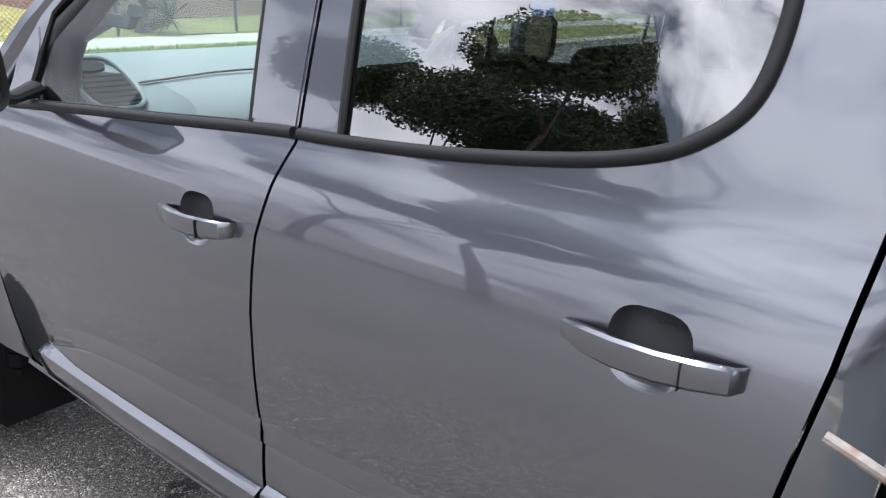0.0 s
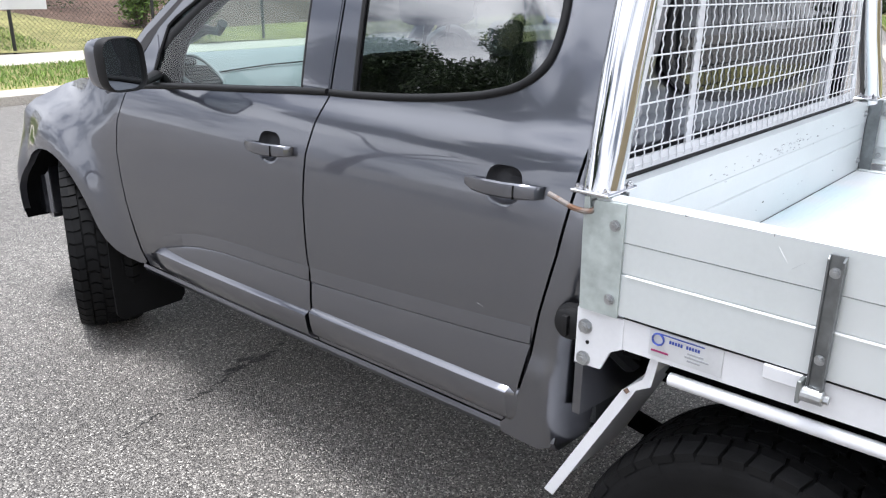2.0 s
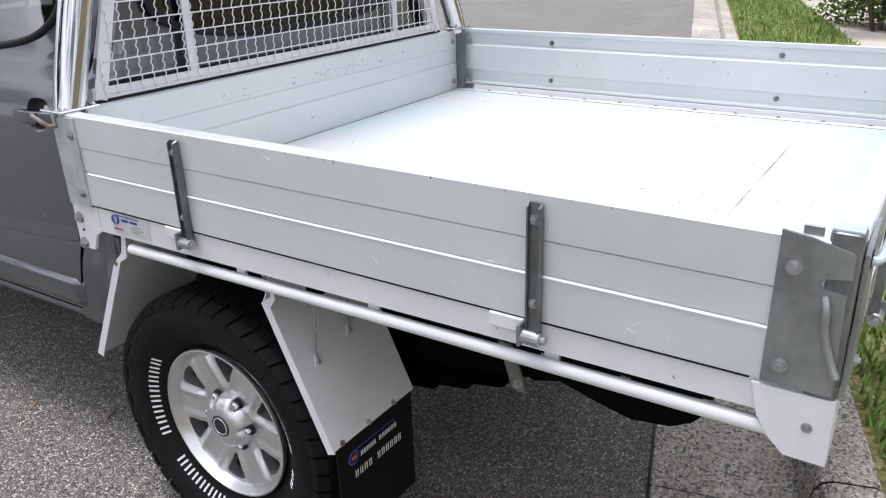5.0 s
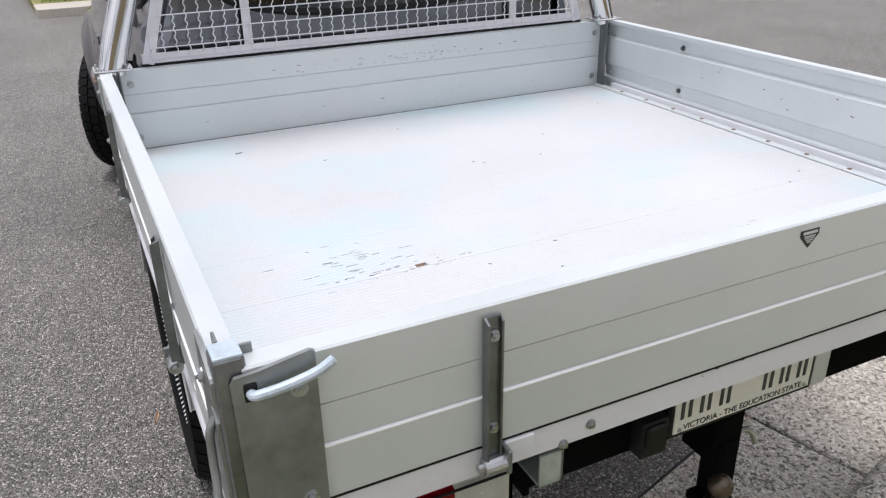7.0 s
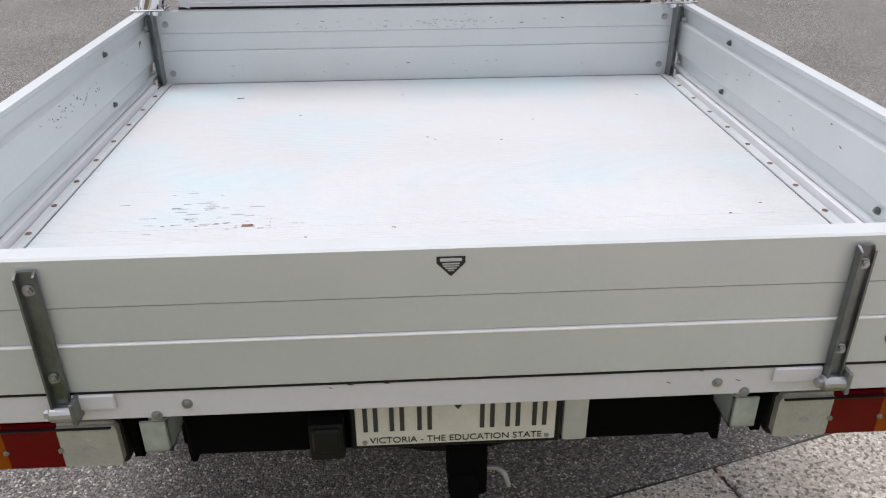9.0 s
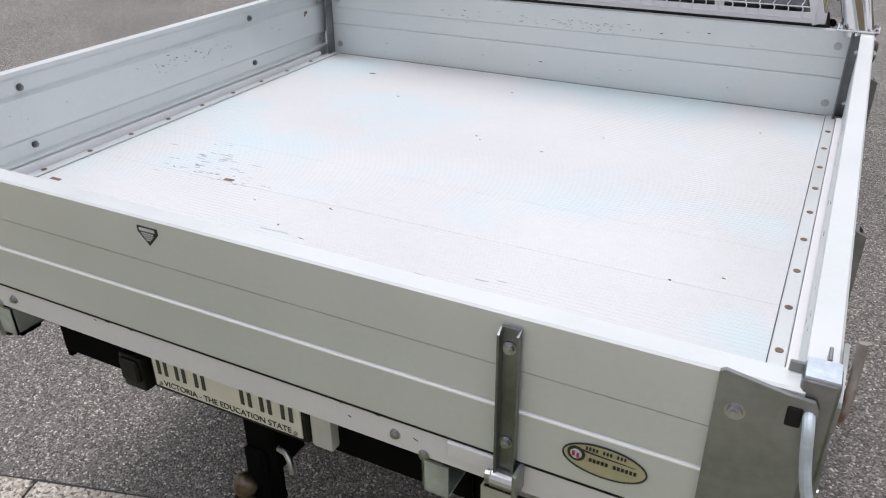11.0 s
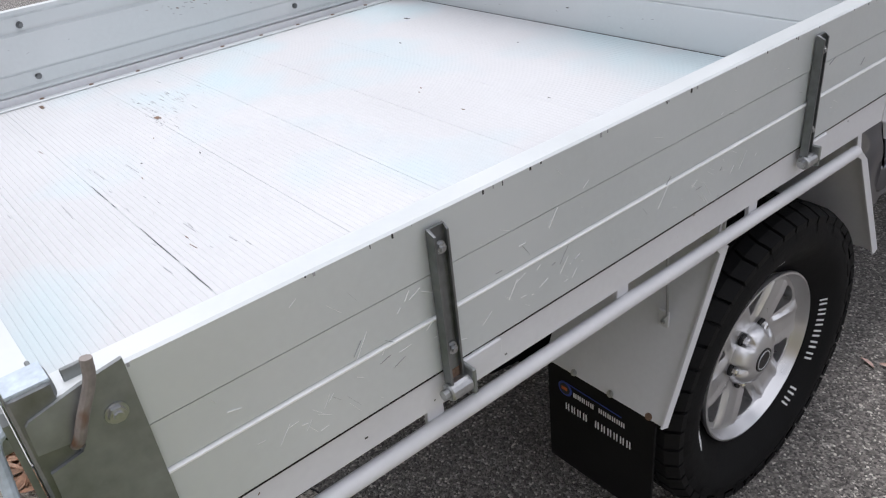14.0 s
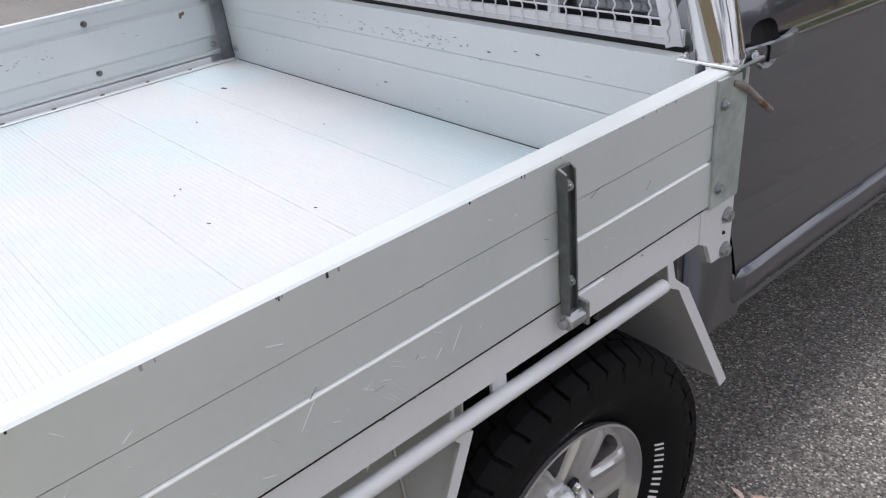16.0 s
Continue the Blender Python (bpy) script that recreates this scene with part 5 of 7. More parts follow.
mark(oval, [(0.6692, -0.0034, 1.007), (0.6722, -0.0034, 1.007)], (0, 0, 0.0036), RED_INK)
for k in range(12):
    if k != 5:
        xa = 0.6845 + 0.0050 * k
        mark(oval, [(xa, -0.0018, 1.0045), (xa + 0.0034, -0.0018, 1.0045)], (0, 0, 0.0024), BLACK_INK)
for k in range(12):
    if k not in (4, 8):
        xa = 0.6795 + 0.0043 * k
        mark(oval, [(xa, -0.0018, 1.0215), (xa + 0.0024, -0.0018, 1.0215)], (0, 0, 0.0022), BLACK_INK)
swoosh = tube(bmesh.new(), [(0.672, -0.0018, 1.0165), (0.700, -0.0018, 1.0145), (0.742, -0.0018, 1.0128)], [0.0016, 0.0010, 0.0003], 5)
part("sticker_line", swoosh, BLACK_INK, oval)

# headboard
bm = bmesh.new()
prism(bm, [(1.742, DECK - 0.01), (1.742, ZA - 0.0025), (1.747, ZA + 0.001), (1.744, ZA + 0.003), (1.743, ZB - 0.0015), (1.7445, ZB), (1.742, ZB + 0.0015), (1.742, 1.177), (1.772, 1.177), (1.772, DECK - 0.01)], 0, -0.9, 0.9)
head = part("headboard", bm, ALU, truck, "white aluminium headboard with scuffed boards", smooth=False)
for s in (-1, 1):
    for z in (1.136, 0.972):
        bolt(head, (s * 0.842, 1.742, z), (0, -1, 0), 0.0085, 0.006)
    bm = B((s * 0.868, 1.700, DECK + 0.004), (s * 0.873, 1.742, 1.185), 0.001)
    box(bm, (s * 0.868, 1.737, DECK + 0.004), (s * 0.897, 1.742, 1.185), 0.001)
    part("corner_angle", bm, POST, head, "galvanised corner angle", smooth=False)
rnd = random.Random(7)
for k in range(78):
    x, z = rnd.gauss(0.06, 0.20), rnd.gauss(1.127, 0.011)
    if k > 64:
        x, z = rnd.uniform(-0.7, 0.6), rnd.uniform(0.96, 1.0)
    a, b = rnd.uniform(0.002, 0.014), rnd.uniform(0.0003, 0.0013)
    mark(head, [(x, 1.7415, z), (x + a, 1.7415, z + rnd.uniform(-0.002, 0.002))], (0, 0, b), GREY_INK if rnd.random() < 0.85 else BLACK_INK, "scuff")

# wear on the drop sides: pale scratches low on the outer face, dark nicks along the top edge
rnd = random.Random(19)
for p in [o for o in bpy.data.objects if o.name.startswith("side_panel")]:
    s = -1 if min(v.co.x for v in p.data.vertices) < 0 else 1
    for k in range(110 if s > 0 else 24):
        y, z = (rnd.gauss((1.02, 0.62, 0.30)[k % 3], 0.07), rnd.gauss(1.0, 0.016)) if k % 2 else (rnd.uniform(0.15, 1.5), rnd.uniform(0.97, 1.17))
        if not 0.12 < y < 1.6:
            continue
        d, a = rnd.uniform(0.002, 0.020), rnd.uniform(-1.6, 1.6)
        mark(p, [(s * (W + 0.0001), y, z), (s * (W + 0.0001), y + d, z + d * a)], (0, 0, rnd.uniform(0.0001, 0.00025)), GLINT_SCRATCH if k % 5 else GREY_INK, "scratch")
    for k in range(32 if s > 0 else 12):
        y = rnd.uniform(0.1, 1.6)
        h = rnd.uniform(0.0006, 0.0034)
        mark(p, [(s * (W + 0.0001), y, ZTOP - 0.003 - h), (s * (W + 0.0001), y + rnd.uniform(0.0005, 0.003), ZTOP - 0.003 - h)], (0, 0, h), BLACK_INK if k % 2 else GREY_INK, "nick")
    for k in range(44 if s < 0 else 16):
        y, z = (rnd.uniform(0.15, 1.5), rnd.gauss(1.08, 0.02)) if k < 14 else (rnd.gauss(0.98, 0.10), rnd.gauss(1.085, 0.012))
        mark(p, [(s * (W - PT + 0.0018), y, z), (s * (W - PT + 0.0018), y + rnd.uniform(0.002, 0.012), z + rnd.uniform(-0.004, 0.004))], (0, 0, rnd.uniform(0.0004, 0.0015)), RUST if k % 3 == 0 else GREY_INK, "scuff")

# rails
for s in (-1, 1):
    bm = bmesh.new()
    prism(bm, [(0.012, Z0 + 0.004), (0.012, Z1), (1.665, Z1 - 0.002), (1.665, Z0 - 0.012)], 0, s * (W - 0.006), s * (W - 0.045))
    rail = part("side_rail", bm, WHITE_STEEL, truck, "white painted steel side rail", smooth=False)
    # thin black strip set in the joint between panel and rail
    part("rail_gap_strip", B((s * (W - 0.012), 0.115, Z1 - 0.0012), (s * (W - 0.0016), 1.662, Z1 + 0.0004), 0.0002), TRIM_BLACK, rail, "thin black gap strip under the side panel", smooth=False)
    bm = bmesh.new()
    prism(bm, [(1.762, 0.953), (1.762, 0.833), (1.704, 0.835), (1.685, 0.878), (1.66, 0.892), (1.66, 0.953)], 0, s * (W - 0.012), s * (W - 0.004))
    part("mount_plate", bm, WHITE_STEEL, rail, "white bolted mounting plate", smooth=False)
    for z in (0.916, 0.847):
        bolt(rail, (s * (W - 0.004), 1.742, z), (s, 0, 0), 0.012, 0.009)
    # tiny black head drawn for the dark of an empty hole
    for z in (0.884,):
        bolt(rail, (s * (W - 0.004), 1.735, z), (s, 0, 0), 0.003, 0.001, BLACK_INK)
    bm = bmesh.new()
    prism(bm, [(0.0, 0.955), (0.0, 0.850), (0.055, 0.850), (0.078, 0.872), (0.098, 0.905), (0.11, 0.955)], 0, s * (W - 0.008), s * (W + 0.003))
    part("end_plate", bm, WHITE_STEEL, rail, "white rear end plate", smooth=False)
    bolt(rail, (s * (W + 0.003), 0.03, 0.905), (s, 0, 0), 0.006, 0.003)
    bm = bmesh.new()
    prism(bm, [(s * 0.868, 0.925), (s * 0.868, 0.90), (s * 0.875, 0.852), (s * (W + 0.002), 0.850), (s * (W + 0.002), 0.925)], 1, -0.001, 0.004)
    part("end_plate", bm, WHITE_STEEL, rail, smooth=False)
    for y in (1.362, 0.508):
        part("lug_pad", B((s * (W - 0.006), y - 0.035, 0.932), (s * (W + 0.004), y + 0.035, 0.958), 0.002), WHITE_STEEL, rail, smooth=False)
    for k in range(7):
        y, z = rnd.uniform(0.15, 1.6), rnd.uniform(0.915, 0.953)
        mark(rail, [(s * (W - 0.0059), y, z), (s * (W - 0.0059), y + rnd.uniform(0.001, 0.007), z + rnd.uniform(-0.002, 0.004))], (0, 0, rnd.uniform(0.0003, 0.001)), BLACK_INK if k % 3 else RUST, "chip")
    # rope rail under the side rail
    tx, dz = (W - 0.014, 0.0) if s < 0 else (W - 0.006, -0.005)
    pts = [(s * tx, 1.563, 0.862 + dz), (s * tx, 1.2, 0.867 + dz), (s * tx, 0.8, 0.872 + dz), (s * tx, 0.4, 0.875 + dz), (s * tx, 0.07, 0.878 + dz)]
    tubeo = part("rope_rail", tube(bmesh.new(), pts, 0.0125, 12), WHITE_STEEL, truck, "white steel rope rail tube")
    for y in (1.187, 0.818, 0.434):
        part("rail_tab", B((s * (tx - 0.016), y - 0.014, 0.866 + dz), (s * (tx - 0.008), y + 0.014, Z0 + 0.02), 0.001), WHITE_STEEL, tubeo, smooth=False)

# sticker on the left rail, its print as bars
lab = part("rail_sticker", B((-(W - 0.006), 1.466, 0.903), (-(W - 0.0035), 1.606, 0.955), 0.0005), STICKER, truck, "silver maker's sticker with blue print", smooth=False)
xs = -(W - 0.0028)
part("sticker_ring", tube(bmesh.new(), [(xs, 1.588 + 0.011 * math.cos(a), 0.938 + 0.011 * math.sin(a)) for a in (2 * math.pi * k / 20 for k in range(20))], 0.0042, 5, closed=True, flat=0.4), BLUE_INK, lab)
mark(lab, [(xs, 1.588, 0.9495), (xs, 1.50, 0.9485)], (0, 0, 0.0010), BLUE_INK)
for k in range(11):
    if k != 5:
        mark(lab, [(xs, 1.566 - 0.0054 * k, 0.939), (xs, 1.5625 - 0.0054 * k, 0.939)], (0, 0, 0.0030), BLUE_INK)
mark(lab, [(xs, 1.600, 0.914), (xs, 1.566, 0.914)], (0, 0, 0.0018), RED_INK)
for k, (a, b) in enumerate(((1.53, 1.50), (1.535, 1.49), (1.53, 1.505))):
    mark(lab, [(xs, a, 0.928 - 0.007 * k), (xs, b, 0.928 - 0.007 * k)], (0, 0, 0.0016), GREY_INK)

# rear rail, lamps, plate, tow bar
rail = part("rear_rail", B((-0.885, 0.004, Z0), (0.885, 0.044, Z1 - 0.002), 0.003), WHITE_STEEL, truck, "white painted rear rail with chipped edge", smooth=False)
for x, z in ((-0.403, 0.930), (-0.451, 0.910), (0.405, 0.930), (0.451, 0.910), (0.86, 0.928), (0.856, 0.913), (-0.86, 0.928)):
    bolt(rail, (x, 0.004, z), (0, -1, 0), 0.0065, 0.005)
part("rail_gap_strip", B((-0.884, 0.0012, Z1 - 0.0022), (0.884, 0.010, Z1 + 0.0008), 0.0002), TRIM_BLACK, rail, "thin black gap strip under the tail panel", smooth=False)
for x in (-0.535, 0.535):
    part("lug_pad", B((x - 0.045, -0.004, 0.930), (x + 0.03, 0.004, 0.956), 0.002), WHITE_STEEL, rail, smooth=False)
rnd = random.Random(3)
for k in range(8):
    x = rnd.uniform(-0.5, 0.8)
    z = Z1 - 0.004 - rnd.random() ** 3 * 0.03
    mark(rail, [(x, 0.0037, z), (x + rnd.uniform(0.002, 0.009), 0.0037, z - rnd.uniform(0, 0.003))], (0, 0, 0.0005), BLACK_INK, "chip")
for s in (-1, 1):
    bm = bmesh.new()
    prism(bm, [(s * 0.442, 0.89), (s * 0.484, 0.89), (s * 0.484, 0.832), (s * 0.442, 0.832)], 1, 0.012, 0.016)
    box(bm, (s * 0.442, 0.012, 0.832), (s * 0.446, 0.08, 0.89))
    box(bm, (s * 0.442, 0.012, 0.832), (s * 0.484, 0.08, 0.836))
    part("rail_bracket", bm, BRIGHT_LIT_GALV, truck, "galvanised angle bracket", smooth=False)
    lamp = part("lamp_base", B((s * 0.524, 0.040, 0.783), (s * 0.797, 0.075, 0.884), 0.012, 3), TRIM_BLACK, truck, "rear lamp cluster")
    for x0, x1, m, nm in ((0.528, 0.619, LENS_WHITE, "reversing_lens"), (0.619, 0.703, LENS_RED, "brake_lens"), (0.703, 0.793, LENS_AMBER, "indicator_lens")):
        bm = bmesh.new()
        if nm == "brake_lens":
            out = [(x0, 0.789), (x1, 0.789), (x1, 0.878), (x0, 0.878)]
        else:
            e, f = (x0, x1) if nm == "reversing_lens" else (x1, x0)
            g = 0.013 if e < f else -0.013
            out = [(f, 0.789), (e + g, 0.789), (e + g * 0.3, 0.793), (e, 0.802), (e, 0.865), (e + g * 0.3, 0.874), (e + g, 0.878), (f, 0.878)]
        prism(bm, [(s * a, b) for a, b in out], 1, 0.028, 0.055)
        top = [v for v in bm.verts if v.co.y < 0.03]
        bmesh.ops.bevel(bm, geom=[q for q in bm.edges if q.verts[0] in top and q.verts[1] in top and abs(q.verts[0].co.z - q.verts[1].co.z) < 0.03 and abs(q.verts[0].co.x - q.verts[1].co.x) > 0.02], offset=0.006, segments=2, affect="EDGES")
        part(nm, bm, m, lamp)
    # reflector bowl and bulb glimpsed behind the clear lens, lip along the top of the lenses
    part("lens_lip", B((s * 0.534, 0.0235, 0.8695), (s * 0.788, 0.0290, 0.8720), 0.0008), TRIM_BLACK, lamp, smooth=False)
    part("bulb_ring", tube(bmesh.new(), [(s * (0.577 + 0.0085 * math.cos(a)), 0.0278, 0.828 + 0.005 * math.sin(a)) for a in (2 * math.pi * k / 14 for k in range(14))], 0.0012, 5, closed=True), GREY_INK, lamp)
    hanger = bmesh.new()
    box(hanger, (s * 0.505, 0.055, 0.785), (s * 0.521, 0.060, 0.905))
    box(hanger, (s * 0.505, 0.055, 0.785), (s * 0.508, 0.10, 0.905))
    part("lamp_hanger", hanger, CHASSIS, truck, "black steel lamp hanger", smooth=False)
    for x in (0.619, 0.703):
        bolt(lamp, (s * x, 0.027, 0.829), (0, -1, 0), 0.0035, 0.002)
bm = bmesh.new()
box(bm, (-0.452, 0.10, 0.737), (0.478, 0.19, 0.835), 0.008)
for x in (-0.446, 0.472):
    box(bm, (x - 0.006, 0.105, 0.722), (x + 0.006, 0.20, 0.745), 0.002)
part("tow_beam", bm, CHASSIS, truck, "black tow bar beam")
bm = B((-0.240, 0.066, 0.748), (-0.182, 0.10, 0.825), 0.006, 2)
box(bm, (-0.234, 0.058, 0.770), (-0.188, 0.07, 0.818), 0.004)
part("trailer_socket", bm, TRIM_BLACK, truck, "black trailer socket")
plate_frame = part("number_plate", B((-0.172, 0.078, 0.757), (0.185, 0.096, 0.892), 0.004), TRIM_BLACK, truck, "cream number plate in a black frame", smooth=False)
part("plate_face", B((-0.162, 0.0755, 0.768), (0.174, 0.0785, 0.882), 0.001), PLATE_WHITE, plate_frame, smooth=False)
for k, x in enumerate((-0.137, -0.093, -0.047, 0.058, 0.101, 0.146)):
    for d in (-0.0085, 0.0085):
        mark(plate_frame, [(x + d - 0.0038, 0.0745, 0.833), (x + d + 0.0038, 0.0745, 0.833)], (0, 0, 0.034), PLATE_INK)
badge = bmesh.new()
prism(badge, [(-0.008, 0.878), (0.026, 0.878), (0.026, 0.862), (0.009, 0.840), (-0.008, 0.862)], 1, 0.0740, 0.0752)
part("plate_badge", badge, PLATE_INK, plate_frame, smooth=False)
for x in (-0.148, 0.160):
    bolt(plate_frame, (x, 0.0755, 0.776), (0, -1, 0), 0.0035, 0.002)
txt = bpy.data.curves.new("plate_slogan", "FONT")
txt.body, txt.size, txt.align_x, txt.extrude = "VICTORIA - THE EDUCATION STATE", 0.0178, "CENTER", 0.0004
txt.materials.append(BLACK_INK)
t_ob = new("plate_slogan", txt)
t_ob.parent = plate_frame
t_ob.matrix_local = pose(0.006, 0.0748, 0.7735, 90, 0, 0)
part("plate_lamp", B((0.188, 0.08, 0.756), (0.232, 0.12, 0.85), 0.008, 2), STICKER, truck, "pale plate lamp housing")
bm = bmesh.new()
box(bm, (-0.004, 0.115, 0.60), (0.066, 0.21, 0.755), 0.006)
box(bm, (0.0, 0.10, 0.52), (0.05, 0.16, 0.66), 0.008)
box(bm, (-0.024, 0.062, 0.498), (0.05, 0.16, 0.522), 0.006)
tow = part("tow_tongue", bm, CHASSIS, truck, "black tow tongue")
bm = lathe(bmesh.new(), [(0.0, 0.028), (0.014, 0.028), (0.016, 0.014), (0.028, 0.013), (0.034, 0.02), (0.044, 0.0245), (0.054, 0.025), (0.066, 0.02), (0.074, 0.012), (0.077, 0.0005)], (0.003, 0.094, 0.520), "z", 24)
part("tow_ball", bm, mat("worn_tow_ball", (0.14, 0.11, 0.085), 0.35, 0.8, 0.4, 40, 200, 0.2), tow, "worn steel tow ball")
part("hitch_pin", tube(bmesh.new(), [(0.05, 0.13, 0.66), (0.085, 0.125, 0.66), (0.097, 0.12, 0.65), (0.105, 0.115, 0.625)], 0.006, 8), BOLT, tow, "bent hitch pin")

# deck: boards laid across, with fine ribs
BOARDS = [(0.030, 0.182), (0.182, 0.333), (0.333, 0.592), (0.592, 0.80), (0.80, 1.03), (1.03, 1.26), (1.26, 1.50), (1.50, 1.741)]
for a, b in BOARDS:
    n = int((b - a - 0.004) / 0.0115)
    step = (b - a - 0.001) / n
    prof = [(a + 0.0001, DECK - 0.02)]
    for i in range(n):
        y = a + 0.0003 + i * step
        prof += [(y, DECK - 0.0009), (y + 0.0010, DECK - 0.0002), (y + 0.0022, DECK), (y + step - 0.0020, DECK), (y + step - 0.0010, DECK - 0.0002), (y + step - 0.0002, DECK - 0.0009)]
    prof.append((b - 0.0001, DECK - 0.02))
    part("deck_board", prism(bmesh.new(), prof, 0, -0.8502, 0.8502), ALU_DECK, truck, "ribbed white aluminium deck board", smooth=False)
for s in (-1, 1):
    bm = B((s * 0.852, 0.03, DECK - 0.02), (s * 0.879, 1.735, DECK + 0.005), 0.002)
    strip = part("deck_strip", bm, ALU, truck, "white edge strip with rusty screws", smooth=False)
    for k in range(12):
        y = 0.155 + 0.1425 * k
        if y < 1.72:
            bm = tube(bmesh.new(), [(s * 0.866, y, DECK + 0.004), (s * 0.866, y, DECK + 0.0065)], 0.0070, 8)
            part("rusty_screw", bm, RUST, strip, smooth=False)
    part("hinge_gap", B((s * 0.880, 0.03, 0.915), (s * 0.886, 1.735, 0.9365), 0.001), TRIM_BLACK, truck, smooth=False)
    # black strip put in for the shade of the gap beside the boards
    part("strip_gap_shade", B((s * 0.8504, 0.03, 0.915), (s * 0.8519, 1.735, DECK + 0.0002), 0.0002), TRIM_BLACK, truck, smooth=False)
part("headboard_seam", B((-0.846, 1.7395, 0.92), (0.846, 1.7418, DECK + 0.0008), 0.0003), TRIM_BLACK, truck, "dark seam at the foot of the headboard", smooth=False)
# stains and scrapes on the deck
rnd = random.Random(12)


def scrape(x, y, a, b, material, name="scrape"):
    mark(deck_marks, [(x - a, y, DECK + 0.0002), (x + a, y + rnd.uniform(-0.003, 0.003), DECK + 0.0002)], (0, b, 0), material, name)


# added filler plate: keeps the gaps between boards shallow and less dark
part("seam_filler", B((-0.846, 0.032, DECK - 0.018), (0.846, 1.74, DECK - 0.0016), 0), ALU, truck, smooth=False)
bm = bmesh.new()
for a, b in ((-0.12, -0.02), (0.0, 0.03), (0.16, 0.34), (0.36, 0.47)):
    tube(bm, [(a, 0.3342, DECK + 0.0002), ((a + b) / 2, 0.3336, DECK + 0.0002), (b, 0.3342, DECK + 0.0002)], [0.0003, 0.0008, 0.0003], 4)
deck_marks = part("deck_wear", bm, BLACK_INK, truck, "dark worn joint line")
for k in range(24):
    x, y = rnd.gauss(-0.42, 0.07), rnd.gauss(0.60, 0.025)
    scrape(x, y, rnd.uniform(0.001, 0.007), rnd.uniform(0.0003, 0.0008), GREY_INK if k % 8 else BLACK_INK)
for k in range(34):
    scrape(rnd.gauss(-0.53, 0.07), rnd.gauss(0.67, 0.05), rnd.uniform(0.004, 0.018), rnd.uniform(0.0003, 0.0007), GREY_INK)
for k in range(16):
    scrape(rnd.gauss(0.05, 0.25), rnd.gauss(0.40, 0.05), rnd.uniform(0.003, 0.014), rnd.uniform(0.0003, 0.0008), GREY_INK if k % 4 else RUST)
for k in range(14):
    x, y = rnd.uniform(-0.75, 0.75), rnd.uniform(0.15, 1.65)
    scrape(x, y, rnd.uniform(0.002, 0.005), rnd.uniform(0.001, 0.002), BLACK_INK if k % 3 else RUST)
for k in range(6):
    scrape(rnd.uniform(-0.3, 0.4), rnd.gauss(0.42, 0.12), rnd.uniform(0.01, 0.04), 0.0006, GREY_INK)
for x, z, a, b in ((-W + PT - 0.0018, 1.104, 0.018, 0.005), (-W + PT - 0.0018, 1.096, 0.007, 0.004)):
    mark(deck_marks, [(x, 1.60, z), (x, 1.60 + a, z + 0.003)], (0, 0, b), RUST, "rust_spot")
scrape(-0.411, 0.601, 0.012, 0.006, RUST, "rust_spot")
scrape(-0.80, 0.42, 0.016, 0.005, RUST, "rust_spot")
mark(deck_marks, [(-0.597, 1.552, DECK + 0.0002), (-0.576, 1.555, DECK + 0.0002)], (0, 0.0035, 0), BLACK_INK, "chip")

# mesh guard behind the cab
guard_top, guard_foot = 1.66, 1.185


def guard_half(z):
    return 0.795 - 0.30 * (z - guard_foot)


guard = part("mesh_guard", tube(bmesh.new(), [(-guard_half(guard_foot), 1.776, guard_foot + 0.012), (guard_half(guard_foot), 1.776, guard_foot + 0.012)], 0.002, 4), WHITE_STEEL, truck, "white steel mesh guard behind the cab")


def flat_bar(x0, z0, x1, z1, w, y=1.776, name="guard_bar"):
    a, b = Vector((x0, z0)), Vector((x1, z1))
    n = Vector((-(b - a).y, (b - a).x)).normalized() * w / 2
    part(name, prism(bmesh.new(), [tuple(a - n), tuple(b - n), tuple(b + n), tuple(a + n)], 1, y, y + 0.006), WHITE_STEEL, guard, smooth=False)


GH, GT = guard_half(guard_foot), guard_half(guard_top)
flat_bar(-GH, guard_foot + 0.014, GH, guard_foot + 0.014, 0.030)
flat_bar(-GT, guard_top, GT, guard_top, 0.03)
flat_bar(-GH + 0.016, guard_foot + 0.0, -GT + 0.016, guard_top, 0.034, 1.7735)
flat_bar(GH - 0.016, guard_foot + 0.0, GT - 0.016, guard_top, 0.034, 1.7735)
for x in (-0.468, 0.50):
    flat_bar(x, guard_foot - 0.0, x, guard_top, 0.027, 1.7785)
part("guard_shadow_strip", B((-0.80, 1.775, 1.172), (0.80, 1.79, 1.186), 0.002), TRIM_BLACK, guard, smooth=False)
k, z = 0, guard_foot + 0.045
while z < guard_top - 0.02:
    h = guard_half(z) - 0.012
    part("wire", tube(bmesh.new(), [(-h, 1.772, z), (0, 1.772, z), (h, 1.772, z)], 0.0019, 6), WHITE_STEEL, guard)
    z += 0.047
xs = [-0.765 + 0.0383 * i for i in range(41)]
for x in xs:
    top = guard_top if abs(x) < GT else guard_foot + (0.795 - abs(x)) / 0.30 - 0.01
    if top < guard_foot + 0.05:
        continue
    n = int((top - guard_foot - 0.004) / 0.0040)
    pts = [(x + 0.0028 * math.sin(i * math.pi / 3), 1.772, guard_foot + 0.006 + (top - guard_foot - 0.006) * i / n) for i in range(n + 1)]
    part("wire", tube(bmesh.new(), pts, 0.0017, 5), WHITE_STEEL, guard)

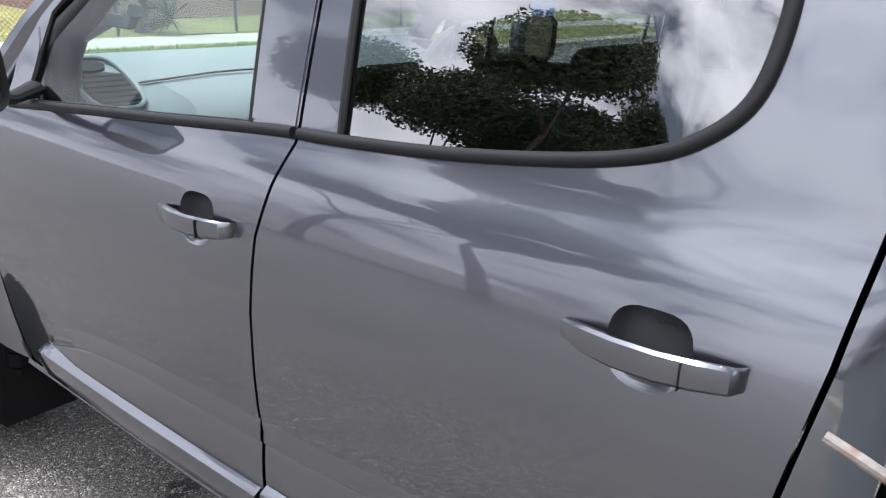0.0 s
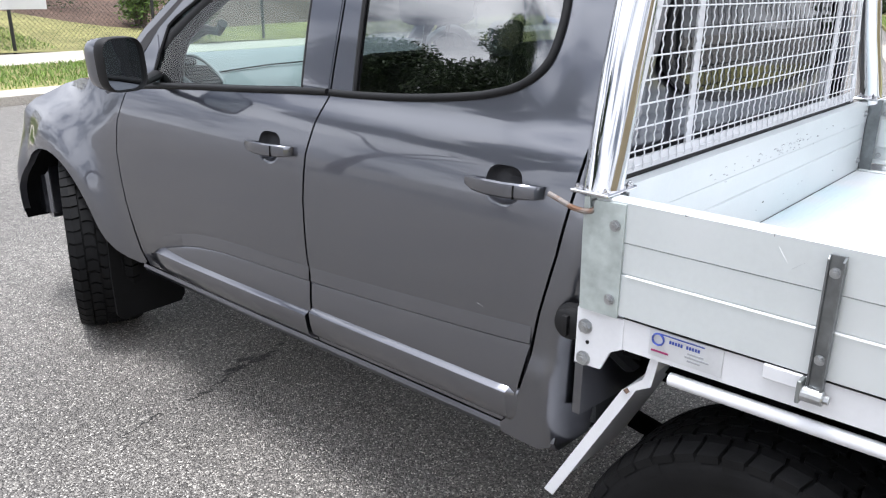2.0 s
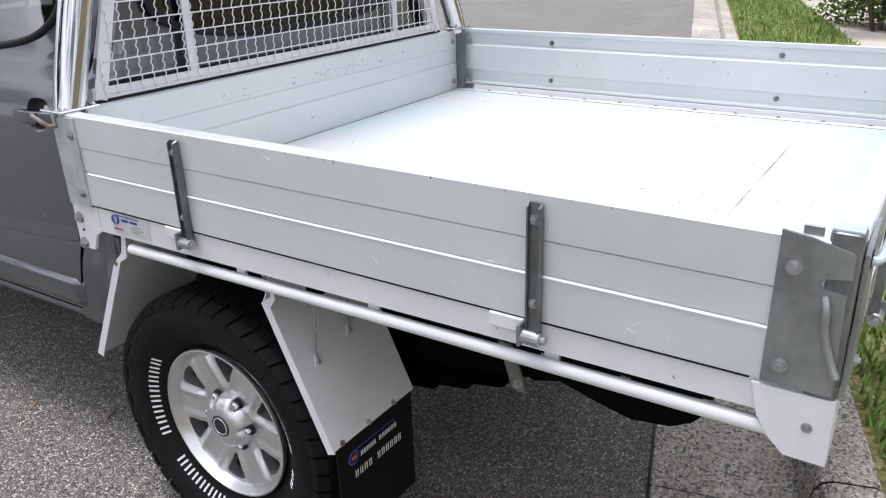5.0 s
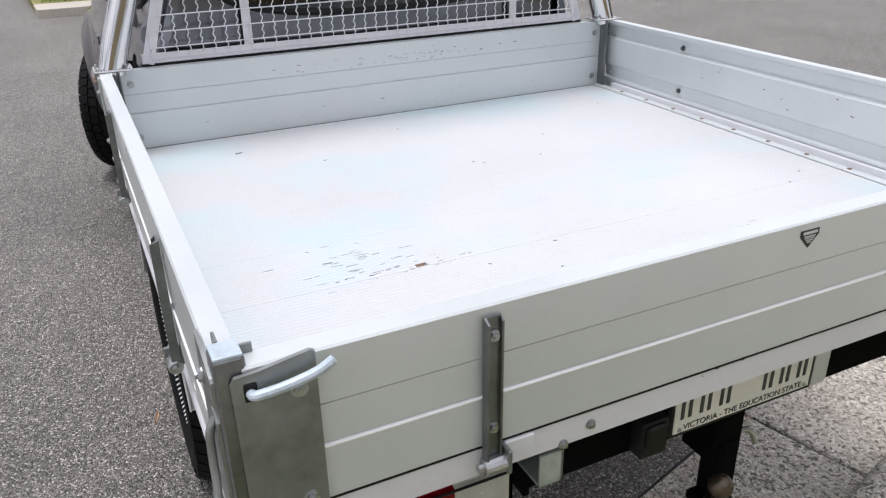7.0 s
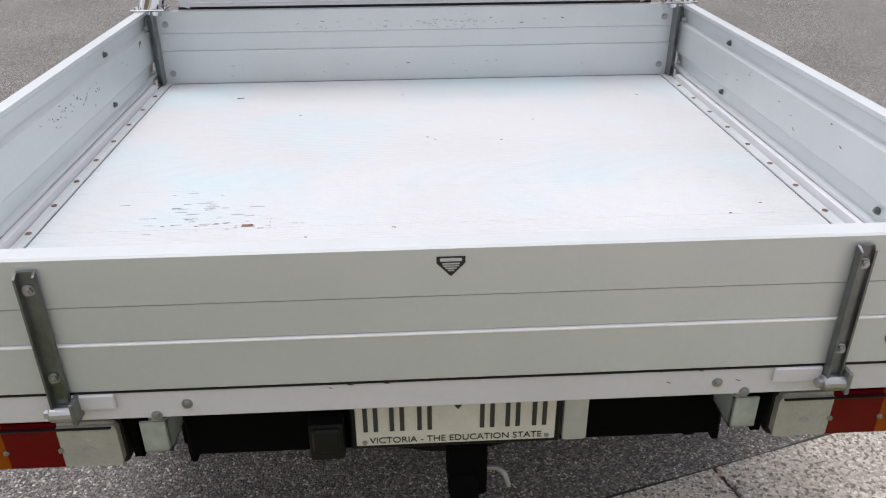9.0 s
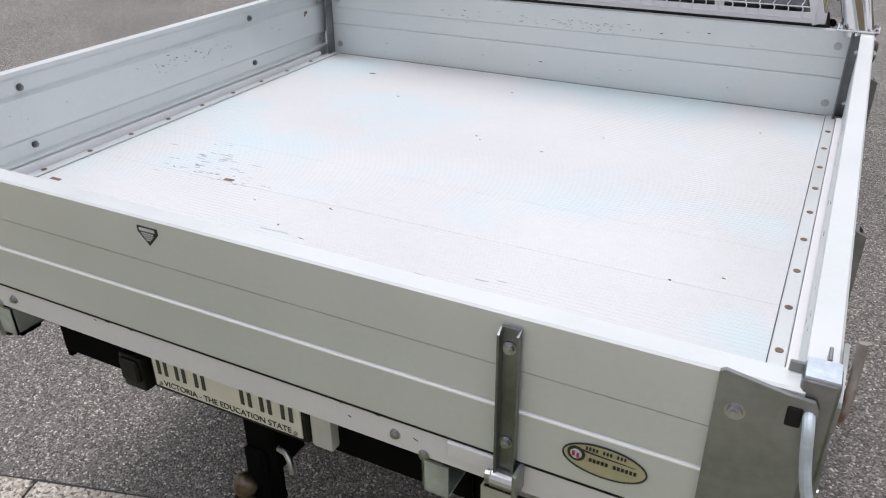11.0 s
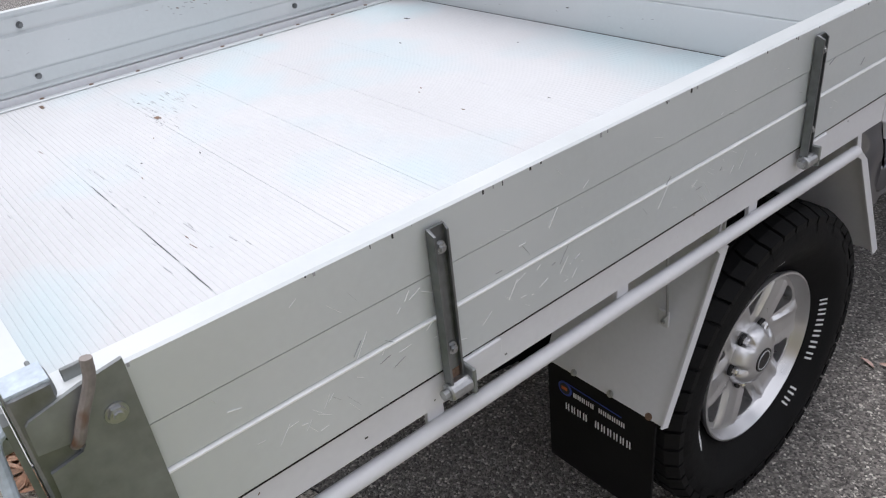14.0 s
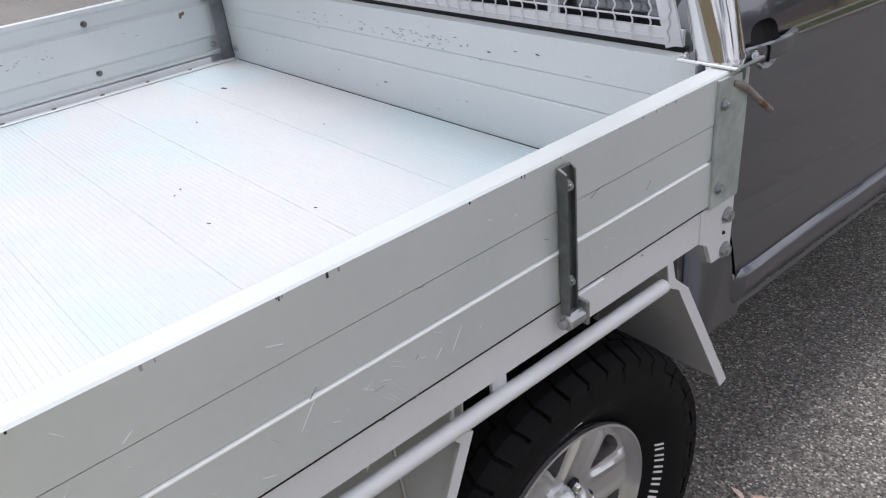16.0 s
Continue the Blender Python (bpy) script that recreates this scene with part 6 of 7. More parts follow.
# polished hoop behind the cab
for s in (-1, 1):
    part("hoop_foot", B((s * 0.828, 1.706, 1.1835), (s * 0.938, 1.788, 1.190), 0.002), CHROME, truck, "polished steel foot plate", smooth=False)
    for x, y in ((0.840, 1.717), (0.927, 1.717), (0.927, 1.777), (0.840, 1.777)):
        bolt(truck, (s * x, y, 1.190), (0, 0, 1), 0.0055, 0.006, CHROME)
hoop = [(-0.886, 1.748, 1.174), (-0.864, 1.753, 1.25), (-0.81, 1.768, 1.40), (-0.752, 1.778, 1.56), (-0.70, 1.775, 1.70), (-0.66, 1.77, 1.79), (-0.60, 1.768, 1.85), (-0.5, 1.765, 1.88)]
hoop += [(-x, y, z) for x, y, z in hoop[::-1]]
part("sports_hoop", tube(bmesh.new(), hoop, 0.039, 28), CHROME, truck, "polished stainless steel sports hoop")

# mudguards
for s in (-1, 1):
    def plate(pts, name, x0, x1, label="", mtl=WHITE_STEEL, t=0.003):
        """A folded sheet: a line in y and z, pushed across from x0 to x1, with some thickness."""
        bm = bmesh.new()
        back = [(y + t, z + t * 0.4) for y, z in pts]
        prism(bm, pts + back[::-1], 0, s * x0, s * x1)
        return part(name, bm, mtl, truck, label, smooth=False)
    g1 = plate([(1.60, 0.905), (1.615, 0.835), (1.655, 0.80), (1.815, 0.49)], "mudguard", 0.60, 0.905, "white folded steel mudguard")
    bm = bmesh.new()
    prism(bm, [(1.588, 0.90), (1.60, 0.905), (1.618, 0.838), (1.660, 0.80), (1.826, 0.492), (1.803, 0.486), (1.648, 0.775), (1.630, 0.81), (1.600, 0.828)], 0, s * 0.902, s * 0.906)
    part("folded_lip", bm, WHITE_STEEL, g1, smooth=False)
    if s < 0:
        part("rust_patch", tube(bmesh.new(), [(s * 0.907, 1.652, 0.806), (s * 0.907, 1.645, 0.800)], 0.005, 6), RUST, g1)
    g2 = plate([(1.13, 0.905), (1.125, 0.835), (1.135, 0.815), (0.975, 0.470)], "mudguard", 0.575, 0.895, "white folded steel mudguard")
    bm = bmesh.new()
    prism(bm, [(1.115, 0.90), (1.11, 0.835), (1.142, 0.812), (0.985, 0.466), (0.965, 0.474), (1.116, 0.806), (1.096, 0.832)], 0, s * 0.893, s * 0.897)
    part("folded_lip", bm, WHITE_STEEL, g2, smooth=False)
    for x in (0.86, 0.763, 0.664):
        bolt(g2, (s * x, 0.972, 0.480), (0, -0.9, 0.43), 0.006, 0.004, RUST if x > 0.8 else BOLT)
    for x, z, top in ((0.825, 0.655, 0.84), (0.70, 0.675, 0.82)):
        y = 0.975 + (z - 0.47) * 0.464 - 0.004
        part("stay_tab", box(bmesh.new(), (s * (x - 0.012), y - 0.003, z - 0.016), (s * (x + 0.012), y + 0.002, z + 0.022), 0.001), WHITE_STEEL, g2, smooth=False)
        bolt(g2, (s * x, y - 0.003, z - 0.003), (0, -1, 0), 0.004, 0.003)
        part("stay_rod", tube(bmesh.new(), [(s * x, y - 0.004, z + 0.004), (s * (x + 0.011), y - 0.007, z + 0.020), (s * (x + 0.004), y - 0.012, top + 0.05)], 0.003, 6), BOLT, g2)
    # rubber flap, print as bars and a roundel
    bm = bmesh.new()
    prism(bm, [(s * 0.575, 0.463), (s * 0.888, 0.463), (s * 0.868, 0.45), (s * 0.865, 0.17), (s * 0.575, 0.17)], 1, 0.984, 0.990)
    flap = part("mud_flap", bm, RUBBER, truck, "black rubber mud flap with printed marks", smooth=False)
    yb = 0.9835
    part("flap_roundel", lathe(bmesh.new(), [(0, 0.020), (-0.0012, 0.019), (-0.0012, 0.0005)], (s * 0.72 - 0.094, yb, 0.405), "y", 24), BLUE_INK, flap)
    part("flap_roundel", lathe(bmesh.new(), [(-0.0012, 0.015), (-0.002, 0.014), (-0.002, 0.0005)], (s * 0.72 - 0.094, yb, 0.405), "y", 24), BLACK_INK, flap)
    c = s * 0.72
    mark(flap, [(c - 0.102, yb - 0.0024, 0.407), (c - 0.086, yb - 0.0024, 0.407)], (0, 0, 0.004), ORANGE_INK)
    for a, n in ((-0.068, 5), (0.004, 6)):
        for i in range(n):
            xa = c + a + 0.0122 * i
            for d in (0.0, 0.0056):
                mark(flap, [(xa + d, yb - 0.001, 0.402), (xa + d + 0.0024, yb - 0.001, 0.402)], (0, 0, 0.0064), WHITE_INK)
    mark(flap, [(c - 0.09, yb - 0.001, 0.4245), (c + 0.065, yb - 0.001, 0.4205)], (0, 0, 0.0012), BLUE_INK)
    for i in range(11):
        if i != 4:
            xa = c - 0.092 + 0.0172 * i
            for d in (0.0, 0.0072):
                mark(flap, [(xa + d, yb - 0.001, 0.356), (xa + d + 0.0026, yb - 0.001, 0.356)], (0, 0, 0.0100), WHITE_INK)

# underside
for s in (-1, 1):
    # added black beam: blocks light and lit ground behind the dark underside
    part("underside_blocker", B((s * 0.60, 0.22, 0.72), (s * 0.64, 1.72, 0.912), 0.003), CHASSIS, truck, "black beam added to block lit ground under the tray", smooth=False)
    bm = B((s * 0.40, 0.42, 0.60), (s * 0.47, 3.9, 0.74), 0.006)
    part("chassis_rail", bm, CHASSIS, truck, "black chassis rail", smooth=False)
    bm = bmesh.new()
    prism(bm, [(0.27, 0.70), (0.27, 0.590), (0.287, 0.572), (0.33, 0.548), (0.42, 0.535), (0.50, 0.553), (0.594, 0.579), (0.66, 0.560), (0.72, 0.58), (0.86, 0.66), (0.86, 0.74)], 0, s * 0.50, s * 0.512)
    side_plate = part("tow_side_plate", bm, CHASSIS, truck, "black tow bar side plate", smooth=False)
    for y, z in ((0.632, 0.638), (0.553, 0.655), (0.47, 0.665), (0.437, 0.635)):
        bolt(side_plate, (s * 0.512, y, z), (s, 0, 0), 0.0095, 0.009)
    bm = prism(bmesh.new(), [(0.741, 0.674), (0.711, 0.680), (0.676, 0.598), (0.666, 0.546), (0.700, 0.546), (0.712, 0.590)], 0, s * 0.545, s * 0.552)
    sh = part("spring_shackle", bm, SHACKLE, truck, "dull olive-grey spring shackle", smooth=False)
    bolt(sh, (s * 0.552, 0.684, 0.565), (s, 0, 0), 0.009, 0.009)
    bolt(sh, (s * 0.552, 0.723, 0.655), (s, 0, 0), 0.009, 0.009)
    bm = prism(bmesh.new(), [(0.62, 0.60), (0.66, 0.565), (0.80, 0.515), (1.34, 0.45), (1.34, 0.80), (0.62, 0.80)], 0, s * 0.47, s * 0.50)
    part("chassis_plate", bm, CHASSIS, truck, "black chassis side", smooth=False)
    for k in range(3):
        pts = [(s * 0.54, 0.72 + 1.25 * t, 0.552 - 0.30 * t * (1 - t) - 0.014 * k) for t in (k * 0.08, 0.25, 0.5, 0.75, 1 - k * 0.08)]
        part("leaf_spring", tube(bmesh.new(), pts, 0.03, 6, flat=0.22), CHASSIS, truck)
    part("axle", tube(bmesh.new(), [(s * 0.66, WHEEL_R[0], WHEEL_R[1]), (0, WHEEL_R[0], WHEEL_R[1])], 0.045, 12), CHASSIS, truck)
part("differential", lathe(bmesh.new(), [(-0.14, 0.05), (-0.1, 0.11), (0, 0.14), (0.1, 0.11), (0.14, 0.05)], (0, *WHEEL_R), "x", 20), CHASSIS, truck)
part("fuel_tank", B((-0.38, 1.9, 0.46), (-0.05, 3.0, 0.66), 0.04, 2), CHASSIS, truck)
part("exhaust", tube(bmesh.new(), [(0.3, 3.4, 0.52), (0.3, 1.9, 0.5), (0.34, 1.5, 0.58), (0.34, 0.9, 0.58), (0.40, 0.55, 0.60)], 0.028, 10), CHASSIS, truck)
for y in (0.25, 0.62, 1.0, 1.38, 1.66):
    part("cross_member", B((-0.88, y - 0.02, 0.86), (0.88, y + 0.02, 0.914), 0.002), CHASSIS, truck, smooth=False)
part("sub_floor", B((-0.90, 0.045, 0.895), (0.90, 1.74, 0.913), 0.001), CHASSIS, truck, smooth=False)
# added black ring to fill the dark underside; no tyre is visible there
part("underbody_fill", lathe(bmesh.new(), [(-0.1, 0.20), (-0.11, 0.32), (-0.07, 0.365), (0.07, 0.365), (0.11, 0.32), (0.1, 0.20)], (0.02, 0.68, 0.60), "z", 40, closed=True), RUBBER, truck, "black ring added to fill the dark under the tray")
part("rear_crossbar", B((-0.5, 0.22, 0.66), (0.5, 0.26, 0.73), 0.004), CHASSIS, truck, smooth=False)
# filler cap on the left, behind the rear door
bm = lathe(bmesh.new(), [(0.76, 0.040), (0.815, 0.043), (0.818, 0.050), (0.826, 0.050), (0.829, 0.043), (0.843, 0.040), (0.847, 0.034), (0.848, 0.0005)], (0, 0, 0), "x", 24)
cap = part("filler_cap", bm, TRIM_BLACK, truck, "black fuel filler cap")
cap.matrix_local = pose(0, 1.838, 0.862, 0, 0, 180) @ Matrix.Diagonal((0.99, 0.84, 0.84, 1))
part("cap_grip", B((-0.850, 1.830, 0.838), (-0.836, 1.846, 0.886), 0.005, 2), TRIM_BLACK, truck)
bm = tube(bmesh.new(), [(-0.78, 1.86, 0.85), (-0.70, 1.83, 0.80), (-0.6, 1.8, 0.70)], 0.03, 10)
part("filler_hose", bm, TRIM_BLACK, truck)


# ---- fence, plants and litter ----
def leaf_cloud(name, blobs, count, size, material, seed, parent=None, narrow=0.45):
    """Many small folded leaves scattered in and near the skin of several blobs (centre, radii)."""
    rnd = random.Random(seed)
    total = sum(r[0] * r[1] * r[2] for _, r in blobs)
    verts, faces = [], []
    for c, r in blobs:
        for _ in range(int(count * r[0] * r[1] * r[2] / total)):
            d = Vector((rnd.gauss(0, 1), rnd.gauss(0, 1), rnd.gauss(0, 1))).normalized() * (rnd.random() ** 0.45)
            p = Vector(c) + Vector((d.x * r[0], d.y * r[1], d.z * r[2]))
            a = Vector((rnd.gauss(0, 1), rnd.gauss(0, 1), rnd.gauss(0, 0.6))).normalized()
            b = a.cross(Vector((rnd.gauss(0, 1), rnd.gauss(0, 1), rnd.gauss(0, 1)))).normalized()
            n = a.cross(b)
            l = size * rnd.uniform(0.6, 1.3)
            w = l * narrow * 0.5
            k = len(verts)
            verts += [tuple(p), tuple(p + a * l * 0.5 + b * w + n * w * 0.5), tuple(p + a * l), tuple(p + a * l * 0.5 - b * w + n * w * 0.5)]
            faces += [(k, k + 1, k + 2), (k, k + 2, k + 3)]
    me = bpy.data.meshes.new(name)
    me.from_pydata(verts, [], faces)
    me.materials.append(material)
    ob = new(name, me)
    ob.parent = parent
    return ob


def branches(base, height, spread, r, seed, levels=3):
    """A tapered trunk that forks into limbs, as one mesh; also returns the tips."""
    rnd = random.Random(seed)
    bm, tips = bmesh.new(), []

    def grow(p, d, length, rad, lev):
        pts, radii, q = [p], [rad], p.copy()
        for k in range(4):
            d = (d + Vector((rnd.gauss(0, 0.12), rnd.gauss(0, 0.12), rnd.gauss(0.03, 0.05)))).normalized()
            q = q + d * length / 4
            pts.append(q.copy())
            radii.append(rad * (1 - 0.13 * (k + 1)))
        tube(bm, pts, radii, 8 if lev == levels else 6)
        if lev == 0:
            tips.append(q)
            return
        for _ in range(3 if lev == levels else rnd.choice((2, 3))):
            a = rnd.uniform(0, 2 * math.pi)
            nd = (d + spread * Vector((math.cos(a), math.sin(a), rnd.uniform(-0.1, 0.4)))).normalized()
            grow(q, nd, length * rnd.uniform(0.6, 0.8), radii[-1] * 0.75, lev - 1)
    grow(Vector(base), Vector((0, 0, 1)), height, r, levels)
    return bm, tips


def tree(label, x, y, height, spread, r, seed, leaf, size, count, crown_r, bark):
    z = gz(x, y)
    t = thing("tree", label, "tree")
    bm, tips = branches((x, y, z - 0.1), height, spread, r, seed)
    part("trunk", bm, bark, t)
    leaf_cloud("crown", [(tuple(p), (crown_r, crown_r, crown_r * 0.7)) for p in tips], count, size, leaf, seed + 1, t)
    return t


def bush(label, x, y, w, h, seed, leaf, size, count, lift=0.0):
    rnd = random.Random(seed)
    z = gz(x, y) + lift
    t = thing("shrub", label, "shrub")
    bm = bmesh.new()
    blobs = []
    for k in range(9):
        a, d = rnd.uniform(0, 2 * math.pi), rnd.uniform(0.1, 0.75) * w
        top = Vector((x + d * math.cos(a), y + d * math.sin(a), z + rnd.uniform(0.3, 1.0) * h))
        tube(bm, [(x + 0.1 * math.cos(a), y + 0.1 * math.sin(a), z - 0.05), ((x + top.x) / 2, (y + top.y) / 2, z + 0.4 * h), tuple(top)], [0.03, 0.02, 0.008], 6)
        blobs.append((tuple(top - Vector((0, 0, 0.16 * h))), (0.45 * w, 0.45 * w, 0.34 * h)))
    part("stem", bm, DARK_BARK, t)
    leaf_cloud("foliage", blobs, count, size, leaf, seed + 5, t)
    return t


def grass_field(name, label, place, count, seed, hgt=0.06):
    """Blades scattered over an area; place(random) gives x, y, z."""
    rnd = random.Random(seed)
    verts, faces = [], []
    for _ in range(count):
        x, y, z = place(rnd)
        a, l = rnd.uniform(0, 2 * math.pi), hgt * rnd.uniform(0.5, 1.4)
        d, w = Vector((math.cos(a), math.sin(a), 0)), 0.004 + 0.05 * hgt
        e = Vector((-d.y, d.x, 0)) * w
        p = Vector((x, y, z))
        lean = d * l * rnd.uniform(0.1, 0.8)
        k = len(verts)
        verts += [tuple(p - e), tuple(p + e), tuple(p + lean * 0.4 + Vector((0, 0, l * 0.6)) + e * 0.7), tuple(p + lean + Vector((0, 0, l)))]
        faces += [(k, k + 1, k + 2), (k, k + 2, k + 3)]
    me = bpy.data.meshes.new(name)
    me.from_pydata(verts, [], faces)
    me.materials.append(GRASS)
    return tagged(new(name, me), label, "grass", kind="stuff")


def on_verge(u0, u1, v0, v1, h):
    def place(rnd):
        p = kerb_xy(rnd.uniform(u0, u1), rnd.uniform(v0, v1))
        return p.x, p.y, gz(p.x, p.y) + h
    return place


grass_field("grass", "short green grass behind the kerb", on_verge(-2.6, 2.4, 0.62, 1.98, 0.125), 14000, 1, 0.06)
grass_field("grass", "short green grass on the verge", on_verge(6, 19.5, 0.62, 1.98, 0.125), 9000, 2, 0.07)
grass_field("grass", "short green grass beyond the driveway", on_verge(27.5, 45, 0.62, 3.2, 0.125), 6000, 3, 0.09)


def far_place(u0, u1, v0, v1, h0, h1):
    def place(rnd):
        v = rnd.uniform(v0, v1)
        p = far_xy(rnd.uniform(u0, u1), v)
        return p.x, p.y, gz(p.x, p.y) + h0 + (h1 - h0) * (v - v0) / (v1 - v0)
    return place


grass_field("grass", "bright green grass strip across the road", far_place(-1.1, 9, 0.55, 2.75, 0.1, 0.1), 14000, 4, 0.05)
grass_field("grass", "patchy green and straw grass on the bank", far_place(-1, 4.0, 4.6, 9, 0.12, 0.60), 14000, 5, 0.05)

# fence across the road
fence = thing("mesh_fence", "black chain mesh fence on thin posts", "fence")
FV0 = 4.55
for k in range(0, 9):
    p = far_xy(0.65 + 2.6 * k, FV0)
    part("post", tube(bmesh.new(), [(p.x, p.y, gz(p.x, p.y)), (p.x, p.y, gz(p.x, p.y) + 2.0)], 0.03, 10), FENCE, fence)
bm = bmesh.new()
for d in (-1, 1):
    for i in range(150):
        u = -1.5 + 0.085 * i
        a, b = far_xy(u, FV0), far_xy(u + d * 1.9, FV0)
        za, zb = gz(a.x, a.y) + 0.08, gz(b.x, b.y) + 1.98
        w = 0.0028
        q = [bm.verts.new(v) for v in ((a.x - w, a.y, za), (a.x + w, a.y, za), (b.x + w, b.y, zb), (b.x - w, b.y, zb))]
        bm.faces.new(q)
part("chain_mesh", bm, FENCE, fence, "black chain wire mesh", smooth=False)
p, q = far_xy(-1.1, FV0 - 0.06), far_xy(3.85, FV0 - 0.06)
sign = thing("notice_board", "plain white board fixed to the fence", "sign")
bm = bmesh.new()
v = [bm.verts.new(t) for t in ((p.x, p.y, 1.14), (q.x, q.y, 1.10), (q.x, q.y, 2.10), (p.x, p.y, 2.14))]
bm.faces.new(v)
bmesh.ops.solidify(bm, geom=bm.faces[:], thickness=0.02)
part("board", bm, SIGN_WHITE, sign, smooth=False)

bush("rounded green shrub behind the fence", 6.3, 17.3, 0.85, 1.2, 21, LEAF, 0.10, 4200, 0.4)
bush("bare twiggy grey shrub on the mulch bed", 5.0, 19.6, 1.5, 1.5, 22, LEAF_DARK, 0.06, 1500, 0.6)
bush("bare twiggy grey shrub beside the fence", 3.2, 21.5, 1.8, 1.8, 23, LEAF_DARK, 0.06, 1500, 0.8)
bush("dense green shrub on the verge", 10.9, 1.05, 1.35, 1.25, 24, LEAF, 0.09, 9000, 0.12)
bush("dense green shrub beside the footpath", 12.6, 0.3, 1.0, 1.2, 25, LEAF, 0.10, 3600, 0.12)

# bin on the far footpath
bin_ = thing("wheelie_bin", "blue plastic rubbish bin on the far footpath", "bin", at=(19.5, 15.7, 0.34))
bm = bmesh.new()
prism(bm, [(-0.24, 0.06), (0.24, 0.06), (0.28, 0.78), (-0.28, 0.78)], 1, -0.26, 0.26)
bmesh.ops.bevel(bm, geom=list(bm.edges), offset=0.02, segments=2, affect="EDGES")
part("body", bm, BIN_BLUE, bin_)
part("lid", B((-0.30, -0.30, 0.78), (0.30, 0.28, 0.84), 0.02, 2), BIN_BLUE, bin_)
for d in (-0.25, 0.25):
    part("wheel", tube(bmesh.new(), [(d - 0.02, 0.24, 0.09), (d + 0.02, 0.24, 0.09)], 0.09, 16), TRIM_BLACK, bin_)

# spiky plant
t = thing("yucca_plant", "spiky green yucca on a dark trunk", "plant")
rnd = random.Random(5)
for hx, hy, hz, lean in ((6.13, 15.45, 0.86, -0.25), (6.51, 15.23, 0.70, 0.3)):
    g0 = gz(hx, hy) + 0.1
    part("trunk", tube(bmesh.new(), [(6.1, 15.5, g0), (6.1 + lean * 0.4, 15.5, g0 + 0.15), (hx, hy, hz)], [0.12, 0.10, 0.09], 8), DARK_BARK, t)
    for k in range(44):
        a, e = rnd.uniform(0, 2 * math.pi), rnd.uniform(-0.5, 1.3)
        d = Vector((math.cos(a) * math.cos(e), math.sin(a) * math.cos(e), math.sin(e)))
        p0 = Vector((hx, hy, hz))
        side = d.cross(Vector((0, 0, 1))).normalized() * 0.026
        fold = Vector((0, 0, -0.012))
        l = rnd.uniform(0.48, 0.66)
        bm = bmesh.new()
        v = [bm.verts.new(q) for q in (p0 - side, p0 + fold, p0 + side, p0 + d * l * 0.55 - side, p0 + d * l * 0.55 + fold, p0 + d * l * 0.55 + side, p0 + d * l - Vector((0, 0, 0.06)))]
        for f in ((0, 1, 4, 3), (1, 2, 5, 4), (3, 4, 6), (4, 5, 6)):
            bm.faces.new([v[i] for i in f])
        part("leaf", bm, LEAF_DARK, t, smooth=False)

tree("pale-trunked street tree with a thin crown", 15.1, 3.2, 2.6, 0.75, 0.24, 31, LEAF_DARK, 0.13, 5000, 0.8, BARK)
tree("broad dark gum tree across the street", -12.0, 14.0, 2.9, 1.25, 0.24, 33, LEAF_DARK, 0.13, 60000, 1.15, DARK_BARK)
tree("tall dark gum tree across the street", -12.4, 9.4, 3.4, 1.1, 0.26, 36, LEAF_DARK, 0.13, 56000, 1.1, DARK_BARK)
# unseen belt of trees added to darken what the right doors reflect
rnd = random.Random(77)
blobs = []
for k in range(24):
    a = radians(-15 + 4 * k)
    x, y = 1 + 50 * math.cos(a) + rnd.gauss(0, 1.5), 2 + 50 * math.sin(a)
    h = rnd.uniform(3.0, 4.6)
    blobs.append(((x, y, gz(x, y) + h * 0.9), (2.6, 2.6, h)))
tagged(leaf_cloud("unseen_tree_belt", blobs, 16000, 0.9, LEAF_DARK, 78), "unseen belt of dark trees added to darken reflections", "trees", kind="stuff")
tree("young street tree beyond the driveway", 33.0, 8.0, 1.8, 0.7, 0.10, 41, LEAF, 0.13, 2600, 0.6, DARK_BARK)

# gutter slabs and kerb stones
gutter = tagged(thing("gutter", "pitted concrete gutter along the road edge", "gutter", kind="structure"))
kerb = tagged(thing("kerb", "rounded pitted concrete kerb", "kerb", kind="structure"))
JOINT0, SLAB = -0.075 / math.cos(KA), 0.935
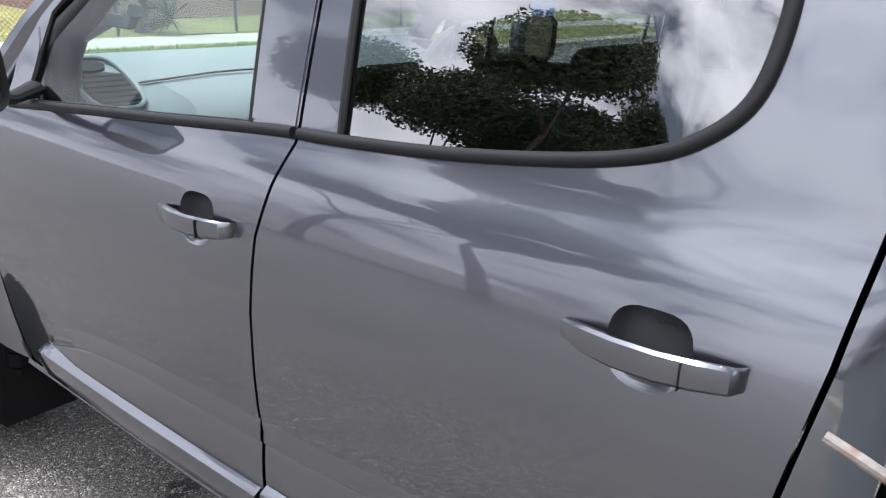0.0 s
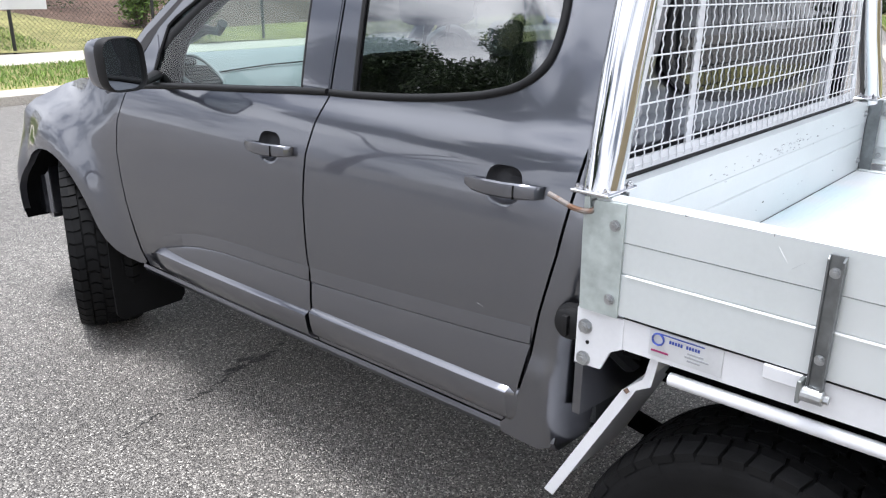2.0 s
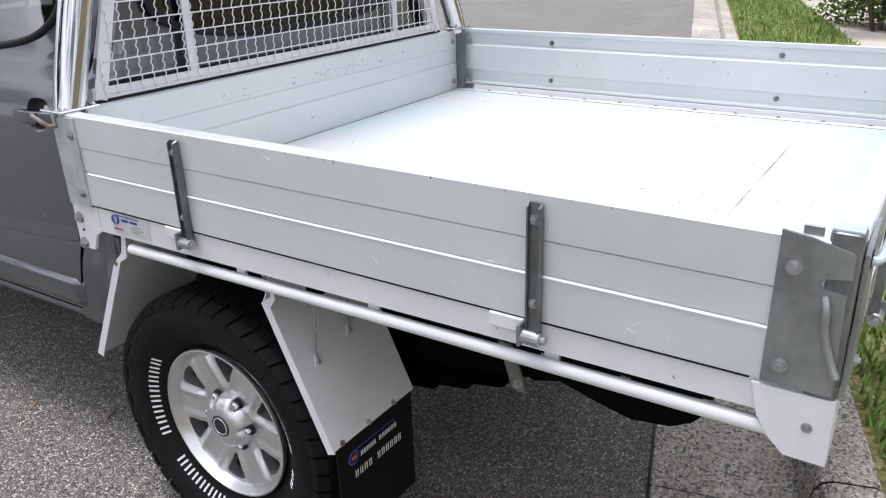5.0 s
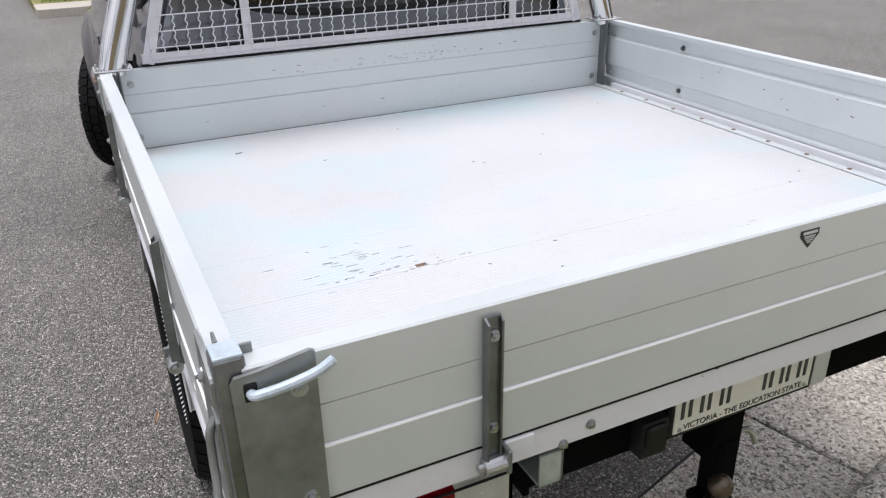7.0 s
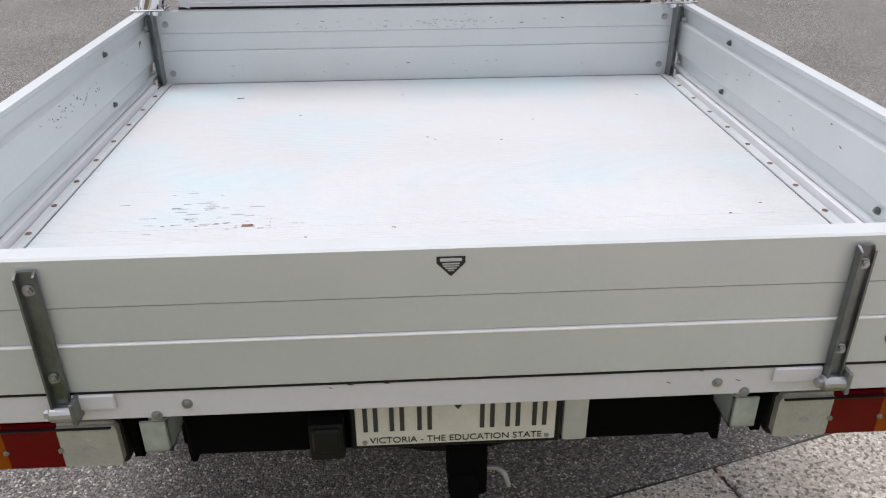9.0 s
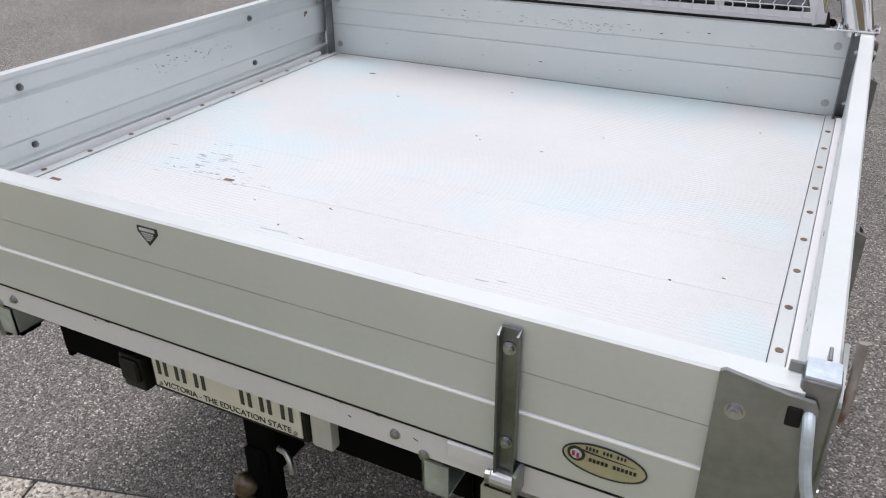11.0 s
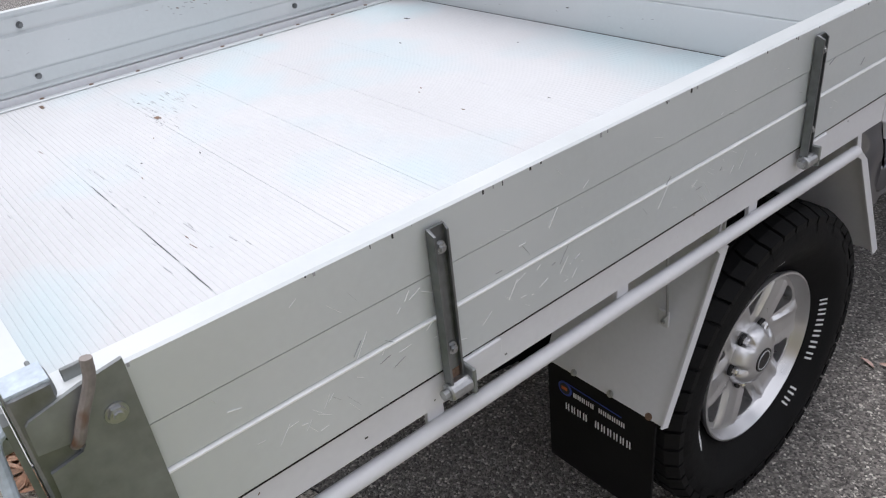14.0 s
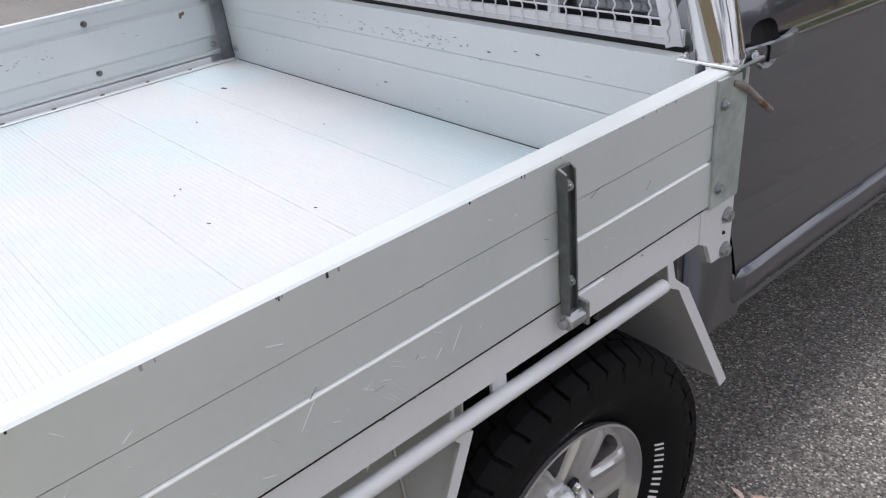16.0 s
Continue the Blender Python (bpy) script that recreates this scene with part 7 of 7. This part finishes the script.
for k in range(-9, 26):
    u0, u1 = JOINT0 + SLAB * k + 0.004, JOINT0 + SLAB * (k + 1) - 0.004
    bm = bmesh.new()
    rows = [(-0.002, 0.002), (0.003, 0.011), (0.2, 0.008), (0.40, 0.005), (0.415, 0.007)]
    vs = [[bm.verts.new((*kerb_xy(u, v), gz(*kerb_xy(u, v)) + h)) for v, h in rows] for u in (u0, u0 + 0.006, (u0 + u1) / 2, u1 - 0.006, u1)]
    for i in (0, 4):
        for v in vs[i]:
            v.co.z -= 0.006
    for a, b in zip(vs, vs[1:]):
        for j in range(4):
            bm.faces.new((a[j], b[j], b[j + 1], a[j + 1]))
    bmesh.ops.recalc_face_normals(bm, faces=bm.faces)
    part("gutter_slab", bm, CONCRETE, gutter)
    bm = bmesh.new()
    rows = [(0.413, -0.02), (0.420, 0.03), (0.435, 0.095), (0.452, 0.122), (0.48, 0.133), (0.585, 0.136), (0.60, 0.13), (0.605, -0.02)]
    vs = [[bm.verts.new((*kerb_xy(u, v), gz(*kerb_xy(u, v)) + h * f)) for v, h in rows] for u, f in ((u0, 0.95), (u0 + 0.008, 1), ((u0 + u1) / 2, 1), (u1 - 0.008, 1), (u1, 0.95))]
    for a, b in zip(vs, vs[1:]):
        for j in range(7):
            bm.faces.new((a[j], b[j], b[j + 1], a[j + 1]))
    bmesh.ops.recalc_face_normals(bm, faces=bm.faces)
    part("kerb_stone", bm, CONCRETE, kerb)
# dark seam where the asphalt meets the gutter
bm = bmesh.new()
pts = [(*kerb_xy(u * 0.25, -0.004 + 0.004 * math.sin(u * 2.1)), gz(*kerb_xy(u * 0.25, -0.004)) + 0.002) for u in range(-32, 90)]
tagged(part("joint_seam", tube(bm, pts, 0.006, 5, flat=0.4), BLACK_INK), "dark tar seam between road and gutter", "seam", kind="structure")


def litter(name, label, spots, seed, material, length):
    """Curled dry leaves lying on the ground, as one heap."""
    rnd = random.Random(seed)
    bm = bmesh.new()
    for x, y, z in spots(rnd):
        a, l, w = rnd.uniform(0, 2 * math.pi), length * rnd.uniform(0.6, 1.4), length * rnd.uniform(0.08, 0.16)
        d, e = Vector((math.cos(a), math.sin(a), rnd.uniform(-0.15, 0.15))), Vector((-math.sin(a), math.cos(a), 0))
        p = Vector((x, y, z + 0.004))
        rows = []
        for t in (0, 0.3, 0.7, 1):
            c = p + d * l * (t - 0.5) + Vector((0, 0, 0.25 * w * math.sin(math.pi * t))) + e * l * 0.15 * (t - 0.5) ** 2
            ww = w * math.sin(math.pi * min(0.97, max(0.03, t)))
            rows.append([bm.verts.new(c - e * ww), bm.verts.new(c + Vector((0, 0, -0.003))), bm.verts.new(c + e * ww + Vector((0, 0, 0.004)))])
        for q, r in zip(rows, rows[1:]):
            for j in (0, 1):
                bm.faces.new((q[j], q[j + 1], r[j + 1], r[j]))
    return tagged(part(name, bm, material, smooth=False), label, "leaves", kind="stuff")


def heap(rnd):
    for _ in range(120):
        u = rnd.gauss(-0.72, 0.17)
        p = kerb_xy(u, 0.385 - abs(rnd.gauss(0, 0.05)))
        yield p.x, p.y, gz(p.x, p.y) + rnd.random() * 0.03
    for _ in range(14):
        p = kerb_xy(rnd.uniform(-2, 1.6), rnd.uniform(0.02, 0.4))
        yield p.x, p.y, gz(p.x, p.y)


litter("leaf_litter", "heap of dry brown gum leaves in the gutter", heap, 8, DRY, 0.085)
for x, y, l in ((0.90, 1.955, 0.075), (0.96, 1.98, 0.06), (-0.719, 2.166, 0.06), (-0.835, 2.437, 0.05), (-0.965, 1.60, 0.05), (0.3, 0.2, 0.07)):
    litter("fallen_leaf", "single dry leaf lying on the road", lambda rnd: [(x, y, gz(x, y))], int(100 * abs(x * y)), PALE_DRY if x > 0 else DRY, l)


def crack(name, label, pts, r):
    bm = bmesh.new()
    for line in pts:
        fine = []
        rnd = random.Random(int(abs(line[0][0]) * 1000))
        for (xa, ya), (xb, yb) in zip(line, line[1:]):
            for i in range(6):
                t = i / 6
                x, y = xa + (xb - xa) * t + rnd.gauss(0, 0.010), ya + (yb - ya) * t + rnd.gauss(0, 0.010)
                fine.append((x, y, gz(x, y) + 0.001))
        tube(bm, fine, [r * rnd.uniform(0.5, 1.6) for _ in fine], 5, flat=0.2)
    return tagged(part(name, bm, BLACK_INK), label, "crack", kind="structure")


crack("road_crack", "fine dark crack in the asphalt", [[(-0.66, 3.47), (-0.78, 3.43), (-0.90, 3.40)], [(-1.00, 3.40), (-1.09, 3.38), (-1.20, 3.33)]], 0.0028)

# oil stain beside the truck: ragged dark patches
rnd = random.Random(61)
bm = bmesh.new()
SPOTS = [(-0.36, 3.55, 0.022, 0.012), (-0.44, 3.525, 0.04, 0.015), (-0.50, 3.50, 0.05, 0.022), (-0.56, 3.515, 0.055, 0.025), (-0.60, 3.49, 0.045, 0.02), (-0.66, 3.485, 0.03, 0.012), (-0.72, 3.45, 0.02, 0.014), (-0.82, 3.415, 0.03, 0.010)]
for i, (cx, cy, ra, rb) in enumerate(SPOTS):
    for j in range(3):
        x0, y0 = cx + rnd.gauss(0, 0.4 * ra), cy + rnd.gauss(0, 0.5 * rb)
        k0, ring = rnd.uniform(0.5, 1.0), []
        for n in range(22):
            w = 2 * math.pi * n / 22
            q = k0 * rnd.uniform(0.45, 1.1)
            x, y = x0 + ra * q * math.cos(w), y0 + rb * q * math.sin(w) - 0.25 * (ra * q * math.cos(w))
            ring.append(bm.verts.new((x, y, gz(x, y) + 0.0006 + 0.0003 * (3 * i + j) / 8)))
        bm.faces.new(ring)
bmesh.ops.triangulate(bm, faces=bm.faces)
tagged(part("oil_stain", bm, STAINED, smooth=False), "dark oil stain soaked into the asphalt", "stain", kind="structure")
